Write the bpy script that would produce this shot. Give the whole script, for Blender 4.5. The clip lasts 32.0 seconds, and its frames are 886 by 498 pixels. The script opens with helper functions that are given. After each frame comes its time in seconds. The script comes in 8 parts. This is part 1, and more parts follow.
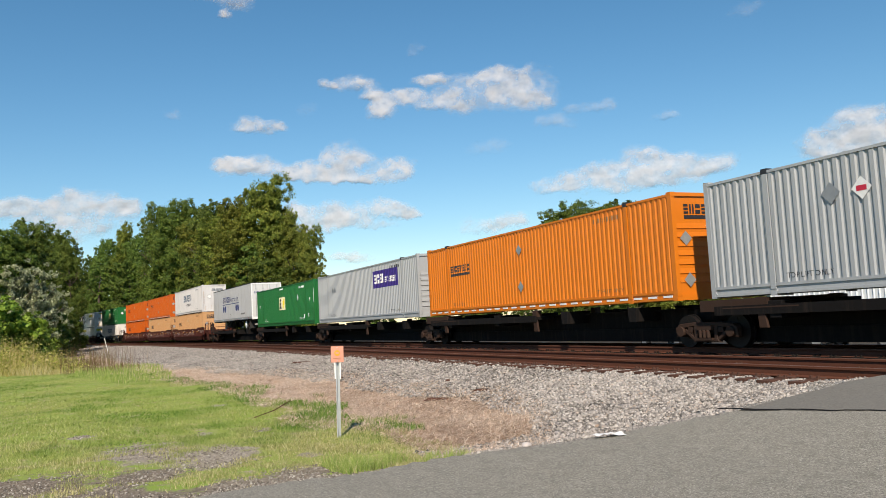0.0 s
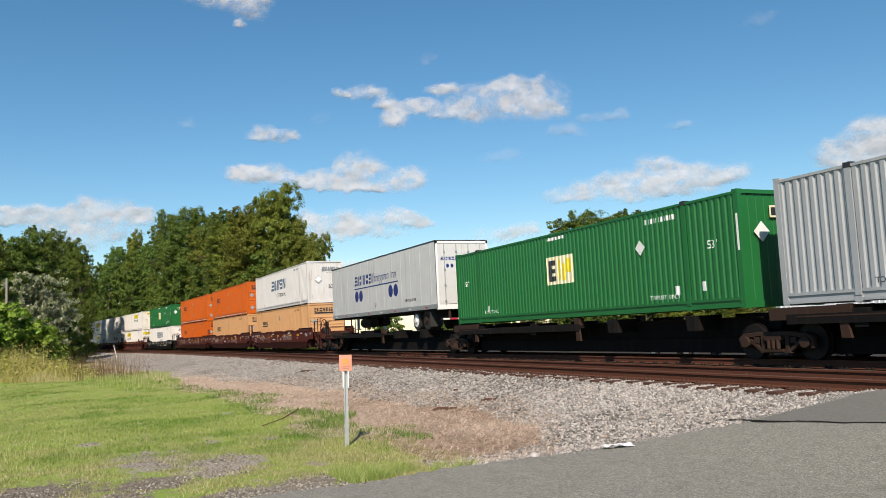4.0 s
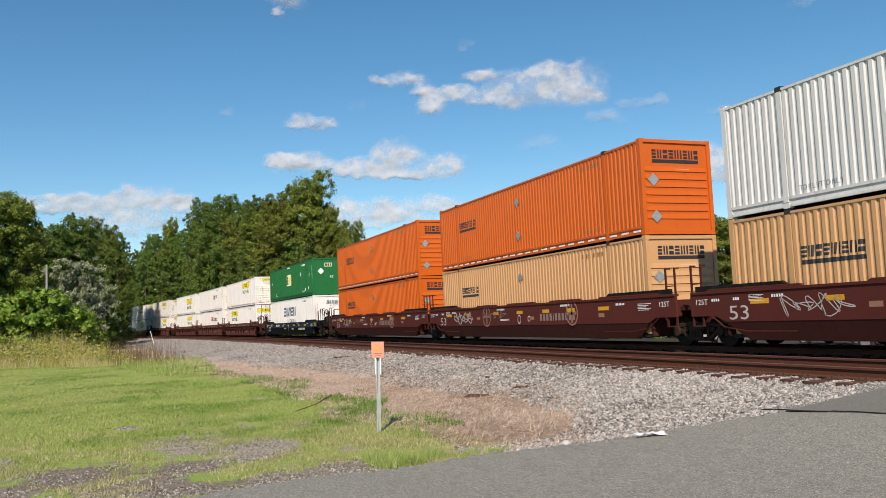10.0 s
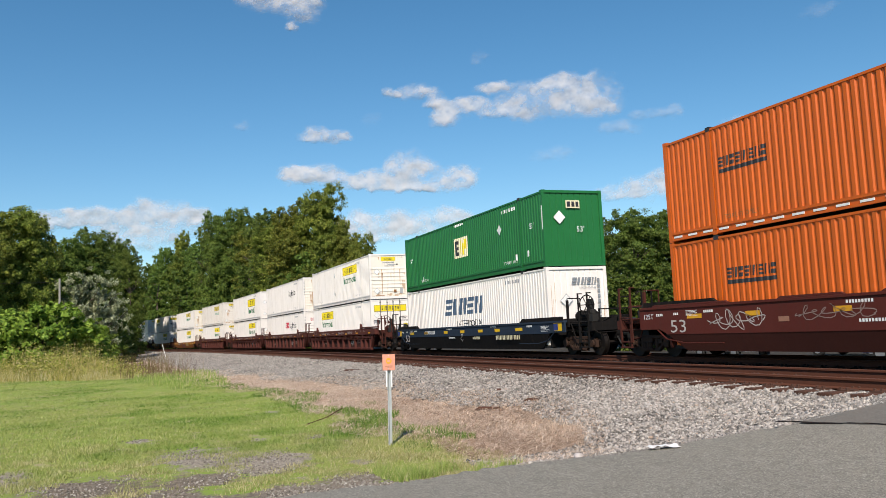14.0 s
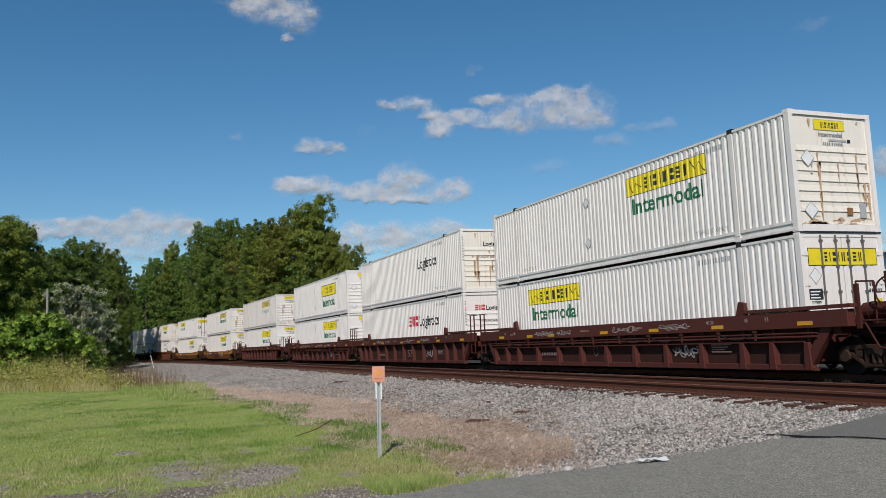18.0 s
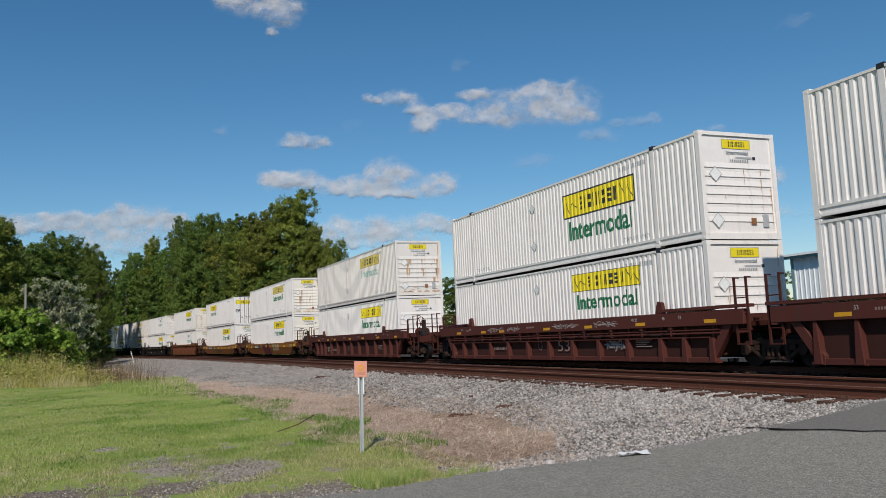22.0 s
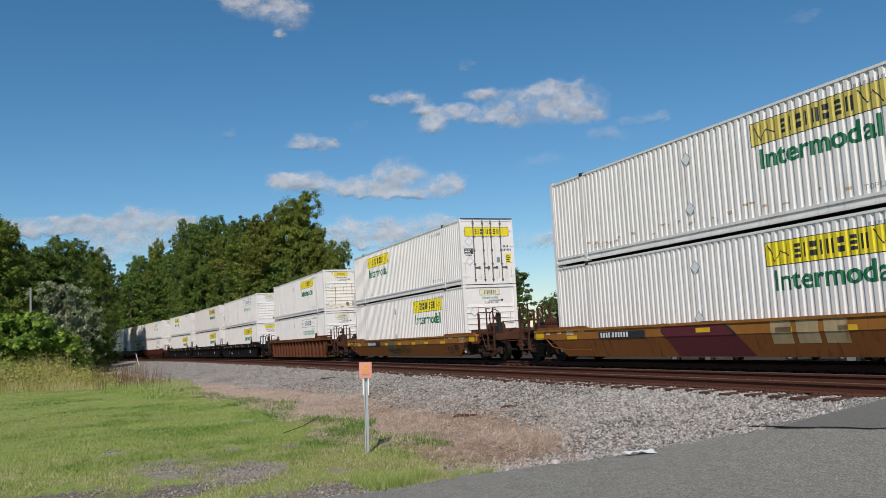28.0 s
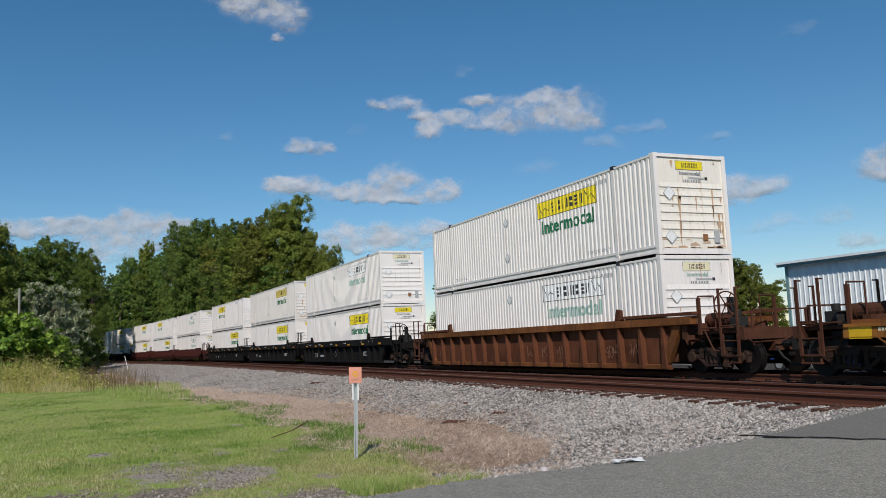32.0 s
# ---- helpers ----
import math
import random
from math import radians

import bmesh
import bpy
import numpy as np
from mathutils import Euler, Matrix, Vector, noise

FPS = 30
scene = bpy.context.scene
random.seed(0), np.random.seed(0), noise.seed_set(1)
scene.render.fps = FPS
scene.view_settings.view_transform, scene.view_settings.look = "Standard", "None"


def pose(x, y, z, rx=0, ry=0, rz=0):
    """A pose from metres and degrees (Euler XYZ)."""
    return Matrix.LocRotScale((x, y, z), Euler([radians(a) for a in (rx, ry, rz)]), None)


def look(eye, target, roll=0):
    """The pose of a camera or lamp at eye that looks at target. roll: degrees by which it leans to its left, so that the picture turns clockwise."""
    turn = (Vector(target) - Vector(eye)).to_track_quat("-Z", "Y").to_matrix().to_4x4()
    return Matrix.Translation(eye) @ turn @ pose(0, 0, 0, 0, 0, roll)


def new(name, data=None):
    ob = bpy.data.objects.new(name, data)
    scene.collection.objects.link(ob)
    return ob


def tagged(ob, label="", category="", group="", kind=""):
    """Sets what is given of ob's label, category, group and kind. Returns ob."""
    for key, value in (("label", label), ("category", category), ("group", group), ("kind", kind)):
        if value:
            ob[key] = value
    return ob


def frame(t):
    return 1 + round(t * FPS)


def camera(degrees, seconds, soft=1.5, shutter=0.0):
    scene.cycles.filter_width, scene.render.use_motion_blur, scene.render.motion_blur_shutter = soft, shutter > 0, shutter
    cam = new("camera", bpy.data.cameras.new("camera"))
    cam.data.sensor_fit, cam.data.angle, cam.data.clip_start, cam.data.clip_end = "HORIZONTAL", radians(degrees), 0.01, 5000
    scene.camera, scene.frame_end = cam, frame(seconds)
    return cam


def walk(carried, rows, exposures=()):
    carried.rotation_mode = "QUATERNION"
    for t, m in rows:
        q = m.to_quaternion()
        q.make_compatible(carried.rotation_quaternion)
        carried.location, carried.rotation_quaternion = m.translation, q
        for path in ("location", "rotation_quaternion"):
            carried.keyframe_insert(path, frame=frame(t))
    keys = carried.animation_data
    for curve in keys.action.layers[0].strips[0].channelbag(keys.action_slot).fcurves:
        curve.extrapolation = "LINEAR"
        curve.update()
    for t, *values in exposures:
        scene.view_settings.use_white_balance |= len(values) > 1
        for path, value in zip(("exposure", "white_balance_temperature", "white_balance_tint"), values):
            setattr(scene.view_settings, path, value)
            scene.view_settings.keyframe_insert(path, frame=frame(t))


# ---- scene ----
TURNS = [
    (0.0, 65.38, 4.85, 3.08), (0.5, 65.45, 4.95, 3.06), (1.0, 65.54, 5.22, 3.17), (1.5, 65.62, 5.40, 3.24),
    (2.0, 65.68, 5.35, 3.15), (2.5, 65.77, 5.36, 3.08), (3.0, 65.84, 5.52, 2.77), (3.5, 65.90, 5.53, 2.76),
    (5.5, 66.23, 5.33, 2.66), (6.0, 66.29, 5.17, 2.71), (6.5, 66.45, 5.04, 2.75), (7.0, 66.60, 5.03, 2.66),
    (7.5, 66.80, 4.93, 2.73), (8.0, 67.07, 4.82, 2.72), (8.5, 67.19, 4.99, 2.89), (9.0, 67.34, 4.99, 2.81),
    (9.5, 67.82, 4.79, 2.65), (10.0, 68.16, 4.74, 2.52), (10.5, 68.32, 5.03, 2.65), (11.0, 68.46, 5.25, 2.78),
    (11.5, 68.55, 5.14, 2.84), (12.0, 68.61, 5.23, 2.71), (12.5, 68.68, 5.48, 2.71), (13.0, 68.76, 5.67, 2.63),
    (13.5, 68.81, 5.55, 2.44), (14.0, 68.92, 5.62, 2.72), (14.5, 69.03, 5.39, 2.93), (15.0, 69.35, 5.60, 2.94),
    (15.5, 69.42, 5.79, 2.81), (17.5, 68.51, 6.13, 2.59), (18.0, 68.23, 6.42, 2.48), (18.5, 68.09, 6.56, 2.38),
    (19.0, 67.83, 6.64, 2.27), (19.5, 67.55, 6.69, 2.20), (20.0, 67.60, 6.64, 2.41), (20.5, 67.74, 6.46, 2.66),
    (21.0, 67.65, 6.33, 2.64), (21.5, 67.43, 6.04, 2.52), (22.0, 67.01, 6.00, 2.61), (22.5, 66.69, 6.16, 2.69),
    (23.0, 66.53, 6.36, 2.85), (23.5, 66.45, 6.37, 2.71), (24.0, 66.56, 5.67, 2.92), (24.5, 66.66, 5.39, 3.13),
    (25.0, 66.76, 5.42, 3.34), (25.5, 66.82, 5.33, 3.29), (27.5, 67.21, 5.70, 3.15), (28.0, 67.32, 6.05, 3.05),
    (28.5, 67.31, 6.28, 2.83), (29.0, 67.39, 6.29, 2.94), (29.5, 67.45, 6.61, 2.94), (30.0, 67.56, 6.86, 2.87),
    (30.5, 67.66, 6.88, 2.66), (31.0, 67.72, 6.99, 2.64), (31.5, 67.44, 6.62, 2.52), (32.0, 66.66, 6.42, 2.39),
]
SHIFT = [-0.03, 9.15, 18.36, 27.57, 36.68, 45.73, 54.79, 63.91, 73.1, 82.29, 91.45, 100.56, 109.59, 118.59, 127.64, 136.66, 145.68, 154.77, 163.91, 173.11, 182.33, 191.54, 200.77, 210.01, 219.23, 228.53, 237.87, 247.21, 256.56, 265.93, 275.28, 284.72, 294.18]
EYE_Z, RAIL, RAIL_NEAR = 1.62, 0.52, 0.605
MAIN_Y, SPACING, BEND_X, BEND = 15.95, 4.85, -48.0, 0.00105

cam = camera(56.45, 32.0, soft=0.8, shutter=0.0)
EXPOSURES = [(0.0, 0.10, 7080, 13.0), (2.5, 0.08, 7020, 13.0), (7.0, 0.09, 6920, 13.0), (9.0, -0.02, 6860, 13.0), (11.0, 0.11, 6820, 13.0), (13.5, 0.09, 6760, 13.0), (15.0, -0.11, 6600, 12.5), (18.0, -0.45, 6340, 12.5), (20.5, -0.49, 6340, 12.5), (24.0, -0.42, 6340, 12.5), (28.0, -0.41, 6330, 12.5), (29.0, -0.40, 6330, 12.5), (30.0, -0.49, 6280, 12.5), (31.0, -0.35, 6270, 12.5), (32.0, -0.46, 6260, 12.5)]
walk(cam, [(t, pose(0, 0, EYE_Z, 90 + p, r, y)) for t, y, p, r in TURNS], EXPOSURES)

# ---- light ----
SUN_WAY = Vector((0.87, -0.46, 0.84)).normalized()
world = bpy.data.worlds.new("sky")
scene.world = world
world.use_nodes = True
wn = world.node_tree.nodes
sky = wn.new("ShaderNodeTexSky")
sky.sky_type, sky.sun_disc = "NISHITA", False
sky.sun_elevation = math.asin(SUN_WAY.z)
sky.sun_rotation = math.atan2(SUN_WAY.x, SUN_WAY.y)
sky.air_density, sky.dust_density, sky.ozone_density = 1.0, 0.0, 3.8
wn["Background"].inputs["Strength"].default_value = 0.116
deep = wn.new("ShaderNodeHueSaturation")
deep.inputs["Saturation"].default_value, deep.inputs["Hue"].default_value = 1.22, 0.491
world.node_tree.links.new(sky.outputs[0], deep.inputs["Color"])
world.node_tree.links.new(deep.outputs[0], wn["Background"].inputs["Color"])
sun = new("sun", bpy.data.lights.new("sun", "SUN"))
sun.data.energy, sun.data.angle, sun.data.color = 5.5, radians(0.53), (1.0, 0.93, 0.81)
sun.matrix_world = look(SUN_WAY * 60, (0, 0, 0))


# ---- materials ----
def mat(name):
    m = bpy.data.materials.new(name)
    m.use_nodes = True
    return m, m.node_tree.nodes, m.node_tree.links


def ramp(nodes, links, fac, stops):
    r = nodes.new("ShaderNodeValToRGB")
    while len(r.color_ramp.elements) < len(stops):
        r.color_ramp.elements.new(0.5)
    for e, (p, c) in zip(r.color_ramp.elements, stops):
        e.position, e.color = p, (*c, 1) if len(c) == 3 else c
    links.new(fac, r.inputs[0])
    return r.outputs[0]


def noise_node(nodes, links, scale, detail=4, rough=0.6, stretch=None, space="Object"):
    c = nodes.new("ShaderNodeTexCoord")
    out = c.outputs[space]
    if stretch:
        mp = nodes.new("ShaderNodeMapping")
        mp.inputs["Scale"].default_value = stretch
        links.new(out, mp.inputs[0])
        out = mp.outputs[0]
    n = nodes.new("ShaderNodeTexNoise")
    n.inputs["Scale"].default_value, n.inputs["Detail"].default_value, n.inputs["Roughness"].default_value = scale, detail, rough
    links.new(out, n.inputs["Vector"])
    return n.outputs["Fac"]


def blend(nodes, links, fac, a, b, how="MIX"):
    m = nodes.new("ShaderNodeMix")
    m.data_type, m.blend_type = "RGBA", how
    for sock, v in ((m.inputs[0], fac), (m.inputs[6], a), (m.inputs[7], b)):
        if isinstance(v, bpy.types.NodeSocket):
            links.new(v, sock)
        elif isinstance(v, tuple):
            sock.default_value = (*v, 1)
        else:
            sock.default_value = v
    return m.outputs[2]


def bump(nodes, links, height, strength, dist, bsdf):
    b = nodes.new("ShaderNodeBump")
    b.inputs["Strength"].default_value, b.inputs["Distance"].default_value = strength, dist
    links.new(height, b.inputs["Height"])
    links.new(b.outputs[0], bsdf.inputs["Normal"])


def calc(nodes, links, op, a, b, clamp=False):
    m = nodes.new("ShaderNodeMath")
    m.operation, m.use_clamp = op, clamp
    for sock, v in zip(m.inputs, (a, b)):
        if isinstance(v, bpy.types.NodeSocket):
            links.new(v, sock)
        else:
            sock.default_value = v
    return m.outputs[0]


def paint(name, col, dirt=(0.12, 0.09, 0.06), amount=0.35, rough=0.45, metal=0.0, streak=True, scale=1.0, vary=0.06):
    """Painted sheet metal with grime: fine mottling and long runs downwards."""
    col = tuple(0.84 * c for c in col)
    m, n, l = mat(name)
    b = n["Principled BSDF"]
    big = noise_node(n, l, 0.9 * scale, 5, 0.65)
    run = noise_node(n, l, 3.0 * scale, 5, 0.7, (2.2, 2.2, 0.12) if streak else None)
    info = n.new("ShaderNodeObjectInfo")
    base = blend(n, l, ramp(n, l, big, [(0.3, (0, 0, 0)), (0.75, (1, 1, 1))]), tuple(c * (1 - vary) for c in col), tuple(min(1, c * (1 + vary)) for c in col))
    fac = calc(n, l, "MULTIPLY", ramp(n, l, run, [(0.52, (0, 0, 0)), (0.78, (1, 1, 1))]), amount)
    fac = calc(n, l, "MULTIPLY", fac, calc(n, l, "ADD", info.outputs["Random"], 0.4))
    l.new(blend(n, l, fac, base, dirt), b.inputs["Base Color"])
    b.inputs["Roughness"].default_value, b.inputs["Metallic"].default_value = rough, metal
    b.inputs["Specular IOR Level"].default_value = 0.4 if rough < 0.55 else 0.15
    fine = noise_node(n, l, 14 * scale, 3, 0.6)
    bump(n, l, fine, 0.12, 0.01, b)
    l.new(calc(n, l, "ADD", calc(n, l, "MULTIPLY", fine, 0.3), rough - 0.15), b.inputs["Roughness"])
    return m


M = {}


def plain(name, col, rough=0.6, metal=0.0, emit=None):
    m, n, l = mat(name)
    b = n["Principled BSDF"]
    v = noise_node(n, l, 6, 4, 0.6)
    l.new(blend(n, l, v, tuple(c * 0.8 for c in col), tuple(min(1, c * 1.2) for c in col)), b.inputs["Base Color"])
    b.inputs["Roughness"].default_value, b.inputs["Metallic"].default_value = rough, metal
    return m


M["white"] = paint("container_white", (0.92, 0.872, 0.835), (0.40, 0.33, 0.26), 0.5)
M["dullwhite"] = paint("container_dull_white", (0.73, 0.71, 0.70), (0.32, 0.28, 0.23), 0.5)
M["cream"] = paint("container_cream", (0.85, 0.80, 0.75), (0.36, 0.22, 0.12), 0.6)
M["ivory"] = paint("container_end_ivory", (0.92, 0.86, 0.76), (0.48, 0.32, 0.19), 1.0)
M["grey"] = paint("container_grey", (0.42, 0.44, 0.46), (0.22, 0.2, 0.18), 0.4)
M["orange"] = paint("container_orange", (0.655, 0.122, 0.008), (0.30, 0.07, 0.02), 0.3)
M["amber"] = paint("container_amber", (0.74, 0.20, 0.012), (0.35, 0.1, 0.02), 0.35)
M["tan"] = paint("container_tan", (0.66, 0.36, 0.165), (0.34, 0.2, 0.1), 0.35)
M["green"] = paint("container_green", (0.012, 0.16, 0.04), (0.02, 0.06, 0.03), 0.3)
M["trailer"] = paint("trailer_white", (0.70, 0.70, 0.70), (0.36, 0.33, 0.29), 0.6, 0.4)
M["brown"] = paint("car_oxide_red", (0.108, 0.024, 0.018), (0.05, 0.028, 0.02), 0.7, 0.6)
M["oxide"] = paint("car_brown", (0.104, 0.031, 0.024), (0.06, 0.035, 0.025), 0.7, 0.65)
M["rust"] = paint("car_rusty_ochre", (0.125, 0.044, 0.021), (0.035, 0.018, 0.013), 1.5, 0.8, vary=0.55)
M["ochre"] = paint("car_ochre", (0.37, 0.15, 0.032), (0.12, 0.045, 0.02), 1.25, 0.7, vary=0.22)
M["umber"] = paint("car_dark_umber", (0.27, 0.098, 0.028), (0.04, 0.022, 0.015), 0.8, 0.7)
M["ochreband"] = paint("faded_ochre_band", (0.20, 0.075, 0.024), (0.06, 0.026, 0.016), 1.6, 0.8, vary=0.5)
M["navy"] = paint("car_navy", (0.022, 0.036, 0.06), (0.03, 0.026, 0.022), 0.5, 0.7)
M["coal"] = paint("car_black", (0.009, 0.008, 0.008), (0.035, 0.024, 0.018), 0.7, 0.85)
M["dark"] = plain("grimy_black_steel", (0.010, 0.009, 0.008), 0.8)
M["fadedwhite"] = plain("faded_white_ink", (0.46, 0.41, 0.39), 0.6)
M["dullink"] = plain("dull_brown_ink", (0.25, 0.16, 0.14), 0.7)
# Darker than the car: shade under the chord put into the web's colour.
M["webshade"] = paint("shade_dark_web", (0.056, 0.021, 0.016), (0.03, 0.015, 0.012), 0.7, 0.8)
# Grime on car ends; on the brown lower sill it stands in for shade.
M["grimeshade"] = paint("grimy_shaded_steel", (0.075, 0.022, 0.016), (0.03, 0.018, 0.014), 0.8, 0.75)
M["oldrust"] = paint("flaking_rust", (0.09, 0.036, 0.021), (0.04, 0.02, 0.014), 1.0, 0.8, vary=0.4)
M["truck"] = paint("rusty_casting", (0.05, 0.028, 0.02), (0.04, 0.03, 0.025), 0.8, 0.75)
M["wheel"] = plain("wheel_steel", (0.012, 0.009, 0.008), 0.6, 0.5)
M["galv"] = plain("galvanised_steel", (0.45, 0.47, 0.48), 0.45, 0.6)
M["yellow"] = plain("yellow_paint", (0.74, 0.59, 0.012), 0.5)
M["rodsteel"] = plain("dark_lock_steel", (0.14, 0.13, 0.125), 0.6, 0.3)
M["reflect"] = plain("reflector_yellow", (0.62, 0.30, 0.01), 0.5)
M["ink"] = plain("black_ink", (0.02, 0.02, 0.025), 0.55)
M["royal"] = plain("royal_blue_ink", (0.016, 0.032, 0.17), 0.5)
M["slate"] = plain("slate_blue_ink", (0.055, 0.095, 0.155), 0.5)
M["greenink"] = plain("green_ink", (0.01, 0.13, 0.05), 0.5)
M["redink"] = plain("red_ink", (0.5, 0.02, 0.05), 0.5)
M["purple"] = plain("purple_ink", (0.03, 0.012, 0.16), 0.5)
M["whiteink"] = plain("white_ink", (0.75, 0.75, 0.74), 0.5)
M["creamink"] = plain("cream_ink", (0.72, 0.66, 0.45), 0.5)
M["greyink"] = plain("grey_ink", (0.22, 0.24, 0.26), 0.5)
M["soilink"] = plain("faded_brown_ink", (0.24, 0.11, 0.04), 0.6)
M["paleink"] = plain("faded_grey_ink", (0.36, 0.37, 0.38), 0.6)
M["rubber"] = plain("tyre_rubber", (0.02, 0.02, 0.02), 0.8)
M["fadedgreen"] = plain("faded_green_ink", (0.28, 0.42, 0.36), 0.6)
M["fadedyellow"] = plain("faded_yellow_ink", (0.55, 0.44, 0.10), 0.6)
M["signorange"] = plain("sign_orange", (0.62, 0.26, 0.18), 0.5)
M["blue"] = plain("car_paint_blue", (0.02, 0.06, 0.28), 0.3)
M["glass"] = plain("dark_glass", (0.02, 0.025, 0.03), 0.08)


# ---- mesh helpers ----
def box(bm, x0, x1, y0, y1, z0, z1):
    v = [bm.verts.new((x, y, z)) for x in (x0, x1) for y in (y0, y1) for z in (z0, z1)]
    for f in ((0, 1, 3, 2), (4, 6, 7, 5), (0, 4, 5, 1), (2, 3, 7, 6), (0, 2, 6, 4), (1, 5, 7, 3)):
        bm.faces.new([v[i] for i in f])


def prism(bm, pts, y0, y1):
    """A plate with the outline pts in x and z, from y0 to y1."""
    a = [bm.verts.new((x, y0, z)) for x, z in pts]
    b = [bm.verts.new((x, y1, z)) for x, z in pts]
    n = len(pts)
    fs = [bm.faces.new(a), bm.faces.new(b[::-1])] + [bm.faces.new((a[i], b[i], b[(i + 1) % n], a[(i + 1) % n])) for i in range(n)]
    bmesh.ops.recalc_face_normals(bm, faces=fs)


def extrude_yz(bm, pts, x0, x1):
    a = [bm.verts.new((x0, y, z)) for y, z in pts]
    b = [bm.verts.new((x1, y, z)) for y, z in pts]
    n = len(pts)
    fs = [bm.faces.new(a), bm.faces.new(b[::-1])] + [bm.faces.new((a[i], b[i], b[(i + 1) % n], a[(i + 1) % n])) for i in range(n)]
    bmesh.ops.recalc_face_normals(bm, faces=fs)


def rod(bm, a, b, r, seg=8, r2=None):
    a, b = Vector(a), Vector(b)
    m = Matrix.Translation((a + b) / 2) @ (b - a).to_track_quat("Z", "Y").to_matrix().to_4x4()
    bmesh.ops.create_cone(bm, cap_ends=True, segments=seg, radius1=r, radius2=r if r2 is None else r2, depth=(b - a).length, matrix=m)


def ring(bm, c, axis, R, r, seg=20, sub=6):
    """A torus round c."""
    c = Vector(c)
    q = Vector(axis).to_track_quat("Z", "Y")
    vs = [[bm.verts.new(c + q @ Vector(((R + r * math.cos(b)) * math.cos(a), (R + r * math.cos(b)) * math.sin(a), r * math.sin(b))))
           for b in [j * math.tau / sub for j in range(sub)]] for a in [i * math.tau / seg for i in range(seg)]]
    for i in range(seg):
        for j in range(sub):
            bm.faces.new((vs[i][j], vs[(i + 1) % seg][j], vs[(i + 1) % seg][(j + 1) % sub], vs[i][(j + 1) % sub]))


def mesh_of(name, bm, material, bevel=0.0, smooth=False):
    if bevel:
        bmesh.ops.bevel(bm, geom=[e for e in bm.edges if len(e.link_faces) == 2 and e.calc_face_angle() > 0.6], offset=bevel, segments=1, affect="EDGES", clamp_overlap=True)
    me = bpy.data.meshes.new(name)
    bm.to_mesh(me)
    bm.free()
    if smooth:
        me.shade_smooth()
    for m in material if isinstance(material, (list, tuple)) else [material]:
        me.materials.append(m)
    return me


CACHE = {}


def part(name, maker, material, parent, label="", at=None, key=None, bevel=0.0, smooth=False):
    """Links what maker puts in a bmesh as one mesh object under parent; with a key its mesh is shared."""
    k = (key, material.name) if key is not None else None
    me = CACHE.get(k) if k else None
    if me is None:
        bm = bmesh.new()
        maker(bm)
        me = mesh_of(name, bm, material, bevel, smooth)
        if k:
            CACHE[k] = me
    ob = new(name, me)
    ob.parent = parent
    if at is not None:
        ob.matrix_basis = at
    if name.endswith(("_marking", "_streak", "_scuff", "lettering", "_serial", "stencil", "logo_mark")):
        ob["kind"] = "stuff"
    return tagged(ob, label) if label else ob


def boxes(*bs):
    def make(bm):
        for b in bs:
            box(bm, *b)
    return make


def empty(name, label, category, group="", kind=""):
    ob = new(name)
    ob.empty_display_size = 0.3
    return tagged(ob, label, category, group, kind)


def numpy_mesh(name, verts, faces, material):
    """A mesh from arrays of corners and of equal-sided faces."""
    me = bpy.data.meshes.new(name)
    k = faces.shape[1]
    me.vertices.add(len(verts))
    me.vertices.foreach_set("co", np.ascontiguousarray(verts, dtype=np.float32).ravel())
    me.loops.add(faces.size)
    me.loops.foreach_set("vertex_index", np.ascontiguousarray(faces, dtype=np.int32).ravel())
    me.polygons.add(len(faces))
    me.polygons.foreach_set("loop_start", np.arange(len(faces), dtype=np.int32) * k)
    me.update(calc_edges=True)
    for m in material if isinstance(material, (list, tuple)) else [material]:
        me.materials.append(m)
    return me


# ---- lie of the land ----
def on_track(u, side=0.0):
    """Place and turn of the line of the main track at u metres along it, side metres beyond it."""
    if u >= BEND_X:
        return u, MAIN_Y + side, 0.0
    a, r = (BEND_X - u) * BEND, 1 / BEND
    return BEND_X - (r + side) * math.sin(a), MAIN_Y - r + (r + side) * math.cos(a), a


def off_track(x, y):
    """Distance from the line of the near track towards the viewer (arrays)."""
    r = 1 / BEND
    curved = (r - SPACING) - np.hypot(x - BEND_X, y - (MAIN_Y - r))
    return np.where(x >= BEND_X, MAIN_Y - SPACING - y, curved)


def cover(x, y):
    """The same distance, less where stones reach farther down the bank (arrays)."""
    v = off_track(x, y)
    return v - np.clip((-x - 25) * 0.11, 0, 3.4) - np.clip((x + 10.2 + 1.05 * (y - 5.4)) * 2.0, 0, 2.8) * (v < 6.4) * (x > -16)


def wave(x, y, seed=0.0):
    return (np.sin(x * 0.31 + 1.3 + seed) * np.cos(y * 0.27 + seed) + 0.5 * np.sin(x * 0.83 + y * 0.61 + seed * 2)) / 1.5


def road_edge(y):
    """Where the asphalt begins at y (numbers or arrays)."""
    return np.interp(y, [-20, -4, 0.9, 3.5, 5.0, 6.1, 6.75, 7.5, 9.5, 10.2, 11.0], [-8.6, -8.7, -8.8, -8.8, -8.7, -8.4, -8.15, -7.95, -7.97, -7.75, -7.5])


def road_height(y):
    """Height of the asphalt as it climbs to the crossing (numbers or arrays)."""
    return np.interp(y, [-50, 3.0, 6.0, 7.5, 8.65, 9.5, 10.2, 11.6, 14.0, 17.5, 21, 60], [-0.3, 0.0, 0.13, 0.30, 0.39, 0.48, 0.56, 0.56, 0.5, 0.47, 0.3, -0.3])


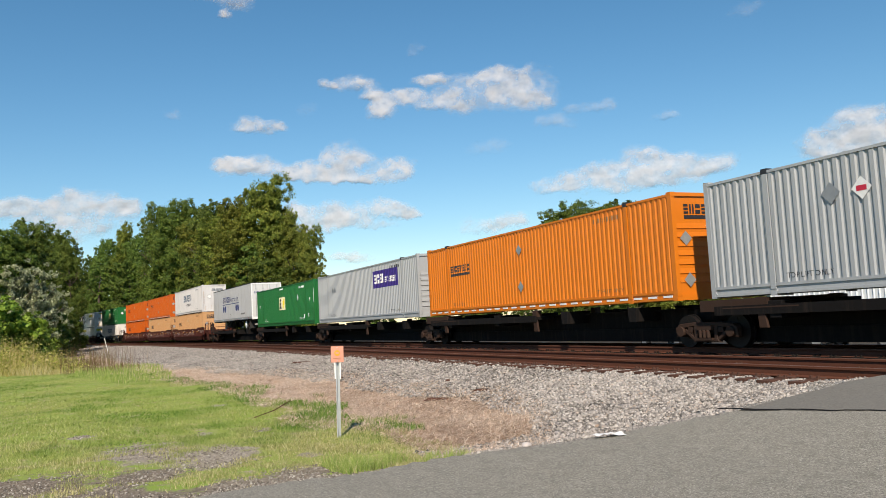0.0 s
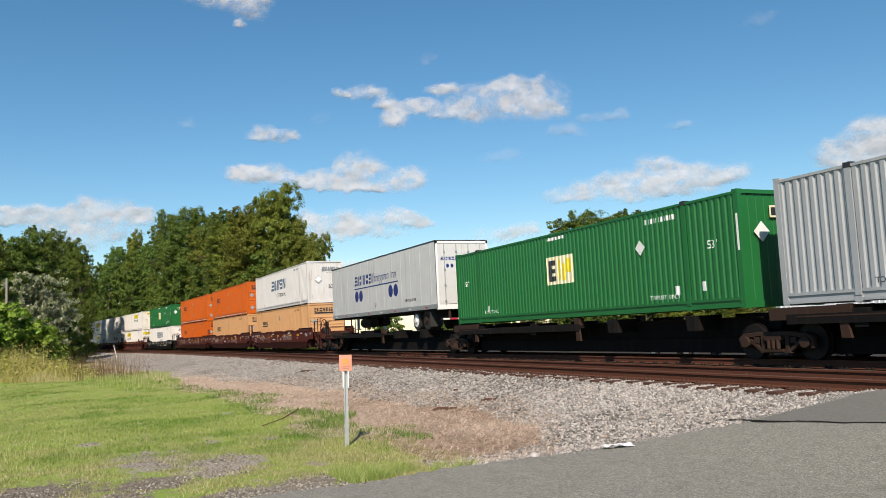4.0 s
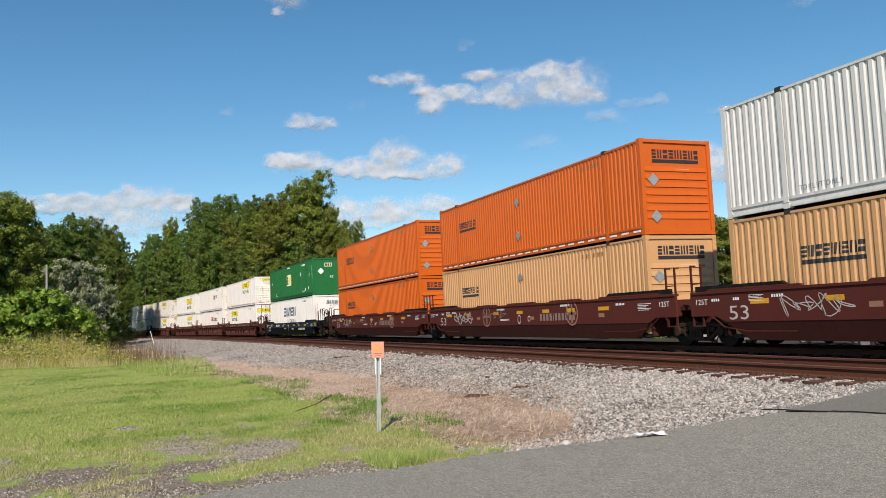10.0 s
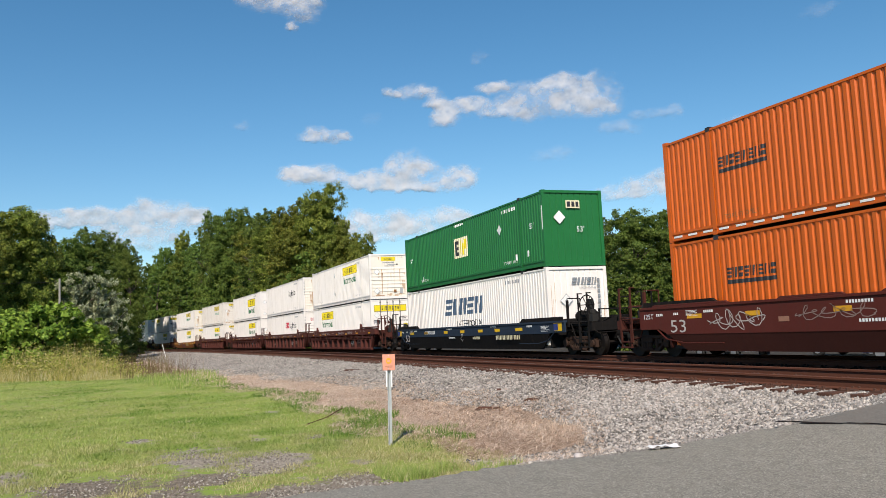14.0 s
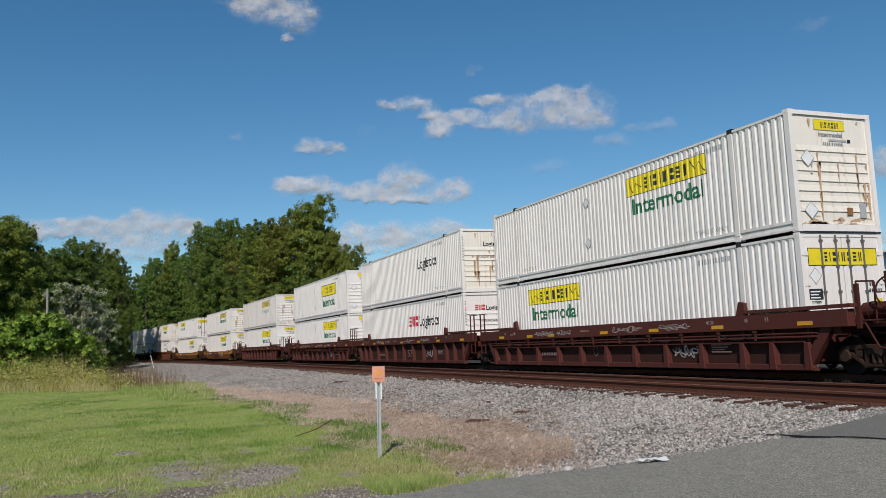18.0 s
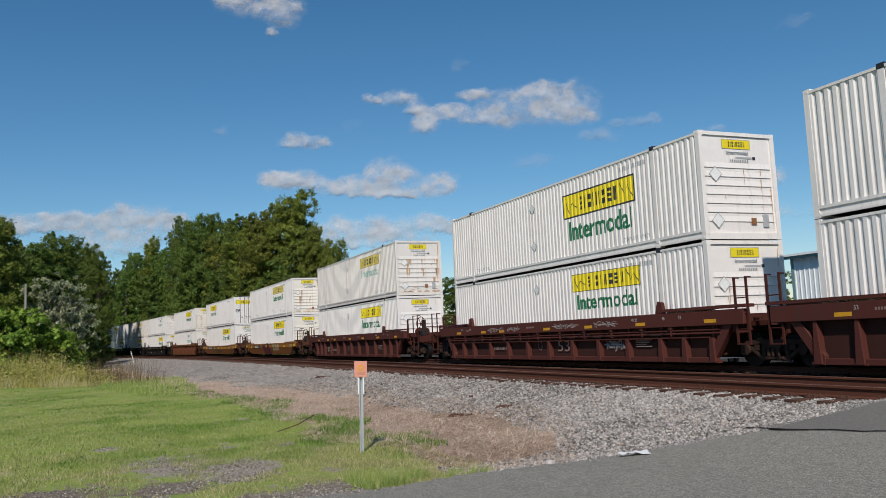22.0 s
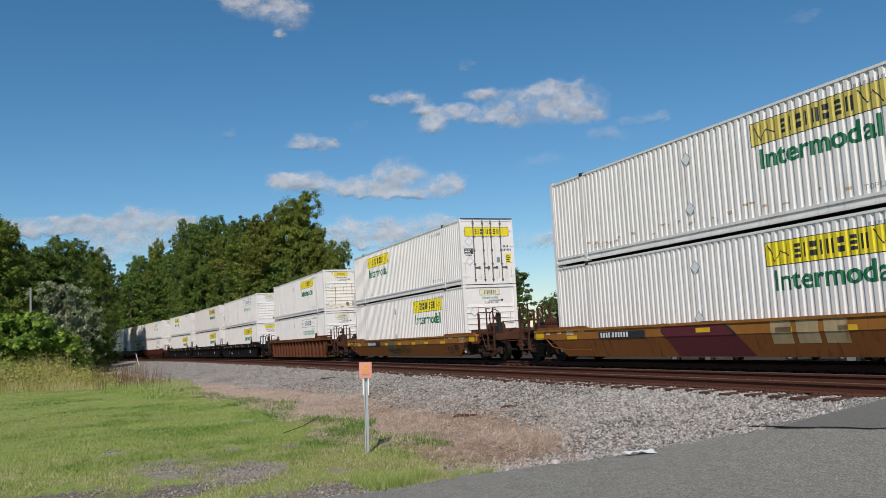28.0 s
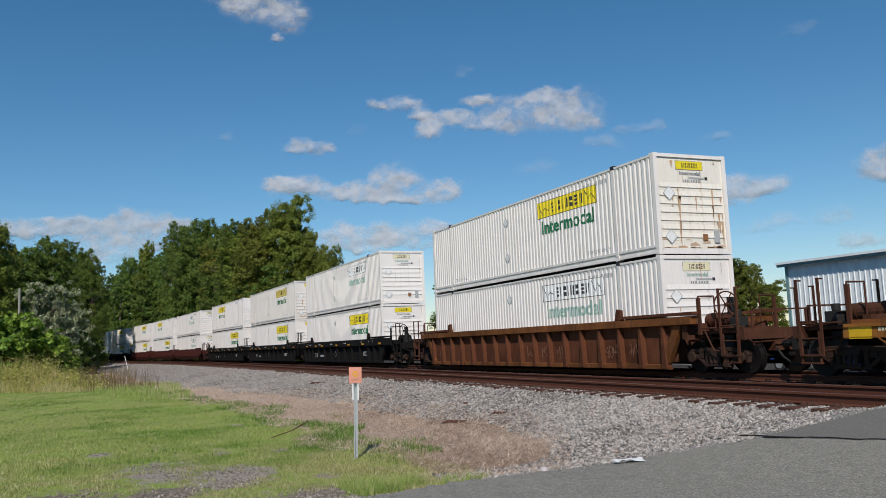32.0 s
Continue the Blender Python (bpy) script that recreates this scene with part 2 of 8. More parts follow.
def land(x, y):
    """Height of the ground (arrays)."""
    v = off_track(x, y)
    near = np.interp(v, [-9.5, -7.0, -2.3, -1.5, -0.9, 0.9, 1.25, 1.6, 2.4, 4.6, 6.2, 9.0, 16.0, 40.0, 200.0], [-0.35, 0.25, 0.25, 0.335, 0.380, 0.392, 0.388, 0.330, 0.225, -0.02, -0.12, -0.14, -0.17, -0.3, -0.6])
    edge = road_edge(y)
    k = np.clip((x - edge + 1.2) / 1.6, 0, 1)
    k = k * k * (3 - 2 * k)
    z = near * (1 - k) + (road_height(y) - 0.03) * k
    return z + 0.025 * wave(x * 2.3, y * 2.1) * (v > 2.3) * (1 - k) + 0.12 * wave(x * 0.3, y * 0.3, 2.0) * (v > 14)


# bare patches by the road: centre, half-widths, how bare, how dark
BARE = ((-11.5, -0.5, 1.2, 0.9, 1.0, 1.0), (-11.3, 0.9, 0.8, 0.8, 0.9, 1.0), (-10.3, 0.3, 0.9, 0.9, 0.9, 0.9), (-9.7, 1.8, 0.6, 0.6, 0.95, 0.8), (-10.0, 2.6, 0.55, 0.6, 1.0, 0.9), (-13.3, 1.1, 1.5, 0.8, 0.95, 0.25),
        (-12.2, 1.9, 1.4, 0.8, 0.95, 0.2), (-16.3, 0.3, 0.45, 0.35, 0.8, 0.1), (-14.5, 3.1, 0.7, 0.4, 0.6, 0.6), (-11.2, 3.1, 0.6, 0.3, 0.6, 0.4), (-20.2, 3.35, 0.5, 0.25, 0.7, 0.0), (-13.0, -1.6, 1.2, 0.5, 0.7, 0.3), (-15.0, 2.2, 0.7, 0.3, 0.55, 0.2), (-9.5, 0.5, 0.7, 1.0, 1.0, 0.95), (-9.25, 2.1, 0.6, 0.9, 1.3, 0.85), (-10.4, -1.3, 1.0, 0.8, 0.9, 0.9))


def steps(lo, hi, fine0, fine1, fine, grow):
    out = list(np.arange(fine0, fine1 + 1e-6, fine))
    d = fine
    while out[-1] < hi:
        d *= grow
        out.append(out[-1] + d)
    d = fine
    while out[0] > lo:
        d *= grow
        out.insert(0, out[0] - d)
    return np.array(out)


def ground_material():
    m, n, l = mat("ground_cover")
    b = n["Principled BSDF"]
    at = n.new("ShaderNodeAttribute")
    at.attribute_name = "off"
    off = at.outputs["Fac"]
    geo = n.new("ShaderNodeNewGeometry")

    def nz(scale, detail=4, rough=0.6):
        t = n.new("ShaderNodeTexNoise")
        t.inputs["Scale"].default_value, t.inputs["Detail"].default_value, t.inputs["Roughness"].default_value = scale, detail, rough
        l.new(geo.outputs["Position"], t.inputs["Vector"])
        return t.outputs["Fac"]

    wob = calc(n, l, "MULTIPLY", calc(n, l, "SUBTRACT", nz(0.45, 5), 0.5), 2.6)
    wob2 = calc(n, l, "MULTIPLY", calc(n, l, "SUBTRACT", nz(2.2, 4), 0.5), 1.2)
    edge = calc(n, l, "ADD", calc(n, l, "ADD", off, wob), wob2)
    fine, mid, big = nz(22, 4, 0.7), nz(3.0, 5, 0.65), nz(0.22, 4, 0.6)
    grass = blend(n, l, ramp(n, l, fine, [(0.3, (0, 0, 0)), (0.7, (1, 1, 1))]), (0.18, 0.22, 0.045), (0.42, 0.46, 0.13))
    grass = blend(n, l, ramp(n, l, big, [(0.42, (0, 0, 0)), (0.62, (1, 1, 1))]), grass, (0.26, 0.37, 0.065))
    grass = blend(n, l, ramp(n, l, mid, [(0.50, (0, 0, 0)), (0.72, (1, 1, 1))]), grass, (0.44, 0.37, 0.22))
    straw = blend(n, l, fine, (0.36, 0.255, 0.185), (0.86, 0.69, 0.55))
    straw = blend(n, l, ramp(n, l, mid, [(0.5, (0, 0, 0)), (0.7, (0.8, 0.8, 0.8))]), straw, (0.50, 0.31, 0.20))
    vor = n.new("ShaderNodeTexVoronoi")
    vor.inputs["Scale"].default_value = 22
    l.new(geo.outputs["Position"], vor.inputs["Vector"])
    stone = blend(n, l, vor.outputs["Color"], (0.37, 0.325, 0.29), (0.74, 0.66, 0.60), "MIX")
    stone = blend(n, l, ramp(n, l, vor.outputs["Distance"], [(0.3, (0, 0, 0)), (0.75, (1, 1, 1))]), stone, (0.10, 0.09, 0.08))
    # Black under and beyond the main track: the train's shade put into colour.
    train_shade = calc(n, l, "MULTIPLY", calc(n, l, "SUBTRACT", -2.3, calc(n, l, "ADD", off, calc(n, l, "MULTIPLY", wob2, 0.5))), 2.0, True)
    stone = blend(n, l, calc(n, l, "MULTIPLY", train_shade, 0.9), stone, (0.028, 0.024, 0.021))
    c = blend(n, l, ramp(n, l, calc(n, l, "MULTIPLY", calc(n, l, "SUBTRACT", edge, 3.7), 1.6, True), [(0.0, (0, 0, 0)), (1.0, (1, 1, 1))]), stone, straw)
    c = blend(n, l, calc(n, l, "MULTIPLY", calc(n, l, "SUBTRACT", edge, 6.5), 1.8, True), c, grass)
    ab = n.new("ShaderNodeAttribute")
    ab.attribute_name = "bare"
    ad = n.new("ShaderNodeAttribute")
    ad.attribute_name = "soil"
    fr = ramp(n, l, fine, [(0.32, (0, 0, 0)), (0.72, (1, 1, 1))])
    dirt = blend(n, l, ad.outputs["Fac"], blend(n, l, fr, (0.22, 0.185, 0.145), (0.56, 0.50, 0.42)), blend(n, l, fr, (0.09, 0.07, 0.053), (0.38, 0.315, 0.25)))
    rag = calc(n, l, "MULTIPLY", calc(n, l, "SUBTRACT", calc(n, l, "ADD", calc(n, l, "MULTIPLY", mid, 0.5), calc(n, l, "MULTIPLY", nz(1.3, 6, 0.7), 0.5)), 0.5), 3.2)
    bf = calc(n, l, "MULTIPLY", calc(n, l, "SUBTRACT", calc(n, l, "ADD", ab.outputs["Fac"], rag), 0.40), 3.5, True)
    c = blend(n, l, bf, c, dirt)
    c = blend(n, l, 1.0, c, (0.86, 0.86, 0.86), "MULTIPLY")
    l.new(c, b.inputs["Base Color"])
    b.inputs["Roughness"].default_value = 0.95
    b.inputs["Specular IOR Level"].default_value = 0.15
    bump(n, l, fine, 0.5, 0.05, b)
    return m


def bare_soil(x, y):
    """How bare the ground is, and how dark its soil (arrays)."""
    bare, soil = np.zeros_like(x), np.zeros_like(x)
    for cx, cy, rx, ry, k, dark in BARE:
        b = np.clip(k * (1.35 - np.hypot((x - cx) / rx, (y - cy) / ry)), 0, 1)
        soil = np.where(b > bare, dark, soil)
        bare = np.maximum(bare, b)
    return bare, soil


def make_ground():
    xs, ys = steps(-2500, 2500, -60, 2, 0.3, 1.16), steps(-2500, 2500, -14, 24, 0.25, 1.16)
    X, Y = np.meshgrid(xs, ys, indexing="ij")
    Z = land(X, Y)
    nx, ny = X.shape
    i = np.arange(nx * ny).reshape(nx, ny)
    f = np.stack([i[:-1, :-1], i[1:, :-1], i[1:, 1:], i[:-1, 1:]], -1).reshape(-1, 4)
    me = numpy_mesh("ground", np.stack([X, Y, Z], -1).reshape(-1, 3), f, ground_material())
    a = me.attributes.new("off", "FLOAT", "POINT")
    a.data.foreach_set("value", cover(X, Y).ravel().astype(np.float32))
    for nm, values in zip(("bare", "soil"), bare_soil(X, Y)):
        a = me.attributes.new(nm, "FLOAT", "POINT")
        a.data.foreach_set("value", values.ravel().astype(np.float32))
    me.shade_smooth()
    return tagged(new("ground", me), "mown lawn, dead straw bank and grey ballast", "ground", kind="structure")


make_ground()


def make_road():
    m, n, l = mat("asphalt")
    b = n["Principled BSDF"]
    f1, f2, f3, f4 = noise_node(n, l, 45, 6, 0.85), noise_node(n, l, 0.8, 5, 0.65), noise_node(n, l, 6, 6, 0.75), noise_node(n, l, 1.6, 3, 0.5, (1.0, 7.0, 1.0))
    c = blend(n, l, ramp(n, l, f1, [(0.38, (0, 0, 0)), (0.62, (1, 1, 1))]), (0.105, 0.099, 0.084), (0.351, 0.331, 0.284))
    c = blend(n, l, ramp(n, l, f2, [(0.4, (0, 0, 0)), (0.65, (0.35, 0.35, 0.35))]), c, (0.228, 0.216, 0.186))
    c = blend(n, l, ramp(n, l, f3, [(0.50, (0, 0, 0)), (0.70, (0.6, 0.6, 0.6))]), c, (0.133, 0.127, 0.110))
    c = blend(n, l, ramp(n, l, f4, [(0.62, (0, 0, 0)), (0.68, (0.5, 0.5, 0.5))]), c, (0.283, 0.266, 0.233))
    vor = n.new("ShaderNodeTexVoronoi")
    vor.inputs["Scale"].default_value = 85
    tc = n.new("ShaderNodeTexCoord")
    l.new(tc.outputs["Object"], vor.inputs["Vector"])
    sep = n.new("ShaderNodeSeparateColor")
    l.new(vor.outputs["Color"], sep.inputs[0])
    c = blend(n, l, ramp(n, l, sep.outputs[0], [(0.88, (0, 0, 0)), (0.94, (0.45, 0.45, 0.45))]), c, (0.515, 0.493, 0.438))
    c = blend(n, l, ramp(n, l, sep.outputs[1], [(0.86, (0, 0, 0)), (0.92, (0.55, 0.55, 0.55))]), c, (0.103, 0.100, 0.089))
    l.new(c, b.inputs["Base Color"])
    b.inputs["Roughness"].default_value = 0.9
    b.inputs["Specular IOR Level"].default_value = 0.25
    bump(n, l, f1, 0.7, 0.012, b)
    M["asphalt"] = m
    ys = np.concatenate([np.arange(-40, -6, 2.0), np.arange(-6, 10.26, 0.12)])
    edge = road_edge(ys) + 0.14 * np.sin(ys * 2.1) * np.sin(ys * 0.7 + 1) + np.random.uniform(-0.08, 0.08, len(ys))
    cols = [0.0, 0.02, 0.5, 1.5, 3, 5, 8, 12]
    bm = bmesh.new()
    rows = []
    for y, e in zip(ys, edge):
        z = float(road_height(y))
        rows.append([bm.verts.new((e + c, y, z - (0.10 if k == 0 else 0.012 if k == 1 else 0))) for k, c in enumerate(cols)])
    for a, b2 in zip(rows, rows[1:]):
        for k in range(len(cols) - 1):
            bm.faces.new((a[k], a[k + 1], b2[k + 1], b2[k]))
    me = mesh_of("road", bm, m)
    tagged(new("road", me), "worn grey asphalt road rising to the tracks", "road", kind="structure")
    bm = bmesh.new()
    rows = []
    for y in np.arange(7.64, 10.2, 0.08):
        e = road_edge(y) + 0.02 + 0.02 * math.sin(y * 5)
        reach = min(9.0, 0.05 + (y - 7.6) / 0.37 + 0.05 * math.sin(y * 9))
        rows.append([bm.verts.new((e + c * reach, y, float(road_height(y)) + 0.004)) for c in (0, 0.1, 0.3, 0.6, 1.0)])
    for a, b2 in zip(rows, rows[1:]):
        for k in range(4):
            bm.faces.new((a[k], a[k + 1], b2[k + 1], b2[k]))
    rs = np.random.default_rng(3)
    seam = bmesh.new()
    prev = None
    for q in np.linspace(0, 1, 60):
        y = 7.52 + 2.2 * q
        xx = float(road_edge(y)) + 0.02 + (y - 7.6) / 0.37 + 0.06 * math.sin(y * 23) + rs.uniform(-0.05, 0.05)
        w = 0.015 + 0.16 * (1 - q) ** 3 + rs.uniform(0, 0.03)
        row = [seam.verts.new((xx, y + d, float(road_height(y + d)) + 0.008)) for d in (-w / 3, w / 6)]
        if prev:
            seam.faces.new((prev[0], row[0], row[1], prev[1]))
        prev = row
    tagged(new("road_seam", mesh_of("road_seam", seam, M["coal"])), "ragged dark crack along the asphalt patch", "crack", kind="structure")
    m2, n, l = mat("darker_asphalt")
    g1, g2 = noise_node(n, l, 30, 5, 0.8), noise_node(n, l, 2.0, 5, 0.7)
    c = blend(n, l, ramp(n, l, g1, [(0.36, (0, 0, 0)), (0.66, (1, 1, 1))]), (0.096, 0.090, 0.080), (0.192, 0.181, 0.158))
    l.new(blend(n, l, ramp(n, l, g2, [(0.4, (0, 0, 0)), (0.7, (0.5, 0.5, 0.5))]), c, (0.149, 0.143, 0.127)), n["Principled BSDF"].inputs["Base Color"])
    n["Principled BSDF"].inputs["Roughness"].default_value = 0.9
    bump(n, l, g1, 0.4, 0.01, n["Principled BSDF"])
    tagged(new("asphalt_patch", mesh_of("asphalt_patch", bm, m2)), "darker asphalt patch laid against the crossing", "patch", kind="structure")


make_road()


# ---- tracks ----
M["railside"] = paint("rusty_rail", (0.125, 0.047, 0.029), (0.08, 0.035, 0.02), 0.5, 0.8, streak=False, scale=3)
M["railtop"] = plain("rail_head", (0.15, 0.085, 0.062), 0.5, 0.5)
# Main-track ties coloured near black, standing in for shade under the train.
M["shadetie"] = paint("shade_dark_tie", (0.022, 0.016, 0.013), (0.012, 0.01, 0.009), 0.6, 0.95, streak=False, scale=3)
M["tie"] = paint("creosoted_tie", (0.115, 0.058, 0.042), (0.018, 0.012, 0.010), 1.2, 0.95, streak=False, scale=3)


def rail_along(bm, side, u0, u1, step, top):
    prof = [(-0.075, 0.0), (-0.075, 0.012), (-0.012, 0.03), (-0.010, 0.125), (-0.036, 0.135), (-0.036, 0.165), (-0.03, 0.172), (0.03, 0.172), (0.036, 0.165), (0.036, 0.135), (0.010, 0.125), (0.012, 0.03), (0.075, 0.012), (0.075, 0.0)]
    us = [u0]
    while us[-1] < u1:
        us.append(us[-1] + (step if us[-1] < BEND_X else u1))
    us[-1] = u1
    prev = None
    for u in us:
        row = []
        for dy, z in prof:
            x, y, _ = on_track(u, side + dy)
            row.append(bm.verts.new((x, y, top - 0.172 + z)))
        if prev:
            for i in range(len(prof) - 1):
                f = bm.faces.new((prev[i], row[i], row[i + 1], prev[i + 1]))
                f.material_index = 1 if i == 6 else 0
        prev = row


def make_track(name, side, label, tie_parts, top):
    tr = empty(name, label, "railway track", kind="structure")
    for s in (-0.753, 0.753):
        bm = bmesh.new()
        rail_along(bm, side + s, -330, 60, 6.0, top)
        ob = new("rail", mesh_of("rail", bm, [M["railside"], M["railtop"]]))
        ob.parent = tr
    bm = bmesh.new()
    box(bm, -0.115, 0.115, -1.3, 1.3, -0.17, 0.0)
    for s in (-0.753, 0.753):
        box(bm, -0.10, 0.10, s - 0.17, s + 0.17, 0.0, 0.02)
        for dx in (-0.06, 0.06):
            for dy in (-0.12, 0.12):
                box(bm, dx - 0.018, dx + 0.018, s + dy - 0.02, s + dy + 0.02, 0.02, 0.055)
    tie = mesh_of("tie", bm, M["shadetie" if side == 0.0 else "tie"], 0.006)
    n = 0
    u = 14.0
    while u > -150 and n < tie_parts:
        x, y, a = on_track(u, side + random.uniform(-0.14, 0.10))
        ob = new("tie", tie)
        ob.parent = tr
        ob.matrix_basis = pose(x, y, top - 0.176 + random.uniform(-0.008, 0.004), 0, 0, math.degrees(a) + random.uniform(-1.2, 1.2))
        u -= 0.535
        n += 1


make_track("railway_track_near", -SPACING, "empty track with two rusty rails on dark wooden ties", 300, RAIL_NEAR)
make_track("railway_track_main", 0.0, "train-laden track with rusty rails on wooden ties", 180, RAIL)


# ---- trees ----
def leaf_material(name, a, b, c):
    m, n, l = mat(name)
    bs = n["Principled BSDF"]
    geo = n.new("ShaderNodeNewGeometry")
    col = ramp(n, l, geo.outputs["Random Per Island"], [(0.0, a), (0.55, b), (1.0, c)])
    spray = noise_node(n, l, 0.45, 3, 0.6)
    info = n.new("ShaderNodeObjectInfo")
    hue = n.new("ShaderNodeHueSaturation")
    hue.inputs["Saturation"].default_value = 1.02
    shift = calc(n, l, "ADD", calc(n, l, "MULTIPLY", info.outputs["Random"], 0.024), calc(n, l, "MULTIPLY", spray, -0.05))
    l.new(calc(n, l, "ADD", shift, 0.511), hue.inputs["Hue"])
    l.new(calc(n, l, "ADD", calc(n, l, "MULTIPLY", info.outputs["Random"], 0.3), calc(n, l, "ADD", calc(n, l, "MULTIPLY", spray, 0.9), 0.42)), hue.inputs["Value"])
    l.new(col, hue.inputs["Color"])
    l.new(hue.outputs[0], bs.inputs["Base Color"])
    bs.inputs["Roughness"].default_value = 0.5
    bs.inputs["Specular IOR Level"].default_value = 0.15
    tr = n.new("ShaderNodeBsdfTranslucent")
    l.new(hue.outputs[0], tr.inputs[0])
    mix = n.new("ShaderNodeMixShader")
    mix.inputs[0].default_value = 0.28
    l.new(bs.outputs[0], mix.inputs[1])
    l.new(tr.outputs[0], mix.inputs[2])
    l.new(mix.outputs[0], n["Material Output"].inputs[0])
    return m


M["leaf"] = leaf_material("oak_leaves", (0.052, 0.088, 0.018), (0.094, 0.146, 0.028), (0.165, 0.212, 0.046))
M["leafy"] = leaf_material("sunlit_leaves", (0.076, 0.106, 0.018), (0.148, 0.182, 0.032), (0.245, 0.262, 0.056))
M["silver"] = leaf_material("silvery_leaves", (0.14, 0.18, 0.085), (0.29, 0.33, 0.19), (0.48, 0.51, 0.35))
M["lime"] = leaf_material("broad_green_leaves", (0.080, 0.150, 0.022), (0.18, 0.28, 0.042), (0.30, 0.40, 0.075))
M["bark"] = paint("bark", (0.13, 0.105, 0.085), (0.05, 0.04, 0.03), 0.8, 0.95, streak=False, scale=4)


def crown_mesh(name, rng, lobes, leaves, size, material, per=62):
    """Small leaves on the outside of rounded sprays, which are spread over a cluster of lobes: (x, y, z, rx, rz)."""
    lob = np.array(lobes)
    area = lob[:, 3] * lob[:, 4]
    sprays = max(30, leaves // per)
    which = rng.choice(len(lob), sprays, p=area / area.sum())
    d = rng.normal(size=(sprays, 3)) + np.array([0, 0, 0.25])
    d /= np.linalg.norm(d, axis=1)[:, None]
    depth = rng.uniform(0.50, 0.96, sprays)[:, None]
    L = lob[which]
    cc = L[:, :3] + d * depth * np.stack([L[:, 3], L[:, 3], L[:, 4]], 1)
    crad = rng.uniform(0.20, 0.46, sprays) * np.minimum(L[:, 3], L[:, 4])
    k = rng.integers(0, sprays, leaves)
    o = rng.normal(size=(leaves, 3)) + d[k] * 0.5
    o /= np.linalg.norm(o, axis=1)[:, None]
    p = cc[k] + o * (crad[k] * rng.uniform(0.0, 1.0, leaves) ** 0.45 * rng.uniform(0.75, 1.25, leaves))[:, None] * np.array([1.0, 1.0, 0.66])
    nrm = o * 0.5 + d[k] * 0.4 + rng.normal(size=(leaves, 3)) * 0.5 + np.array([0, 0, 0.3])
    nrm /= np.linalg.norm(nrm, axis=1)[:, None]
    t = np.cross(nrm, rng.normal(size=(leaves, 3)))
    t /= np.linalg.norm(t, axis=1)[:, None]
    b = np.cross(nrm, t)
    s = size * rng.uniform(0.6, 1.35, leaves)[:, None]
    fold = nrm * s * 0.18
    v = np.stack([p - t * s, p + b * s * 0.62 - fold, p + t * s, p - b * s * 0.62 - fold], 1).reshape(-1, 3)
    return numpy_mesh(name, v, np.arange(leaves * 4).reshape(-1, 4), material)


def trunk_mesh(name, rng, h, r, limbs, spread, z_split):
    bm = bmesh.new()
    pts = [Vector((0, 0, -0.3))]
    for i in range(5):
        pts.append(pts[-1] + Vector((rng.uniform(-0.04, 0.04) * h, rng.uniform(-0.04, 0.04) * h, h * 0.8 / 5)))
    for i in range(5):
        rod(bm, pts[i], pts[i + 1], r * (1 - 0.17 * i), 9, r * (1 - 0.17 * (i + 1)))
    for i in range(limbs):
        a = rng.uniform(0, math.tau)
        z = rng.uniform(z_split, 0.6) * h
        j = min(4, int((z + 0.3) / (h * 0.16)))
        base = pts[j].lerp(pts[j + 1], 0.5)
        mid = base + Vector((math.cos(a), math.sin(a), 0.8)) * spread * 0.5
        tip = mid + Vector((math.cos(a + 0.4), math.sin(a + 0.4), 0.7)) * spread * 0.5
        rod(bm, base, mid, r * 0.36, 6, r * 0.2)
        rod(bm, mid, tip, r * 0.2, 5, r * 0.06)
        for k in range(2):
            t2 = mid + Vector((math.cos(a + rng.uniform(-1, 1)), math.sin(a + rng.uniform(-1, 1)), rng.uniform(0.1, 0.9))) * spread * 0.4
            rod(bm, mid, t2, r * 0.14, 5, r * 0.04)
    return mesh_of(name, bm, M["bark"])


def lobes_round(rng, h, w, n, low):
    out = []
    for i in range(n):
        f = (i + 0.5) / n
        z = h * (low + (0.98 - low) * f)
        span = w * math.sin(math.pi * (0.2 + 0.62 * f)) ** 0.8
        a, q = i * 2.4 + rng.uniform(-0.5, 0.5), span * rng.uniform(0.25, 0.62)
        rr = w * rng.uniform(0.30, 0.46) * (1.0 - 0.22 * f)
        out.append((q * math.cos(a), q * math.sin(a), z - rr * 0.4, rr, rr * rng.uniform(0.7, 1.0)))
    for f in (0.25, 0.42, 0.58, 0.72, 0.84):
        out.append((w * rng.uniform(-0.12, 0.12), w * rng.uniform(-0.12, 0.12), h * f, w * (0.62 - 0.42 * abs(f - 0.4)), h * 0.12))
    return out


KINDS = {}
rng = np.random.default_rng(5)
for i in range(4):
    h, w = 16.0, (5.8, 5.4, 6.6, 4.6)[i]
    KINDS["tree", i] = (trunk_mesh("trunk", rng, h, 0.34, 9, 3.0, 0.22), crown_mesh("crown", rng, lobes_round(rng, h, w, 19 + i, 0.10), 60000, 0.112, M["leafy" if i % 2 else "leaf"]))
for i in range(2):
    KINDS["tree", 4 + i] = (KINDS["tree", i][0], crown_mesh("crown", rng, lobes_round(rng, 16.0, 6.0 - 0.6 * i, 18, 0.06), 16000, 0.20, M["leaf"]))
KINDS["silver", 0] = (trunk_mesh("trunk", rng, 8.0, 0.22, 7, 2.6, 0.1), crown_mesh("crown", rng, lobes_round(rng, 8.0, 4.2, 13, 0.02), 17000, 0.115, M["silver"]))
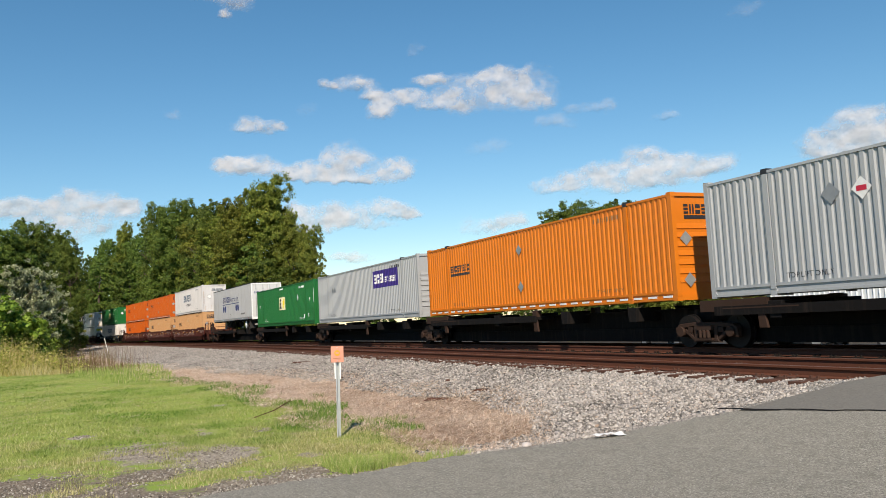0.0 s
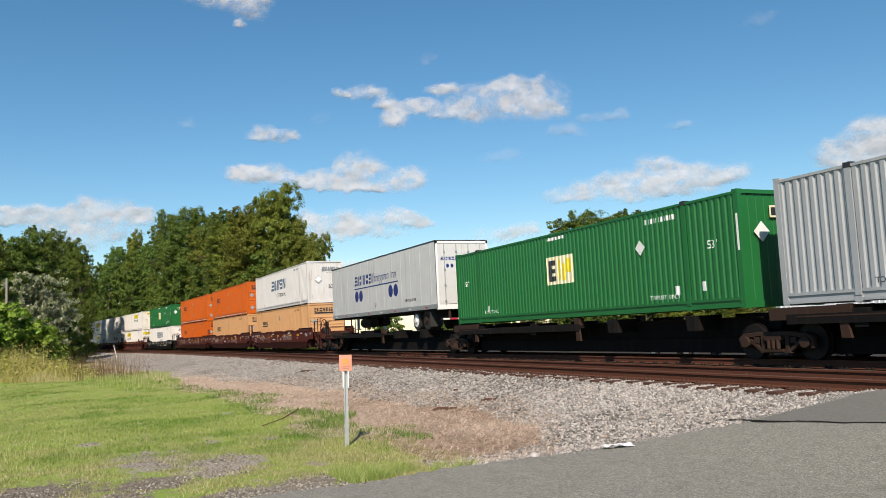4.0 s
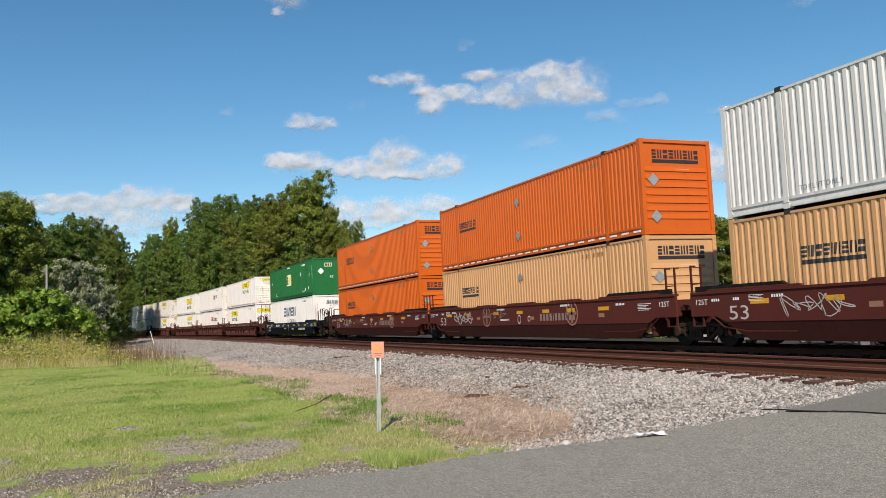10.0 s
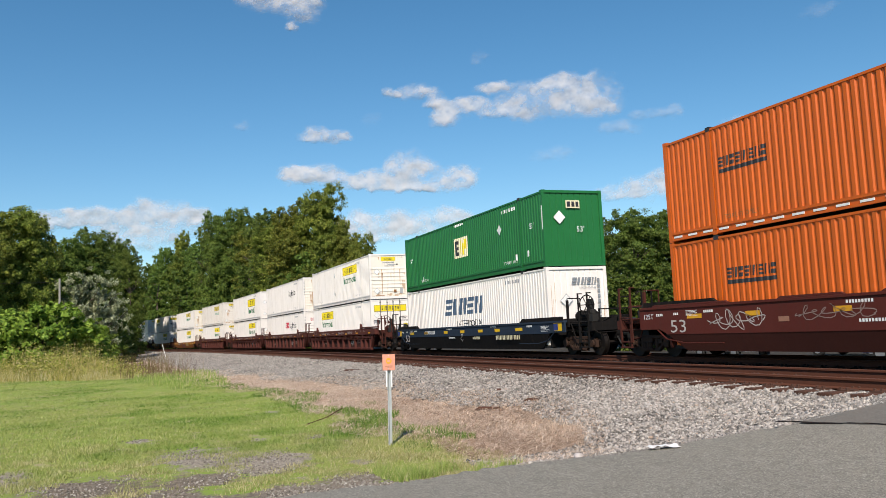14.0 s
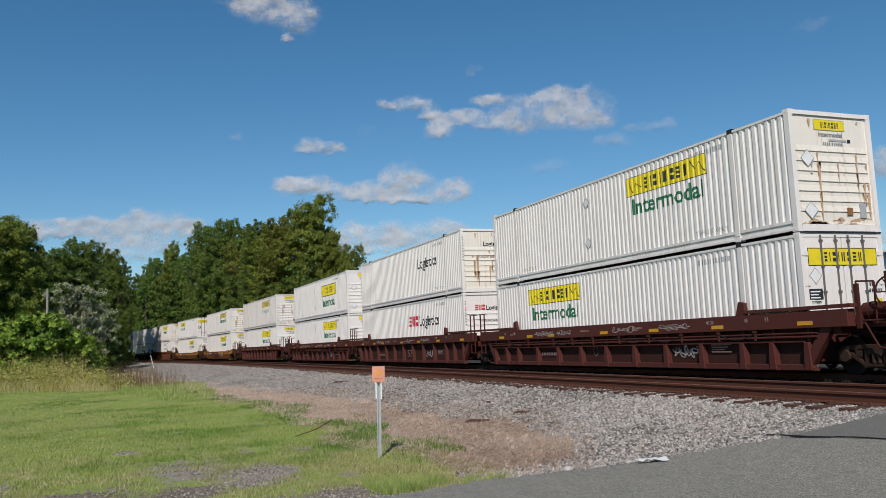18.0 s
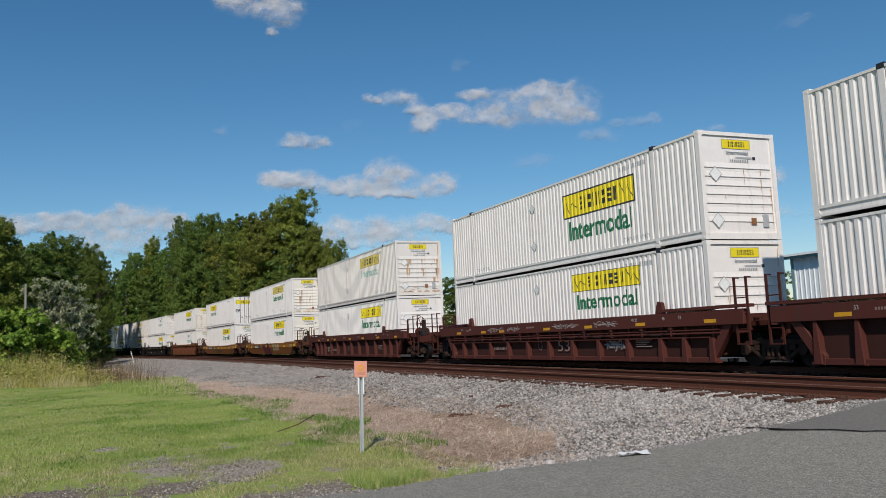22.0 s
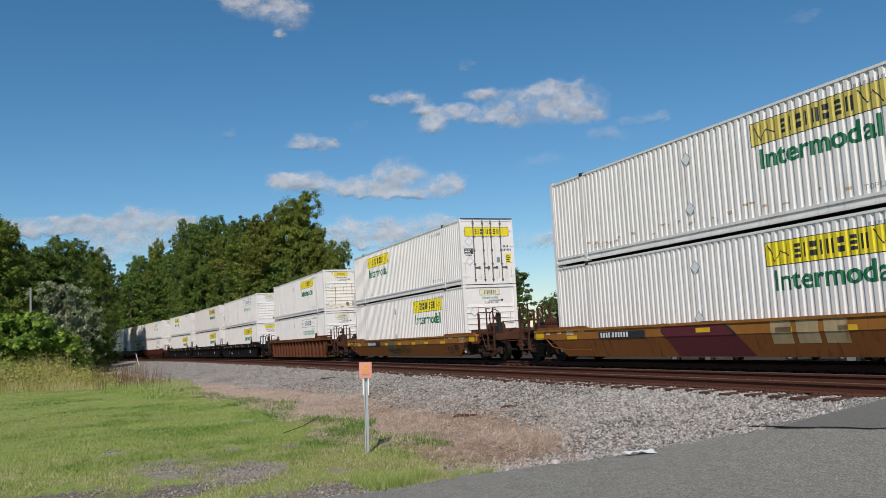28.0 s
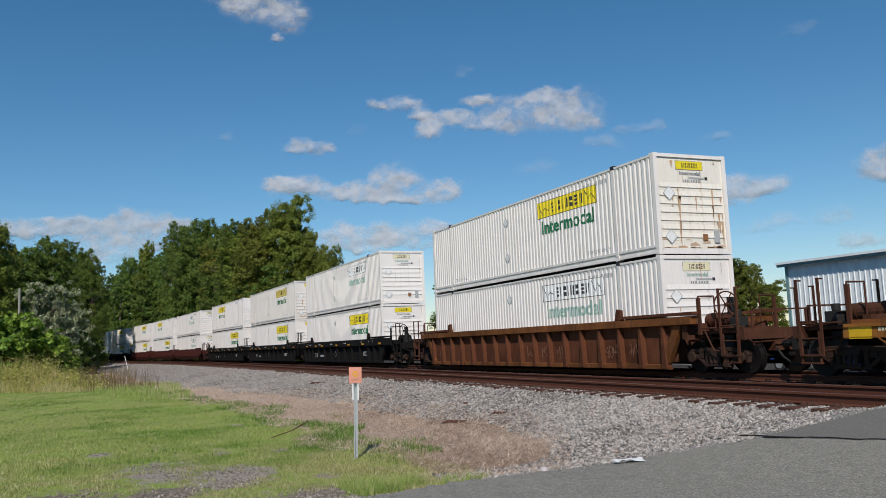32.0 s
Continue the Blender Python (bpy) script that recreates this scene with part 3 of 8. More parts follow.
KINDS["shrub", 0] = (trunk_mesh("stems", rng, 4.0, 0.1, 9, 1.8, 0.05), crown_mesh("crown", rng, lobes_round(rng, 4.2, 3.2, 12, 0.0), 10000, 0.135, M["lime"], 40))
KINDS["shrub", 1] = (trunk_mesh("stems", rng, 3.4, 0.1, 9, 1.6, 0.05), crown_mesh("crown", rng, lobes_round(rng, 3.4, 3.0, 10, 0.0), 7000, 0.15, M["leaf"]))


def plant(name, key, x, y, scale, label, turn=0.0, tall=1.0, group="trees along the line"):
    tr = empty(name, label, "tree" if name == "tree" else "bush", group)
    for nm, me in zip(("trunk", "crown"), KINDS[key]):
        ob = new(nm, me)
        ob.parent = tr
    z = float(land(np.array([x]), np.array([y]))[0])
    tr.matrix_basis = pose(x, y, z - 0.05, 0, 0, turn) @ Matrix.Diagonal((scale, scale, scale * tall, 1))
    return tr


def bearing(az, dist):
    return dist * math.sin(radians(az)), dist * math.cos(radians(az))


# bearing, distance, kind, elevation of the top, slimness
WOODS = ((-77.2, 106, 1, 10.9, 0.72), (-78.9, 108, 3, 9.6, 0.85), (-76.1, 107, 1, 9.2, 0.55), (-75.4, 104, 3, 7.7, 0.8), (-74.3, 100, 1, 7.2, 0.55), (-80.6, 116, 0, 9.1, 0.85), (-79.8, 112, 1, 8.2, 1.0), (-83.2, 150, 2, 9.5, 0.7), (-82.0, 150, 0, 9.2, 0.65),
         (-81.5, 135, 1, 8.2, 0.9), (-84.2, 160, 0, 8.6, 0.65), (-86.2, 200, 3, 7.6, 0.55), (-85.3, 190, 0, 7.1, 0.7), (-87.3, 215, 2, 6.8, 0.6), (-88.2, 240, 0, 5.5, 0.7),
         (-96.2, 86, 1, 9.3, 0.9), (-94.9, 92, 3, 8.7, 0.75), (-97.9, 84, 3, 9.2, 0.9), (-100, 78, 1, 7.5, 1.0), (-103, 72, 1, 7.0, 1.0), (-106, 66, 2, 7.0, 1.0), (-93.4, 106, 2, 7.4, 0.9), (-91.9, 110, 0, 8.0, 0.85), (-90.7, 156, 2, 7.4, 0.75), (-90.05, 160, 0, 6.6, 0.55), (-89.7, 150, 2, 6.7, 0.6), (-89.95, 169, 0, 6.2, 0.6), (-90.2, 179, 2, 5.9, 0.65), (-90.6, 190, 0, 5.8, 0.7),
         (-89.6, 275, 1, 4.9, 1.0), (-90.8, 268, 0, 5.2, 1.0), (-91.9, 165, 3, 7.2, 1.0), (-92.0, 132, 3, 7.2, 1.0), (-92.6, 116, 2, 6.6, 1.0), (-93.6, 112, 1, 6.6, 1.0), (-94.6, 104, 3, 6.8, 1.0), (-96.6, 96, 2, 6.6, 1.0), (-98.8, 90, 1, 6.4, 1.0),
         (-77.6, 100, 3, 5.4, 1.0), (-79.6, 108, 1, 5.4, 1.0), (-75.6, 100, 0, 4.6, 1.0), (-82.0, 128, 3, 5.6, 1.0), (-83.8, 150, 1, 5.2, 1.0), (-85.8, 186, 2, 5.0, 1.0), (-87.4, 210, 1, 5.4, 1.0), (-81.0, 118, 0, 4.4, 1.0), (-78.4, 106, 2, 6.2, 1.0), (-88.9, 250, 3, 4.6, 1.0), (-80.0, 136, 3, 7.2, 1.0), (-86.0, 200, 0, 6.2, 1.0), (-84.6, 170, 1, 6.8, 1.0))
for k, (az, d, i, el, slim) in enumerate(WOODS):
    x, y = bearing(az, d)
    wide = (1.8 + d * math.tan(radians(el))) / 16.4 * slim
    plant("tree", ("tree", i if k < 29 else 4 + i % 2), x, y, wide, "tall leafy deciduous tree in full summer green", turn=k * 77.0, tall=1 / slim)
for az, d, h in ((-91.5, 88, 9.2), (-92.6, 86, 9.4), (-90.7, 98, 7.6)):
    x, y = bearing(az, d)
    plant("tree", ("silver", 0), x, y, 0.82, "small tree with pale silvery leaves", turn=az * 9, tall=h / 8.0 / 0.82)
for k, (az, d, i, h) in enumerate(((-92.1, 70, 0, 4.1), (-93.4, 68, 0, 5.0), (-94.7, 66, 0, 5.4), (-96.2, 66, 0, 5.0), (-92.0, 84, 1, 4.5), (-91.1, 92, 1, 6.2), (-91.9, 74, 0, 3.2), (-98, 66, 0, 5.4), (-100.5, 64, 0, 5.0), (-92.3, 78, 1, 4.4), (-103, 52, 0, 4.2), (-90.9, 128, 1, 8.0), (-90.2, 142, 1, 6.5), (-91.2, 108, 1, 6.5))):
    x, y = bearing(az, d)
    plant("shrub", ("shrub", i), x, y, h / 4.2, "broad-leaved green shrub at the wood's edge", turn=k * 61.0, group="shrubs at the edge")
for k, (az, d, i, el, low) in enumerate(((-55.2, 63, 2, 8.1, 1), (-56.7, 64, 0, 7.7, 1), (-53.0, 65, 0, 7.9, 1), (-59.7, 70, 2, 2.6, 1), (-51.4, 66, 2, 7.0, 1), (-62.2, 84, 3, 4.9, 1), (-46.4, 60, 3, 4.7, 1), (-44.9, 74, 1, 3.2, 1), (-49.6, 58, 1, 6.3, 1), (-56.2, 58, 0, 4.6, 1), (-53.2, 56, 3, 4.4, 1), (-63.0, 90, 1, 4.6, 1), (-66, 100, 0, 4.4, 1), (-47.9, 60, 0, 5.2, 1), (-70, 110, 2, 4.0, 1))):
    x, y = bearing(az, d)
    h = 2.0 + d * math.tan(radians(el))
    plant("tree", ("tree", i if k < 5 or k in (6, 7, 8, 11, 12, 13) else 4 + i % 2), x, y, h / 16.4, "leafy tree standing behind the train", turn=k * 97.0, tall=1.0)
CLOUDS = []


# ---- containers ----
CL, CW, CH = 16.154, 2.59, 2.896
PITCH, DEEP = 0.216, 0.030
X0 = -CL / 2 + 0.12
BAYS = int((CL - 0.24) / PITCH)
P2 = (CL - 0.24) / BAYS


def wall_out(x):
    """How far the folded side stands back at x."""
    q = ((x - X0) % P2) / P2
    return -DEEP * float(np.interp(q, [0, 0.45, 0.59, 0.90, 1.0], [0, 0, 1, 1, 0]))


def folds(x0, x1):
    out, i = [], int((x0 - X0) / P2) - 1
    while True:
        for q in (0, 0.45, 0.59, 0.90):
            x = X0 + (i + q) * P2
            if x > x1:
                return out
            if x > x0:
                out.append(x)
        i += 1


def corrugated(bm, sgn):
    y = sgn * (CW / 2 - 0.012)
    xs = [X0] + folds(X0 + 0.001, -X0 - 0.001) + [-X0]
    a = [bm.verts.new((x, y + sgn * wall_out(x), 0.24)) for x in xs]
    b = [bm.verts.new((x, y + sgn * wall_out(x), CH - 0.07)) for x in xs]
    for i in range(len(xs) - 1):
        f = (a[i], a[i + 1], b[i + 1], b[i])
        bm.faces.new(f if sgn < 0 else f[::-1])


def castings(bm, x, y, z):
    s, t = 0.089, 0.059
    sx, sy = (1 if x > 0 else -1), (1 if y > 0 else -1)
    box(bm, x - s, x + s, y - s * 0.9, y + s * 0.9, z - t, z + t)
    box(bm, x - 0.04, x + 0.04, y + sy * s * 0.9 - 0.004, y + sy * s * 0.9 + 0.004, z - 0.03, z + 0.03)


def bottom_rail(bm, sgn):
    """A channel with two lips and a sunk web between them."""
    for z0, z1, out in ((0.03, 0.085, 0.002), (0.085, 0.205, -0.028), (0.205, 0.275, 0.0)):
        y0, y1 = sorted((sgn * (CW / 2 - 0.07), sgn * (CW / 2 + out)))
        box(bm, -CL / 2 + 0.1, CL / 2 - 0.1, y0, y1, z0, z1)


def posts40(bm, x, sgn):
    y = sgn * (CW / 2 + 0.006)
    box(bm, x - 0.075, x + 0.075, min(y, y - sgn * 0.10), max(y, y - sgn * 0.10), 0.14, CH - 0.12)


def casting40(bm, x, sgn, z):
    y = sgn * CW / 2
    box(bm, x - 0.089, x + 0.089, min(y, y - sgn * 0.16) - 0.008, max(y, y - sgn * 0.16) + 0.008, z - 0.06, z + 0.06)


def ribbed_end(bm, sgn):
    """End wall with level ribs that stand out like shelves."""
    x = sgn * (CL / 2 - 0.05)
    w = CW / 2 - 0.13
    box(bm, x - 0.02, x, -w, w, 0.16, CH - 0.08) if sgn > 0 else box(bm, x, x + 0.02, -w, w, 0.16, CH - 0.08)


def end_rib(bm, sgn):
    x = sgn * (CL / 2 - 0.05)
    w = CW / 2 - 0.13
    v = [[bm.verts.new((x + sgn * d, y, dz)) for d, dz in ((-0.005, -0.012), (0.026, 0.0), (0.026, 0.006), (-0.005, 0.17))] for y in (-w + 0.03, w - 0.06)]
    fs = [bm.faces.new((v[0][i], v[0][i + 1], v[1][i + 1], v[1][i])) for i in range(3)] + [bm.faces.new(v[0]), bm.faces.new(v[1])]
    bmesh.ops.recalc_face_normals(bm, faces=fs)


def plain_end(bm, sgn):
    x = sgn * (CL / 2 - 0.05)
    w, n = CW / 2 - 0.13, 9
    ys = [(-w + 2 * w * (i + q) / n, d) for i in range(n) for q, d in ((0, 0), (0.8, 0), (0.86, -0.02), (0.94, -0.02))] + [(w, 0)]
    a = [bm.verts.new((x + sgn * d, y, 0.16)) for y, d in ys]
    b = [bm.verts.new((x + sgn * d, y, CH - 0.08)) for y, d in ys]
    for i in range(len(ys) - 1):
        f = (a[i], a[i + 1], b[i + 1], b[i])
        bm.faces.new(f if sgn > 0 else f[::-1])


def door_leaf(bm, sgn, side):
    x = sgn * (CL / 2 - 0.05)
    y0, y1 = (0.012, CW / 2 - 0.12) if side > 0 else (-CW / 2 + 0.12, -0.012)
    box(bm, x - 0.03, x + 0.03, y0, y1, 0.17, CH - 0.09)
    for k in range(4):
        yy = y0 + (y1 - y0) * (k + 0.5) / 4
        box(bm, x + sgn * 0.028 - 0.01, x + sgn * 0.028 + 0.01, yy - 0.09, yy + 0.09, 0.3, CH - 0.22)
    for z in (0.4, 1.0, 1.7, 2.4):
        ye = y1 if side > 0 else y0
        box(bm, x + sgn * 0.04 - 0.02, x + sgn * 0.04 + 0.02, ye - 0.09, ye + 0.09, z - 0.05, z + 0.05)


def lock_rod(bm, sgn, y):
    x = sgn * (CL / 2 - 0.005)
    rod(bm, (x, y, 0.12), (x, y, CH - 0.06), 0.027, 6)
    for z in (0.2, 0.9, 1.5, 2.1, CH - 0.2):
        box(bm, x - 0.03, x + 0.03, y - 0.045, y + 0.045, z - 0.03, z + 0.03)
    box(bm, x - 0.01, x + 0.03, y - 0.02, y + 0.22, 0.72, 0.765)
    box(bm, x - 0.012, x + 0.034, y + 0.17, y + 0.25, 0.69, 0.79)


TEXT = {}


def letters(txt, size, bold=0.0):
    """The outline of a word as a flat mesh in x and z, with its lower left corner at 0, 0."""
    k = (txt, size, bold)
    if k not in TEXT:
        c = bpy.data.curves.new("letters", "FONT")
        c.body, c.size, c.offset, c.resolution_u, c.fill_mode = txt, size, bold, 3, "FRONT"
        ob = bpy.data.objects.new("letters", c)
        scene.collection.objects.link(ob)
        dg = bpy.context.evaluated_depsgraph_get()
        me = bpy.data.meshes.new_from_object(ob.evaluated_get(dg))
        bpy.data.objects.remove(ob)
        bm = bmesh.new()
        bm.from_mesh(me)
        bpy.data.meshes.remove(me)
        bpy.data.curves.remove(c)
        TEXT[k] = [(v.co.x, v.co.y) for v in bm.verts], [[v.index for v in f.verts] for f in bm.faces]
        bm.free()
    return TEXT[k]


def put_letters(bm, txt, size, x, z, width=None, bold=0.0, slant=0.0):
    vs, fs = letters(txt, size, bold)
    if not vs:
        return
    x1 = max(v[0] for v in vs)
    k = width / x1 if width else 1.0
    made = [bm.verts.new((x + a * k + slant * b, 0, z + b)) for a, b in vs]
    fs = [bm.faces.new([made[i] for i in f]) for f in fs]
    bmesh.ops.triangulate(bm, faces=[f for f in fs if len(f.verts) > 3])


def slab(bm, x0, x1, z0, z1, slant=0.0):
    h = z1 - z0
    v = [bm.verts.new(p) for p in ((x0, 0, z0), (x1, 0, z0), (x1 + slant * h, 0, z1), (x0 + slant * h, 0, z1))]
    bm.faces.new(v)


def block_word(bm, x, z, width, height, spec, slant=0.0, gap=0.12):
    """A word mark as plain blocks cut by slits: spec holds the width of each block."""
    tot = sum(spec) + gap * (len(spec) - 1)
    k = width / tot
    for i, s in enumerate(spec):
        w = s * k
        if s < 0.3:
            slab(bm, x, x + w, z, z + height, slant)
        elif i % 3 == 1:
            slab(bm, x, x + w * 0.36, z, z + height, slant)
            slab(bm, x + w * 0.64, x + w, z, z + height, slant)
        else:
            for q0, q1 in ((0.0, 0.24), (0.38, 0.62), (0.76, 1.0)) if i % 3 == 0 else ((0.0, 0.40), (0.60, 1.0)):
                o = slant * height * q0
                slab(bm, x + o, x + o + w, z + height * q0, z + height * q1, slant)
        x += (s + gap) * k


def streaks(seed, n, top=2.7, reach=1.6):
    """Runs of rust down an end wall."""
    def make(bm):
        r = random.Random(seed)
        for i in range(n):
            y, w = r.choice((-0.62, -0.5, 0.8, 0.95, 1.05, 0.2)) + r.uniform(-0.09, 0.09), r.uniform(0.006, 0.018) * (3.2 if n > 20 else 1.0)
            z = top if r.random() < 0.15 else r.choice((1.91, 1.67, 1.43, 1.19, 0.95)) + r.uniform(-0.02, 0.0)
            h = r.uniform(0.15, reach) * r.random()
            pts = [(y - w, z), (y + w, z), (y + w * r.uniform(0.3, 0.9), z - h * 0.5), (y + w * 0.15, max(0.2, z - h)), (y - w * r.uniform(0.2, 0.8), z - h * 0.6)]
            bm.faces.new([bm.verts.new((a, 0, b)) for a, b in pts])
    return on_end(make, SX - 0.022)


def foot_stains(seed):
    """Brown splashes along the foot of a soiled end wall."""
    def make(bm):
        r = random.Random(seed)
        for i in range(34):
            y, w, h = r.uniform(-1.1, 1.05), r.uniform(0.05, 0.22), r.uniform(0.02, 0.14) * r.random()
            z = 0.175 + (0.0 if i < 22 else r.uniform(0.0, 0.25))
            pts = [(y - w, z), (y + w, z), (y + w * r.uniform(0.2, 0.9), z + h * 0.6), (y + w * r.uniform(-0.2, 0.2), z + h), (y - w * r.uniform(0.3, 0.9), z + h * 0.5)]
            bm.faces.new([bm.verts.new((a, 0, b)) for a, b in pts])
    return on_end(make, SX - 0.046)


def drape(maker, sgn=-1, lift=0.004):
    """Lays flat shapes in x and z on the folded side."""
    def make(bm):
        maker(bm)
        if bm.verts:
            lo, hi = min(v.co.x for v in bm.verts), max(v.co.x for v in bm.verts)
            for x in folds(lo, hi):
                bmesh.ops.bisect_plane(bm, geom=bm.verts[:] + bm.edges[:] + bm.faces[:], plane_co=(x, 0, 0), plane_no=(1, 0, 0))
        for v in bm.verts:
            v.co.y = sgn * (CW / 2 - 0.012 + wall_out(v.co.x) + lift)
        for f in bm.faces:
            f.normal_update()
            if f.normal.y * sgn < 0:
                f.normal_flip()
    return make


def on_end(maker, x):
    """Lays flat shapes, drawn with x to the right and z up, on the end that faces +x."""
    def make(bm):
        maker(bm)
        for v in bm.verts:
            v.co = (x, v.co.x, v.co.z)
        for f in bm.faces:
            f.normal_update()
            if f.normal.x < 0:
                f.normal_flip()
    return make


def flat_side(maker, y):
    def make(bm):
        maker(bm)
        for v in bm.verts:
            v.co.y = y
        for f in bm.faces:
            f.normal_update()
            if f.normal.y > 0:
                f.normal_flip()
    return make


def plate(maker, lift=0.03):
    """A flat plate held just clear of the folded side."""
    return flat_side(maker, -CW / 2 + 0.038 - lift)


def rhomb(bm, x, z, r):
    bm.faces.new([bm.verts.new(p) for p in ((x, 0, z - r), (x + r, 0, z), (x, 0, z + r), (x - r, 0, z))])


def disc(bm, x, z, r, n=20, k=1.0):
    bm.faces.new([bm.verts.new((x + k * r * math.cos(i * math.tau / n), 0, z + r * math.sin(i * math.tau / n))) for i in range(n)])


def container(col, label, front, decals):
    """A 53-foot box: folded sides, rails, posts, castings, end walls and painted marks."""
    m = M[col]
    soiled = M["ivory"] if col == "white" and any(w in label for w in ("rust", "soil", "weather", "bars")) else m
    c = empty("shipping_container", label, "container", "containers on the train")
    for s in (-1, 1):
        part("side_panel", lambda bm: corrugated(bm, s), m, c, key=("side", s))
        y0, y1 = (CW / 2 - 0.07, CW / 2) if s > 0 else (-CW / 2, -CW / 2 + 0.07)
        part("top_rail", boxes((-CL / 2 + 0.1, CL / 2 - 0.1, y0, y1, CH - 0.105, CH - 0.045)), m, c, key=("top", s), bevel=0.008)
        part("bottom_rail", lambda bm: bottom_rail(bm, s), m, c, key=("bot", s), bevel=0.006)
        for x in (-6.096, 6.096):
            part("lifting_post", lambda bm: posts40(bm, x, s), m, c, key=("p40", s, x), bevel=0.006)
            part("lifting_casting", lambda bm: casting40(bm, x, s, CH - 0.06), M["ink"], c, "dark cast lifting block", key=("l40", s, x), bevel=0.008)
            part("lifting_casting", lambda bm: casting40(bm, x, s, 0.06), m, c, key=("m40", s, x), bevel=0.008)
        for x in (-1, 1):
            xa, xb = (CL / 2 - 0.15, CL / 2) if x > 0 else (-CL / 2, -CL / 2 + 0.15)
            part("corner_post", boxes((xa, xb, min(y0, y1) - (0.06 if s > 0 else -0.001), max(y0, y1) + (0.06 if s < 0 else -0.001), 0.11, CH - 0.11)), m, c, key=("cp", s, x), bevel=0.012)
            for z in (0.059, CH - 0.059):
                part("corner_casting", lambda bm: castings(bm, x * (CL / 2 - 0.089), s * (CW / 2 - 0.081), z), m, c, key=("cc", s, x, z), bevel=0.008)
    def roof(bm):
        n = 36
        prev = None
        for i in range(n * 2 + 1):
            x = -CL / 2 + 0.1 + (CL - 0.2) * i / (2 * n)
            z = CH - 0.03 - (0.02 if i % 2 else 0.0)
            row = [bm.verts.new((x, y, z)) for y in (-CW / 2 + 0.05, CW / 2 - 0.05)]
            if prev:
                bm.faces.new((prev[0], row[0], row[1], prev[1]))
            prev = row
    part("roof", roof, m, c, key="roof")
    part("underframe", boxes((-CL / 2 + 0.15, CL / 2 - 0.15, -CW / 2 + 0.07, CW / 2 - 0.07, 0.06, 0.15)), M["dark"], c, key="under")
    for s in (-1, 1):
        part("end_header", boxes((s * (CL / 2 - 0.06) - 0.06, s * (CL / 2 - 0.06) + 0.055, -CW / 2 + 0.15, CW / 2 - 0.15, CH - 0.11, CH - 0.01)), m, c, key=("eh", s), bevel=0.008)
        part("end_sill", boxes((s * (CL / 2 - 0.06) - 0.06, s * (CL / 2 - 0.06) + 0.055, -CW / 2 + 0.15, CW / 2 - 0.15, 0.01, 0.17)), m, c, key=("es", s), bevel=0.01)
        kind = front if s > 0 else ("door" if front != "door" else "ribbed")
        if kind == "ribbed":
            part("end_wall", lambda bm: ribbed_end(bm, s), soiled, c, key=("er", s))
            for z in (0.48, 0.72, 0.96, 1.20, 1.44, 1.68, 1.92):
                part("end_rib", lambda bm: end_rib(bm, s), soiled, c, at=pose(0, 0, z), key=("rib", s))
        elif kind == "plain":
            part("end_wall", lambda bm: plain_end(bm, s), m, c, key=("ep", s))
        else:
            part("rain_gutter", boxes((s * CL / 2 - 0.03, s * CL / 2 + 0.03, -CW / 2 + 0.03, CW / 2 - 0.03, CH - 0.012, CH + 0.016)), M["ink"], c, "black rain gutter over the doors", key=("gut", s))
            for d in (-1, 1):
                dr = part("door", lambda bm: door_leaf(bm, s, d), m, c, key=("dl", s, d), bevel=0.005)
                for y in (0.20, 0.66):
                    part("lock_rod", lambda bm: lock_rod(bm, s, d * y), M["rodsteel"], dr, key=("lr", s, d, y))
    for name, maker, ink, lab in decals:
        part(name, maker, M[ink], c, lab)
    return c


M["runs"] = plain("rust_runs", (0.50, 0.34, 0.22), 0.9)
EX = CL / 2 - 0.018
SX = CL / 2 + 0.004


def bars(x, z, w, h, rows=1, gap=0.5):
    def make(bm):
        for i in range(rows):
            slab(bm, x, x + w * (1 - 0.17 * (i % 2)), z - i * h * (1 + gap), z - i * h * (1 + gap) + h)
    return make


def small_bars(x, z, h, spec):
    """A line of small marks too fine to read."""
    def make(bm):
        xx = x
        for i, w in enumerate(spec):
            slab(bm, xx, xx + w * h, z, z + h)
            xx += (w + 0.35) * h
    return make


def id_marks(ink):
    return [("serial_marking", drape(small_bars(4.5, CH - 0.42, 0.14, (0.5, 0.5, 0.5, 0.5, 0.2, 0.5, 0.5, 0.5, 0.5, 0.5, 0.5))), ink, ""),
            ("lift_marking", drape(lambda bm: put_letters(bm, "TOP LIFT ONLY", 0.17, 4.5, 0.36, 1.25)), ink, ""),
            ("lift_marking", drape(lambda bm: put_letters(bm, "TOP LIFT ONLY", 0.17, -5.7, 0.36, 1.25)), ink, "")]


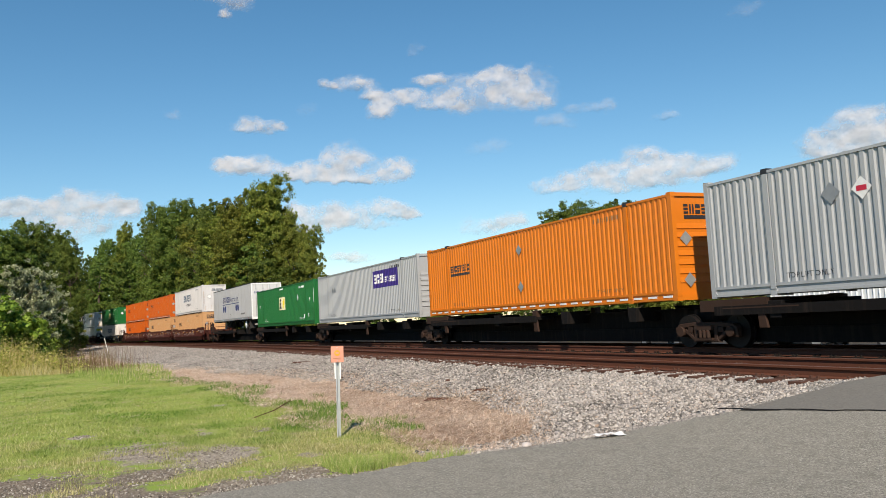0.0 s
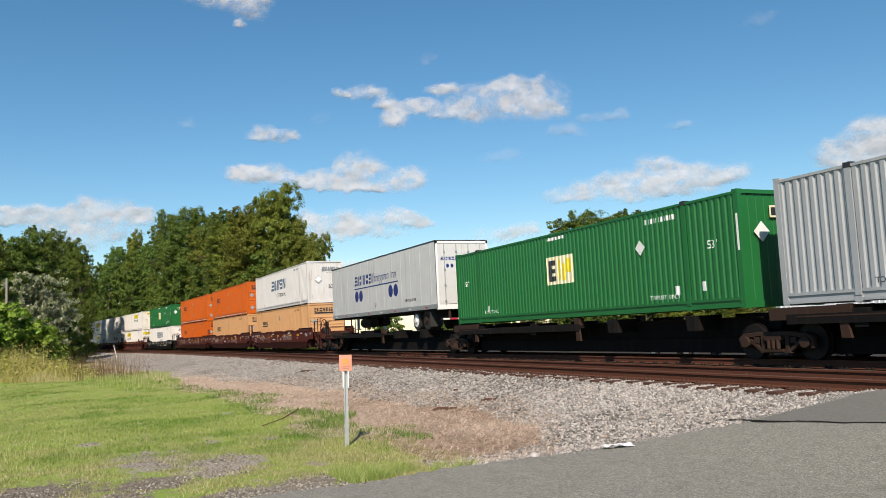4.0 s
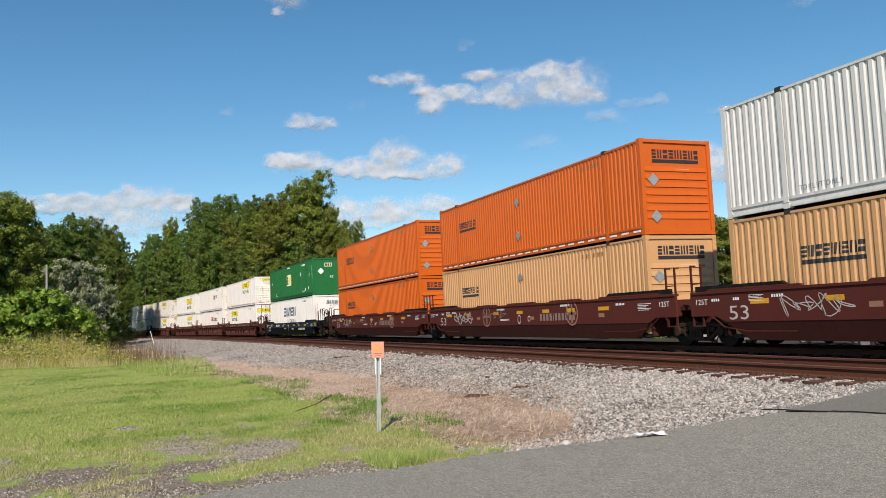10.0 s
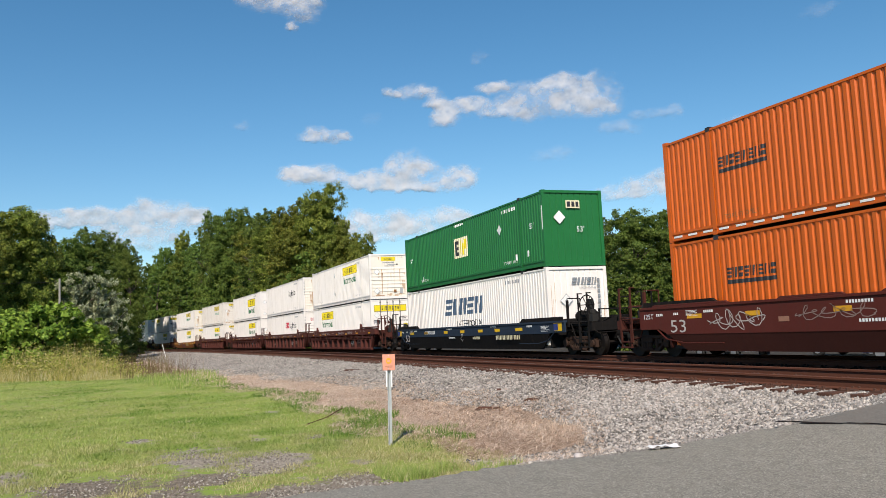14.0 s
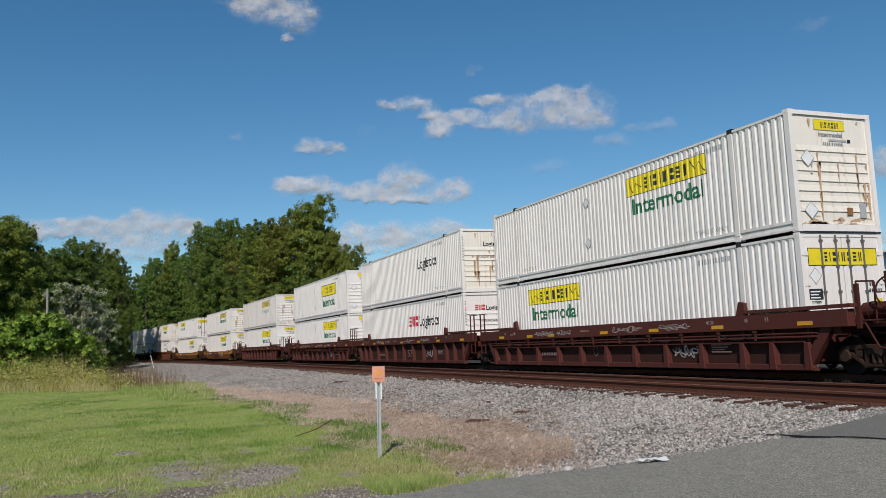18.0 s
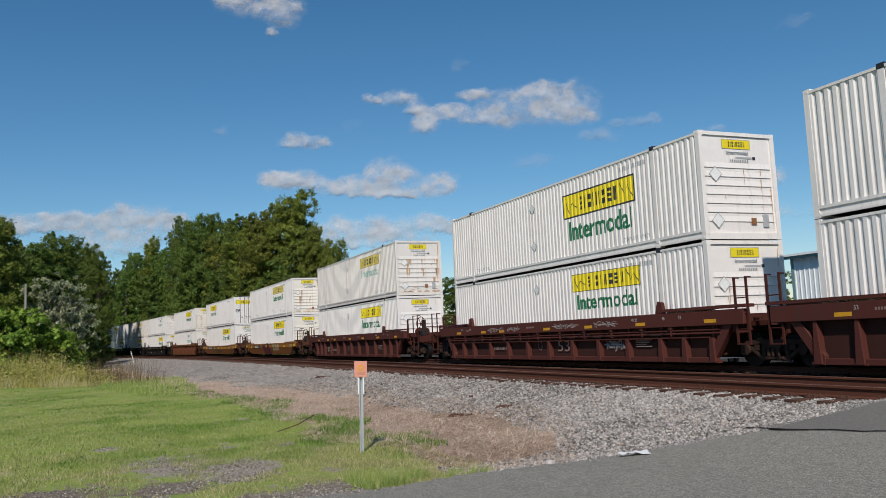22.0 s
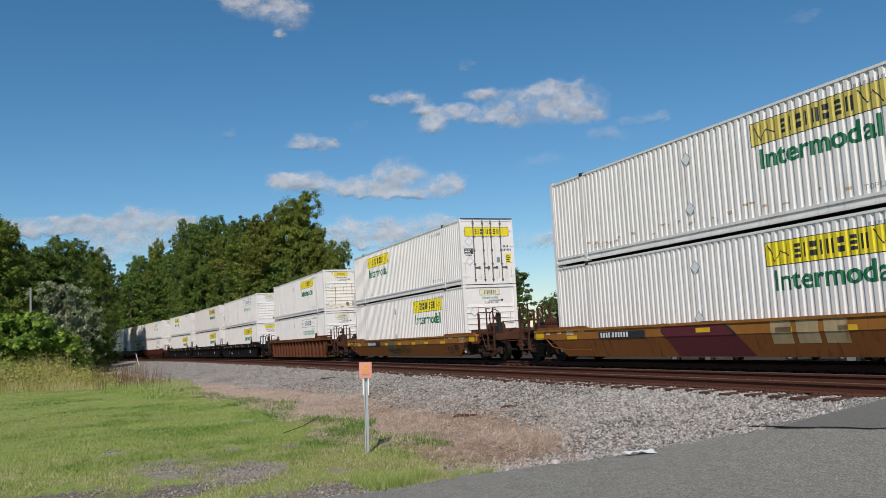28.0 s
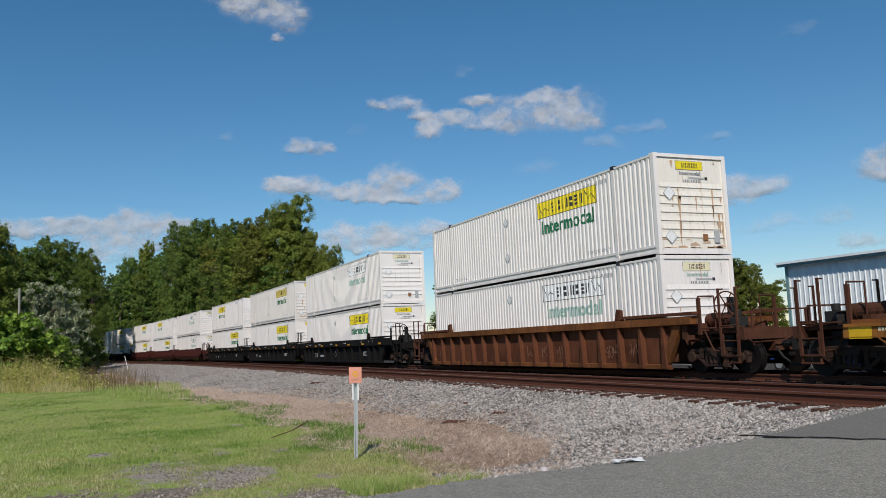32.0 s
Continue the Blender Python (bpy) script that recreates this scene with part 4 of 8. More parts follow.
def banner_logo(x, z, w, plate="yellow", frame_ink=True, word="greenink", tall=0.54):
    """Yellow banner with a dark block mark, and a word below."""
    h = tall
    out = []
    e = 0.05 if frame_ink else 0.018
    out.append(("logo_border", drape(lambda bm: slab(bm, x - e, x + w + e, z - e, z + h + e), lift=0.003), "ink", ""))
    out += [("logo_banner", drape(lambda bm: slab(bm, x, x + w, z, z + h), lift=0.006), plate, "banner with dark block marks"),
            ("logo_mark", drape(lambda bm: block_word(bm, x + w * 0.25, z + h * 0.2, w * 0.53, h * 0.6, (0.34, 0.1, 0.4, 0.1, 0.42, 0.42, 0.42, 0.36), 0.0, 0.3), lift=0.009), "ink", ""),
            ("logo_corner", drape(lambda bm: stroke(bm, [(x + w * 0.03, z + h * 0.9), (x + w * 0.08, z + h * 0.15), (x + w * 0.13, z + h * 0.6), (x + w * 0.2, z + h * 0.35)], 0.03), lift=0.009), "ink", ""),
            ("logo_corner", drape(lambda bm: stroke(bm, [(x + w * 0.82, z + h * 0.9), (x + w * 0.88, z + h * 0.3), (x + w * 0.92, z + h * 0.7), (x + w * 0.98, z + h * 0.15)], 0.03), lift=0.009), "ink", ""),
            ("side_lettering", drape(lambda bm: put_letters(bm, "Intermodal", 0.66 * h / 0.54, x + 0.05 * w, z - 1.08 * h, w * 0.9, 0.014)), word, "")]
    return out


def banner_end(plate_ink="yellow", z=2.45):
    return [("end_logo_border", on_end(lambda bm: slab(bm, -0.50, 0.48, z - 0.012, z + 0.252), SX - 0.046), "greyink", ""),
            ("end_logo", on_end(lambda bm: slab(bm, -0.488, 0.468, z, z + 0.24), SX - 0.042), plate_ink, ""),
            ("end_logo_mark", on_end(lambda bm: block_word(bm, -0.28, z + 0.05, 0.56, 0.14, (0.34, 0.1, 0.4, 0.1, 0.42, 0.42, 0.42, 0.36), 0, 0.3), SX - 0.037), "ink", ""),
            ("end_lettering", on_end(lambda bm: put_letters(bm, "Intermodal", 0.15, -0.38, z - 0.155, 0.76, 0.004), SX - 0.041), "fadedgreen" if plate_ink != "yellow" else "greyink", ""),
            ("end_serial", on_end(small_bars(-0.24, 2.08, 0.075, (0.45, 0.45, 0.45, 0.45, 0.1, 0.45, 0.45, 0.45, 0.45, 0.45, 0.45)), SX - 0.041), "greyink", ""),
            ("data_label", on_end(lambda bm: slab(bm, -0.05, 0.50, 2.185, 2.235), SX - 0.041), "paleink", ""),
            ("data_label", on_end(lambda bm: slab(bm, 0.53, 0.63, 2.17, 2.25), SX - 0.041), "ink", ""),
            ("placard_holder", on_end(lambda bm: rhomb(bm, -0.80, 1.74, 0.215), SX - 0.022), "paleink", ""),
            ("placard", on_end(lambda bm: rhomb(bm, -0.80, 1.74, 0.19), SX - 0.019), "whiteink", ""),
            ("placard_holder", on_end(lambda bm: rhomb(bm, -0.82, 0.5, 0.215), SX - 0.022), "paleink", ""),
            ("placard", on_end(lambda bm: rhomb(bm, -0.82, 0.5, 0.19), SX - 0.019), "whiteink", ""),
            ("end_label", on_end(lambda bm: slab(bm, 0.30, 0.48, 0.40, 0.58), SX - 0.022), "soilink", ""),
            ("document_holder", lambda bm: box(bm, CL / 2 - 0.05, CL / 2 - 0.012, 0.72, 0.90, 0.34, 0.68), "paleink", "grey document holder"),
            ("side_placard_holder", plate(lambda bm: (rhomb(bm, -0.9, 2.2, 0.2), rhomb(bm, -0.9, 0.85, 0.2)), lift=0.03), "paleink", ""),
            ("side_placard", plate(lambda bm: (rhomb(bm, -0.9, 2.2, 0.17), rhomb(bm, -0.9, 0.85, 0.17)), lift=0.034), "whiteink", "")]


def banner_door(z=2.13):
    return [("end_logo_border", on_end(lambda bm: slab(bm, -1.08, 1.08, z - 0.02, z + 0.40), SX - 0.014), "ink", ""),
            ("end_logo", on_end(lambda bm: slab(bm, -1.06, 1.06, z, z + 0.38), SX - 0.011), "yellow", ""),
            ("end_logo_mark", on_end(lambda bm: block_word(bm, -0.58, z + 0.08, 1.16, 0.22, (0.34, 0.1, 0.4, 0.1, 0.42, 0.42, 0.42, 0.36), 0, 0.3), SX - 0.008), "ink", ""),
            ("placard_holder", on_end(lambda bm: (rhomb(bm, -0.90, 1.88, 0.20), rhomb(bm, -0.90, 1.02, 0.20)), SX - 0.012), "paleink", ""),
            ("placard", on_end(lambda bm: (rhomb(bm, -0.90, 1.88, 0.17), rhomb(bm, -0.90, 1.02, 0.17)), SX - 0.009), "whiteink", ""),
            ("warning_label", on_end(lambda bm: slab(bm, -1.13, -0.72, 1.33, 1.58), SX - 0.012), "ink", "black label with pale lines"),
            ("warning_lines", on_end(lambda bm: [slab(bm, -1.10, -0.80 - 0.06 * (i % 2), 1.36 + i * 0.07, 1.39 + i * 0.07) for i in range(3)], SX - 0.009), "whiteink", ""),
            ("data_lines", on_end(lambda bm: [slab(bm, -1.08, -0.78, 1.25 + i * 0.03, 1.265 + i * 0.03) for i in range(2)], SX - 0.012), "ink", ""),
            ("door_serial", on_end(small_bars(0.76, 1.62, 0.09, (0.45, 0.45, 0.45, 0.45)), SX - 0.012), "ink", ""),
            ("door_serial", on_end(small_bars(0.74, 1.47, 0.09, (0.45,) * 6), SX - 0.012), "ink", ""),
            ("warning_label", on_end(lambda bm: slab(bm, 0.86, 1.13, 0.92, 1.32), SX - 0.012), "yellow", ""),
            ("warning_lines", on_end(lambda bm: [slab(bm, 0.89, 1.10 - 0.05 * (i % 2), 0.97 + i * 0.08, 1.01 + i * 0.08) for i in range(4)], SX - 0.009), "ink", ""),
            ("data_label", on_end(lambda bm: slab(bm, 0.42, 0.58, 0.95, 1.18), SX - 0.012), "greyink", ""),
            ("rust_streak", on_end(lambda bm: [slab(bm, y, y + 0.02, z, z + h) for y, z, h in ((-1.13, 0.2, 0.8), (0.5, 0.25, 0.4), (-0.4, 0.2, 0.25), (1.1, 0.3, 0.5))], SX - 0.013), "runs", "")]


def banner_box(label, logo_x, w=3.65, col="white", front="ribbed", plate="yellow", word="greenink", zlogo=1.98, framed=False, tall=0.54):
    return container(col, label, front, banner_logo(logo_x, zlogo, w, plate, framed, word, tall) + ([("rust_streak", streaks(len(label) + int(logo_x * 10), 22 if "rust" in label or "soil" in label or "weath" in label else 6), "runs", "")] if front == "ribbed" else []) + ([("foot_stain", foot_stains(len(label)), "runs", "brown splashes along the foot")] if front == "ribbed" and any(w in label for w in ("soil", "rust", "weath")) else []) + (banner_end("creamink" if plate == "whiteink" or "plain" in label else "yellow") if front == "ribbed" else banner_door()) + (side_rust(7) if "weathered" in label else []) + id_marks("paleink"))


def side_rust(seed):
    """Small rusty scuffs along the foot of a side."""
    r = random.Random(seed)
    spots = [(r.uniform(-6.5, 5.5), r.uniform(0.36, 0.62), r.uniform(0.05, 0.22), r.uniform(0.03, 0.09)) for i in range(26)]
    return [("rust_scuff", drape(lambda bm: [slab(bm, x, x + w, z, z + h, r.uniform(-0.6, 0.6)) for x, z, w, h in spots]), "runs", "")]


def barred_box(col, label, front="ribbed"):
    d = [("side_logo", drape(lambda bm: (block_word(bm, -5.8, 1.74, 1.72, 0.26, (0.5, 0.5, 0.55, 0.55, 0.5, 0.2, 0.5, 0.5, 0.5), 0.1, 0.16), slab(bm, -5.8, -4.05, 1.58, 1.68))), "ink", ""),
         ("end_logo", on_end(lambda bm: (block_word(bm, -0.85, 2.32, 1.7, 0.26, (0.5, 0.5, 0.55, 0.55, 0.5, 0.2, 0.5, 0.5, 0.5), 0.0, 0.16), slab(bm, -0.85, 0.85, 2.18, 2.28)), SX - 0.041), "ink", ""),
         ("end_serial", on_end(lambda bm: slab(bm, -0.15, 0.5, 1.93, 2.0), SX - 0.041), "whiteink", ""),
         ("placard", on_end(lambda bm: rhomb(bm, -0.86, 1.66, 0.2), SX - 0.018), "galv", ""),
         ("placard", on_end(lambda bm: rhomb(bm, -0.82, 0.55, 0.2), SX - 0.018), "galv", ""),
         ("placard", plate(lambda bm: rhomb(bm, -0.05, 2.14, 0.2), lift=0.045), "galv", ""),
         ("placard", plate(lambda bm: rhomb(bm, -0.05, 0.84, 0.2), lift=0.045), "galv", "")]
    for i in range(25):
        x = -7.85 + i * 0.64
        d.append(("reflector", lambda bm, x=x: box(bm, x, x + 0.36, -CW / 2 - 0.007, -CW / 2 + 0.01, 0.10, 0.155), "whiteink", ""))
    return container(col, label, front, d + id_marks("soilink"))


def slant_box(label, col="white", x=-2.45, w=4.4, z=1.42):
    d = [("side_logo", drape(lambda bm: block_word(bm, x, z, w, 0.76, (0.75, 1.0, 0.28, 0.62, 0.72), 0.22, 0.14)), "slate", "slanted slate-blue block word mark"),
         ("side_lettering", drape(lambda bm: put_letters(bm, "INTERMODAL", 0.42, x + 1.45, z - 0.56, 3.1)), "ink", ""),
         ("end_logo", on_end(lambda bm: block_word(bm, -0.25, 2.22, 1.05, 0.26, (0.75, 1.0, 0.28, 0.62, 0.72), 0.22, 0.14), EX + 0.012), "greyink", ""),
         ("end_lettering", on_end(lambda bm: put_letters(bm, "INTERMODAL", 0.1, 0.05, 2.06, 0.78), EX + 0.012), "greyink", ""),
         ("end_lettering", on_end(lambda bm: put_letters(bm, "53ft", 0.36, 0.2, 1.02, 0.55), EX + 0.012), "ink", ""),
         ("placard_holder", on_end(lambda bm: rhomb(bm, -0.5, 1.62, 0.27), EX + 0.012), "paleink", ""),
         ("placard", on_end(lambda bm: rhomb(bm, -0.5, 1.62, 0.23), EX + 0.015), "whiteink", "pale diamond placard"),
         ("end_serial", on_end(lambda bm: [slab(bm, 0.86, 0.98, 2.3 - i * 0.2, 2.44 - i * 0.2) for i in range(11)], EX + 0.012), "greyink", ""),
         ("rust_streak", on_end(lambda bm: [slab(bm, y, y + w, z, z + h) for y, w, z, h in ((-1.13, 0.018, 0.3, 1.9), (-1.06, 0.012, 0.8, 0.9), (-0.95, 0.03, 0.18, 0.4), (1.1, 0.02, 0.2, 1.2), (0.6, 0.02, 0.18, 0.3), (-0.3, 0.012, 0.18, 0.5), (-0.98, 0.015, 1.6, 0.7))], EX + 0.011), "runs", "")]
    return container(col, label, "plain", d + id_marks("greyink"))


def plate_box(label):
    d = [("side_logo", drape(lambda bm: slab(bm, -0.88, 0.72, 1.14, 2.07), lift=0.004), "creamink", "cream plate with dark and yellow blocks"),
         ("side_logo_mark", drape(lambda bm: (slab(bm, -0.74, -0.6, 1.25, 1.95), slab(bm, -0.6, -0.3, 1.78, 1.95), slab(bm, -0.6, -0.35, 1.52, 1.66), slab(bm, -0.6, -0.3, 1.25, 1.42)), lift=0.008), "ink", ""),
         ("side_logo_mark", drape(lambda bm: (slab(bm, -0.18, -0.02, 1.3, 1.95), slab(bm, 0.08, 0.24, 1.25, 1.8), slab(bm, 0.34, 0.62, 1.5, 1.95)), lift=0.008), "yellow", ""),
         ("placard", plate(lambda bm: rhomb(bm, 4.23, 1.86, 0.22), lift=0.045), "whiteink", ""),
         ("size_mark", drape(lambda bm: put_letters(bm, "53'", 0.3, 6.9, 1.55)), "whiteink", ""),
         ("size_mark", drape(lambda bm: put_letters(bm, "53'", 0.3, -7.3, 1.5)), "whiteink", ""),
         ("top_marking", drape(small_bars(-0.78, 2.62, 0.1, (0.7,) * 10)), "whiteink", ""),
         ("warning_strip", lambda bm: box(bm, CL / 2 - 0.1, CL / 2 - 0.04, -CW / 2 - 0.006, -CW / 2 + 0.01, 1.4, 2.3), "whiteink", ""),
         ("end_logo", on_end(lambda bm: slab(bm, -0.3, 0.3, 2.2, 2.5), EX + 0.03), "creamink", ""),
         ("end_logo_mark", on_end(lambda bm: (slab(bm, -0.25, -0.1, 2.25, 2.45), slab(bm, -0.05, 0.08, 2.25, 2.45), slab(bm, 0.13, 0.25, 2.25, 2.45)), EX + 0.034), "ink", ""),
         ("placard", on_end(lambda bm: rhomb(bm, -0.6, 1.85, 0.26), EX + 0.03), "whiteink", ""),
         ("size_mark", on_end(lambda bm: put_letters(bm, "53'", 0.3, 0.1, 1.3), EX + 0.03), "whiteink", "")]
    for x, z in ((-6.2, 0.4), (5.6, 0.45), (6.6, 0.5), (-5.4, 0.4)):
        d.append(("stencil", drape(lambda bm, x=x, z=z: slab(bm, x, x + 0.16, z, z + 0.24)), "whiteink", ""))
    return container("green", label, "plain", d + id_marks("whiteink"))


def logistics(label, red):
    z = 1.6
    d = [("side_lettering", drape(lambda bm: put_letters(bm, "Logistics", 0.72, 2.2, z, 2.8, 0.016)), "ink", "")]
    if red:
        d.append(("side_logo", drape(lambda bm: block_word(bm, 0.65, z, 1.45, 0.52, (0.5, 0.5, 0.5), 0.05, 0.12)), "redink", ""))
        d.append(("end_logo", on_end(lambda bm: block_word(bm, -0.72, 2.1, 0.5, 0.24, (0.5, 0.5, 0.5), 0.05, 0.12), SX - 0.041), "redink", ""))
    d += [("end_lettering", on_end(lambda bm: put_letters(bm, "Logistics", 0.3, -0.18, 2.1, 1.0, 0.006), SX - 0.041), "ink", ""),
          ("end_lettering", on_end(lambda bm: put_letters(bm, "WARNING HIGH CUBE", 0.15, -0.45, 1.55, 1.2), SX - 0.041), "ink", ""),
          ("end_serial", lambda bm: [box(bm, CL / 2, CL / 2 + 0.004, -1.23, -1.17, 2.47 - i * 0.13, 2.52 - i * 0.13 + 0.02 * (i % 2)) for i in range(9)], "greyink", "")]
    if "rust" in label:
        d.append(("rust_streak", streaks(21, 26), "runs", ""))
    return container("white", label, "ribbed", d + id_marks("paleink"))


def purple_box(label):
    d = [("side_logo", drape(lambda bm: slab(bm, 2.03, 5.6, 1.62, 2.5), lift=0.004), "purple", "purple plate with white block marks"),
         ("side_logo_mark", drape(lambda bm: (block_word(bm, 2.25, 1.85, 1.3, 0.46, (0.6, 0.5, 0.6, 0.5, 0.5), 0, 0.1), block_word(bm, 3.8, 1.85, 1.5, 0.28, (0.5,) * 8, 0, 0.2)), lift=0.008), "whiteink", ""),
         ("end_logo", on_end(lambda bm: slab(bm, -0.6, 0.5, 1.9, 2.4), SX - 0.041), "purple", "")]
    for x in (-5.0, -4.6):
        d.append(("placard", plate(lambda bm, x=x: rhomb(bm, x, 1.9, 0.17), lift=0.045), "greyink", ""))
    return container("grey", label, "ribbed", d + id_marks("ink"))


def grey_box(label):
    d = [("placard", plate(lambda bm: rhomb(bm, -4.35, 2.05, 0.24), lift=0.045), "greyink", ""),
         ("placard", plate(lambda bm: rhomb(bm, -3.6, 2.05, 0.24), lift=0.045), "whiteink", "white diamond placard with a red edge"),
         ("placard_mark", plate(lambda bm: slab(bm, -3.72, -3.48, 1.99, 2.1), lift=0.049), "redink", "")]
    return container("grey", label, "ribbed", d + id_marks("ink"))


def trailer(label):
    t = empty("semi_trailer", label, "trailer", "")
    W, H, z0 = 2.59, 2.98, 0.98
    m = M["trailer"]
    hl = 8.0
    def shell(bm):
        box(bm, -hl, hl, -W / 2, W / 2, z0 + 0.15, z0 + H)
    part("body", shell, m, t, bevel=0.03)
    part("top_rail", boxes((-hl, hl, -W / 2 - 0.012, W / 2 + 0.012, z0 + H - 0.01, z0 + H + 0.05)), M["ink"], t, "black top rail", bevel=0.01)
    part("bottom_rail", boxes((-hl, hl, -W / 2 - 0.015, -W / 2 + 0.03, z0, z0 + 0.2)), M["galv"], t)
    part("bottom_rail", boxes((-hl, hl, W / 2 - 0.03, W / 2 + 0.015, z0, z0 + 0.2)), M["galv"], t)
    for i in range(13):
        x = -hl + 0.62 + i * 1.23
        part("seam", boxes((x - 0.02, x + 0.02, -W / 2 - 0.004, -W / 2 + 0.004, z0 + 0.2, z0 + H - 0.03)), m, t, key=("seam", i))
    part("floor_frame", boxes(*[(x, x + 0.06, -W / 2 + 0.03, W / 2 - 0.03, z0 - 0.08, z0 + 0.15) for x in np.arange(-7.9, 7.9, 0.32)]), M["dark"], t)
    for d in (-1, 1):
        y0, y1 = (0.01, W / 2 - 0.08) if d > 0 else (-W / 2 + 0.08, -0.01)
        dr = part("door", boxes((hl - 0.01, hl + 0.03, y0, y1, z0 + 0.2, z0 + H - 0.12)), m, t, bevel=0.008)
        for y in (0.3, 0.9):
            part("lock_rod", lambda bm: (rod(bm, (hl + 0.06, d * y, z0 + 0.15), (hl + 0.06, d * y, z0 + H - 0.1), 0.02, 6), [box(bm, hl + 0.03, hl + 0.085, d * y - 0.04, d * y + 0.04, z - 0.03, z + 0.03) for z in (1.3, 2.0, 2.7, 3.5)]), M["galv"], dr)
        part("door_logo", on_end(lambda bm: block_word(bm, d * 0.62 - 0.45, 3.1, 0.9, 0.16, (0.6, 0.4, 0.4, 0.2, 0.6, 0.6, 0.5, 0.5), 0.15, 0.15), hl + 0.034), M["royal"], dr)
        part("door_logo_dots", on_end(lambda bm: (disc(bm, d * 0.62 - 0.12, 2.86, 0.09, 16, 0.8), disc(bm, d * 0.62 + 0.1, 2.86, 0.09, 16, 0.8)), hl + 0.034), M["royal"], dr)
    part("rear_frame", boxes((hl - 0.05, hl + 0.04, -W / 2, -W / 2 + 0.09, z0, z0 + H), (hl - 0.05, hl + 0.04, W / 2 - 0.09, W / 2, z0, z0 + H), (hl - 0.05, hl + 0.04, -W / 2, W / 2, z0 + H - 0.1, z0 + H), (hl - 0.05, hl + 0.05, -W / 2, W / 2, z0 - 0.05, z0 + 0.16)), M["whiteink"], t, bevel=0.006)
    part("underride_guard", boxes((hl - 0.1, hl, -1.1, 1.1, 0.45, 0.56), (hl - 0.1, hl - 0.02, -0.75, -0.65, 0.5, z0), (hl - 0.1, hl - 0.02, 0.65, 0.75, 0.5, z0)), M["truck"], t)
    part("side_logo", flat_side(lambda bm: (block_word(bm, -3.55, z0 + 1.72, 3.15, 0.52, (0.5, 0.34, 0.34, 0.16, 0.5, 0.5, 0.5, 0.4), 0.2, 0.22), slab(bm, -3.65, 3.3, z0 + 1.52, z0 + 1.58)), -W / 2 - 0.006), M["royal"], t, "royal blue block word mark with an underline")
    def thin_word(bm):
        x = -0.2
        for w, up, low in ((0.2, 0, 0), (0.26, 0.15, 0), (0.05, 0.08, 0), (0.26, 0, 0.15), (0.26, 0, 0.15), (0.26, 0, 0), (0.14, 0, 0), (0.22, 0, 0), (-0.2, 0, 0), (0.05, 0.08, 0), (0.26, 0, 0), (0.24, 0, 0)):
            if w > 0:
                slab(bm, x, x + 0.05, z0 + 1.76 - low, z0 + 2.04 + up)
                if w > 0.1:
                    slab(bm, x + 0.05, x + w, z0 + 1.99, z0 + 2.04)
                    slab(bm, x + w - 0.05, x + w, z0 + 1.76, z0 + 1.99)
            x += abs(w) + 0.075
    part("side_logo", flat_side(thin_word, -W / 2 - 0.006), M["royal"], t, "thin royal blue strokes of a word mark")
    part("side_logo_dots", flat_side(lambda bm: [disc(bm, x, z0 + 1.12, 0.31, 24, 1.0) for x in (-3.25, -2.52)], -W / 2 - 0.006), M["royal"], t)
    part("side_logo_dots", flat_side(lambda bm: [disc(bm, x, z0 + 1.12, 0.31, 24, 1.0) for x in (2.2, 2.93)], -W / 2 - 0.006), M["royal"], t)
    part("side_lettering", flat_side(small_bars(4.1, z0 + 0.46, 0.13, (0.5, 0.5, 0.5, 0.12, 0.4, 0.15, 0.15, 0.15, 0.4, 0.4, 0.35, 0.4, 0.12, 0.4, 0.4, 0.6)), -W / 2 - 0.006), M["ink"], t)
    part("size_mark", flat_side(lambda bm: put_letters(bm, "53'", 0.3, -0.3, z0 + 0.4), -W / 2 - 0.006), M["ink"], t)
    part("bogie_frame", boxes((4.2, 7.2, -0.55, -0.4, 0.62, z0), (4.2, 7.2, 0.4, 0.55, 0.62, z0)), M["dark"], t)
    for x in (5.0, 6.25):
        ax = part("axle", lambda bm: rod(bm, (x, -0.9, 0.52), (x, 0.9, 0.52), 0.07), M["dark"], t)
        for s in (-1, 1):
            for k in (0.95, 0.62):
                w = part("tyre", lambda bm: (rod(bm, (x, s * k - 0.13, 0.52), (x, s * k + 0.13, 0.52), 0.47, 28), rod(bm, (x, s * k - 0.14, 0.52), (x, s * k + 0.14, 0.52), 0.42, 28)), M["rubber"], ax, bevel=0.03)
            part("rim", lambda bm: (rod(bm, (x, s * 1.08, 0.52), (x, s * 1.10, 0.52), 0.30, 24), rod(bm, (x, s * 1.05, 0.52), (x, s * 1.16, 0.52), 0.13, 12)), M["whiteink"] if x < 6 else M["truck"], ax, bevel=0.01)
    for k in range(6):
        part("reflective_strip", boxes((hl + 0.001, hl + 0.008, -1.05 + k * 0.36, -0.72 + k * 0.36, 0.47, 0.54)), M["redink" if k % 2 else "whiteink"], t, "red reflective strip" if k % 2 else "white reflective strip")
    for k in range(8):
        part("marker_strip", boxes((-7.4 + k * 2.0, -7.1 + k * 2.0, -W / 2 - 0.02, -W / 2 - 0.014, z0 + 0.06, z0 + 0.11)), M["redink" if k % 2 else "whiteink"], t)
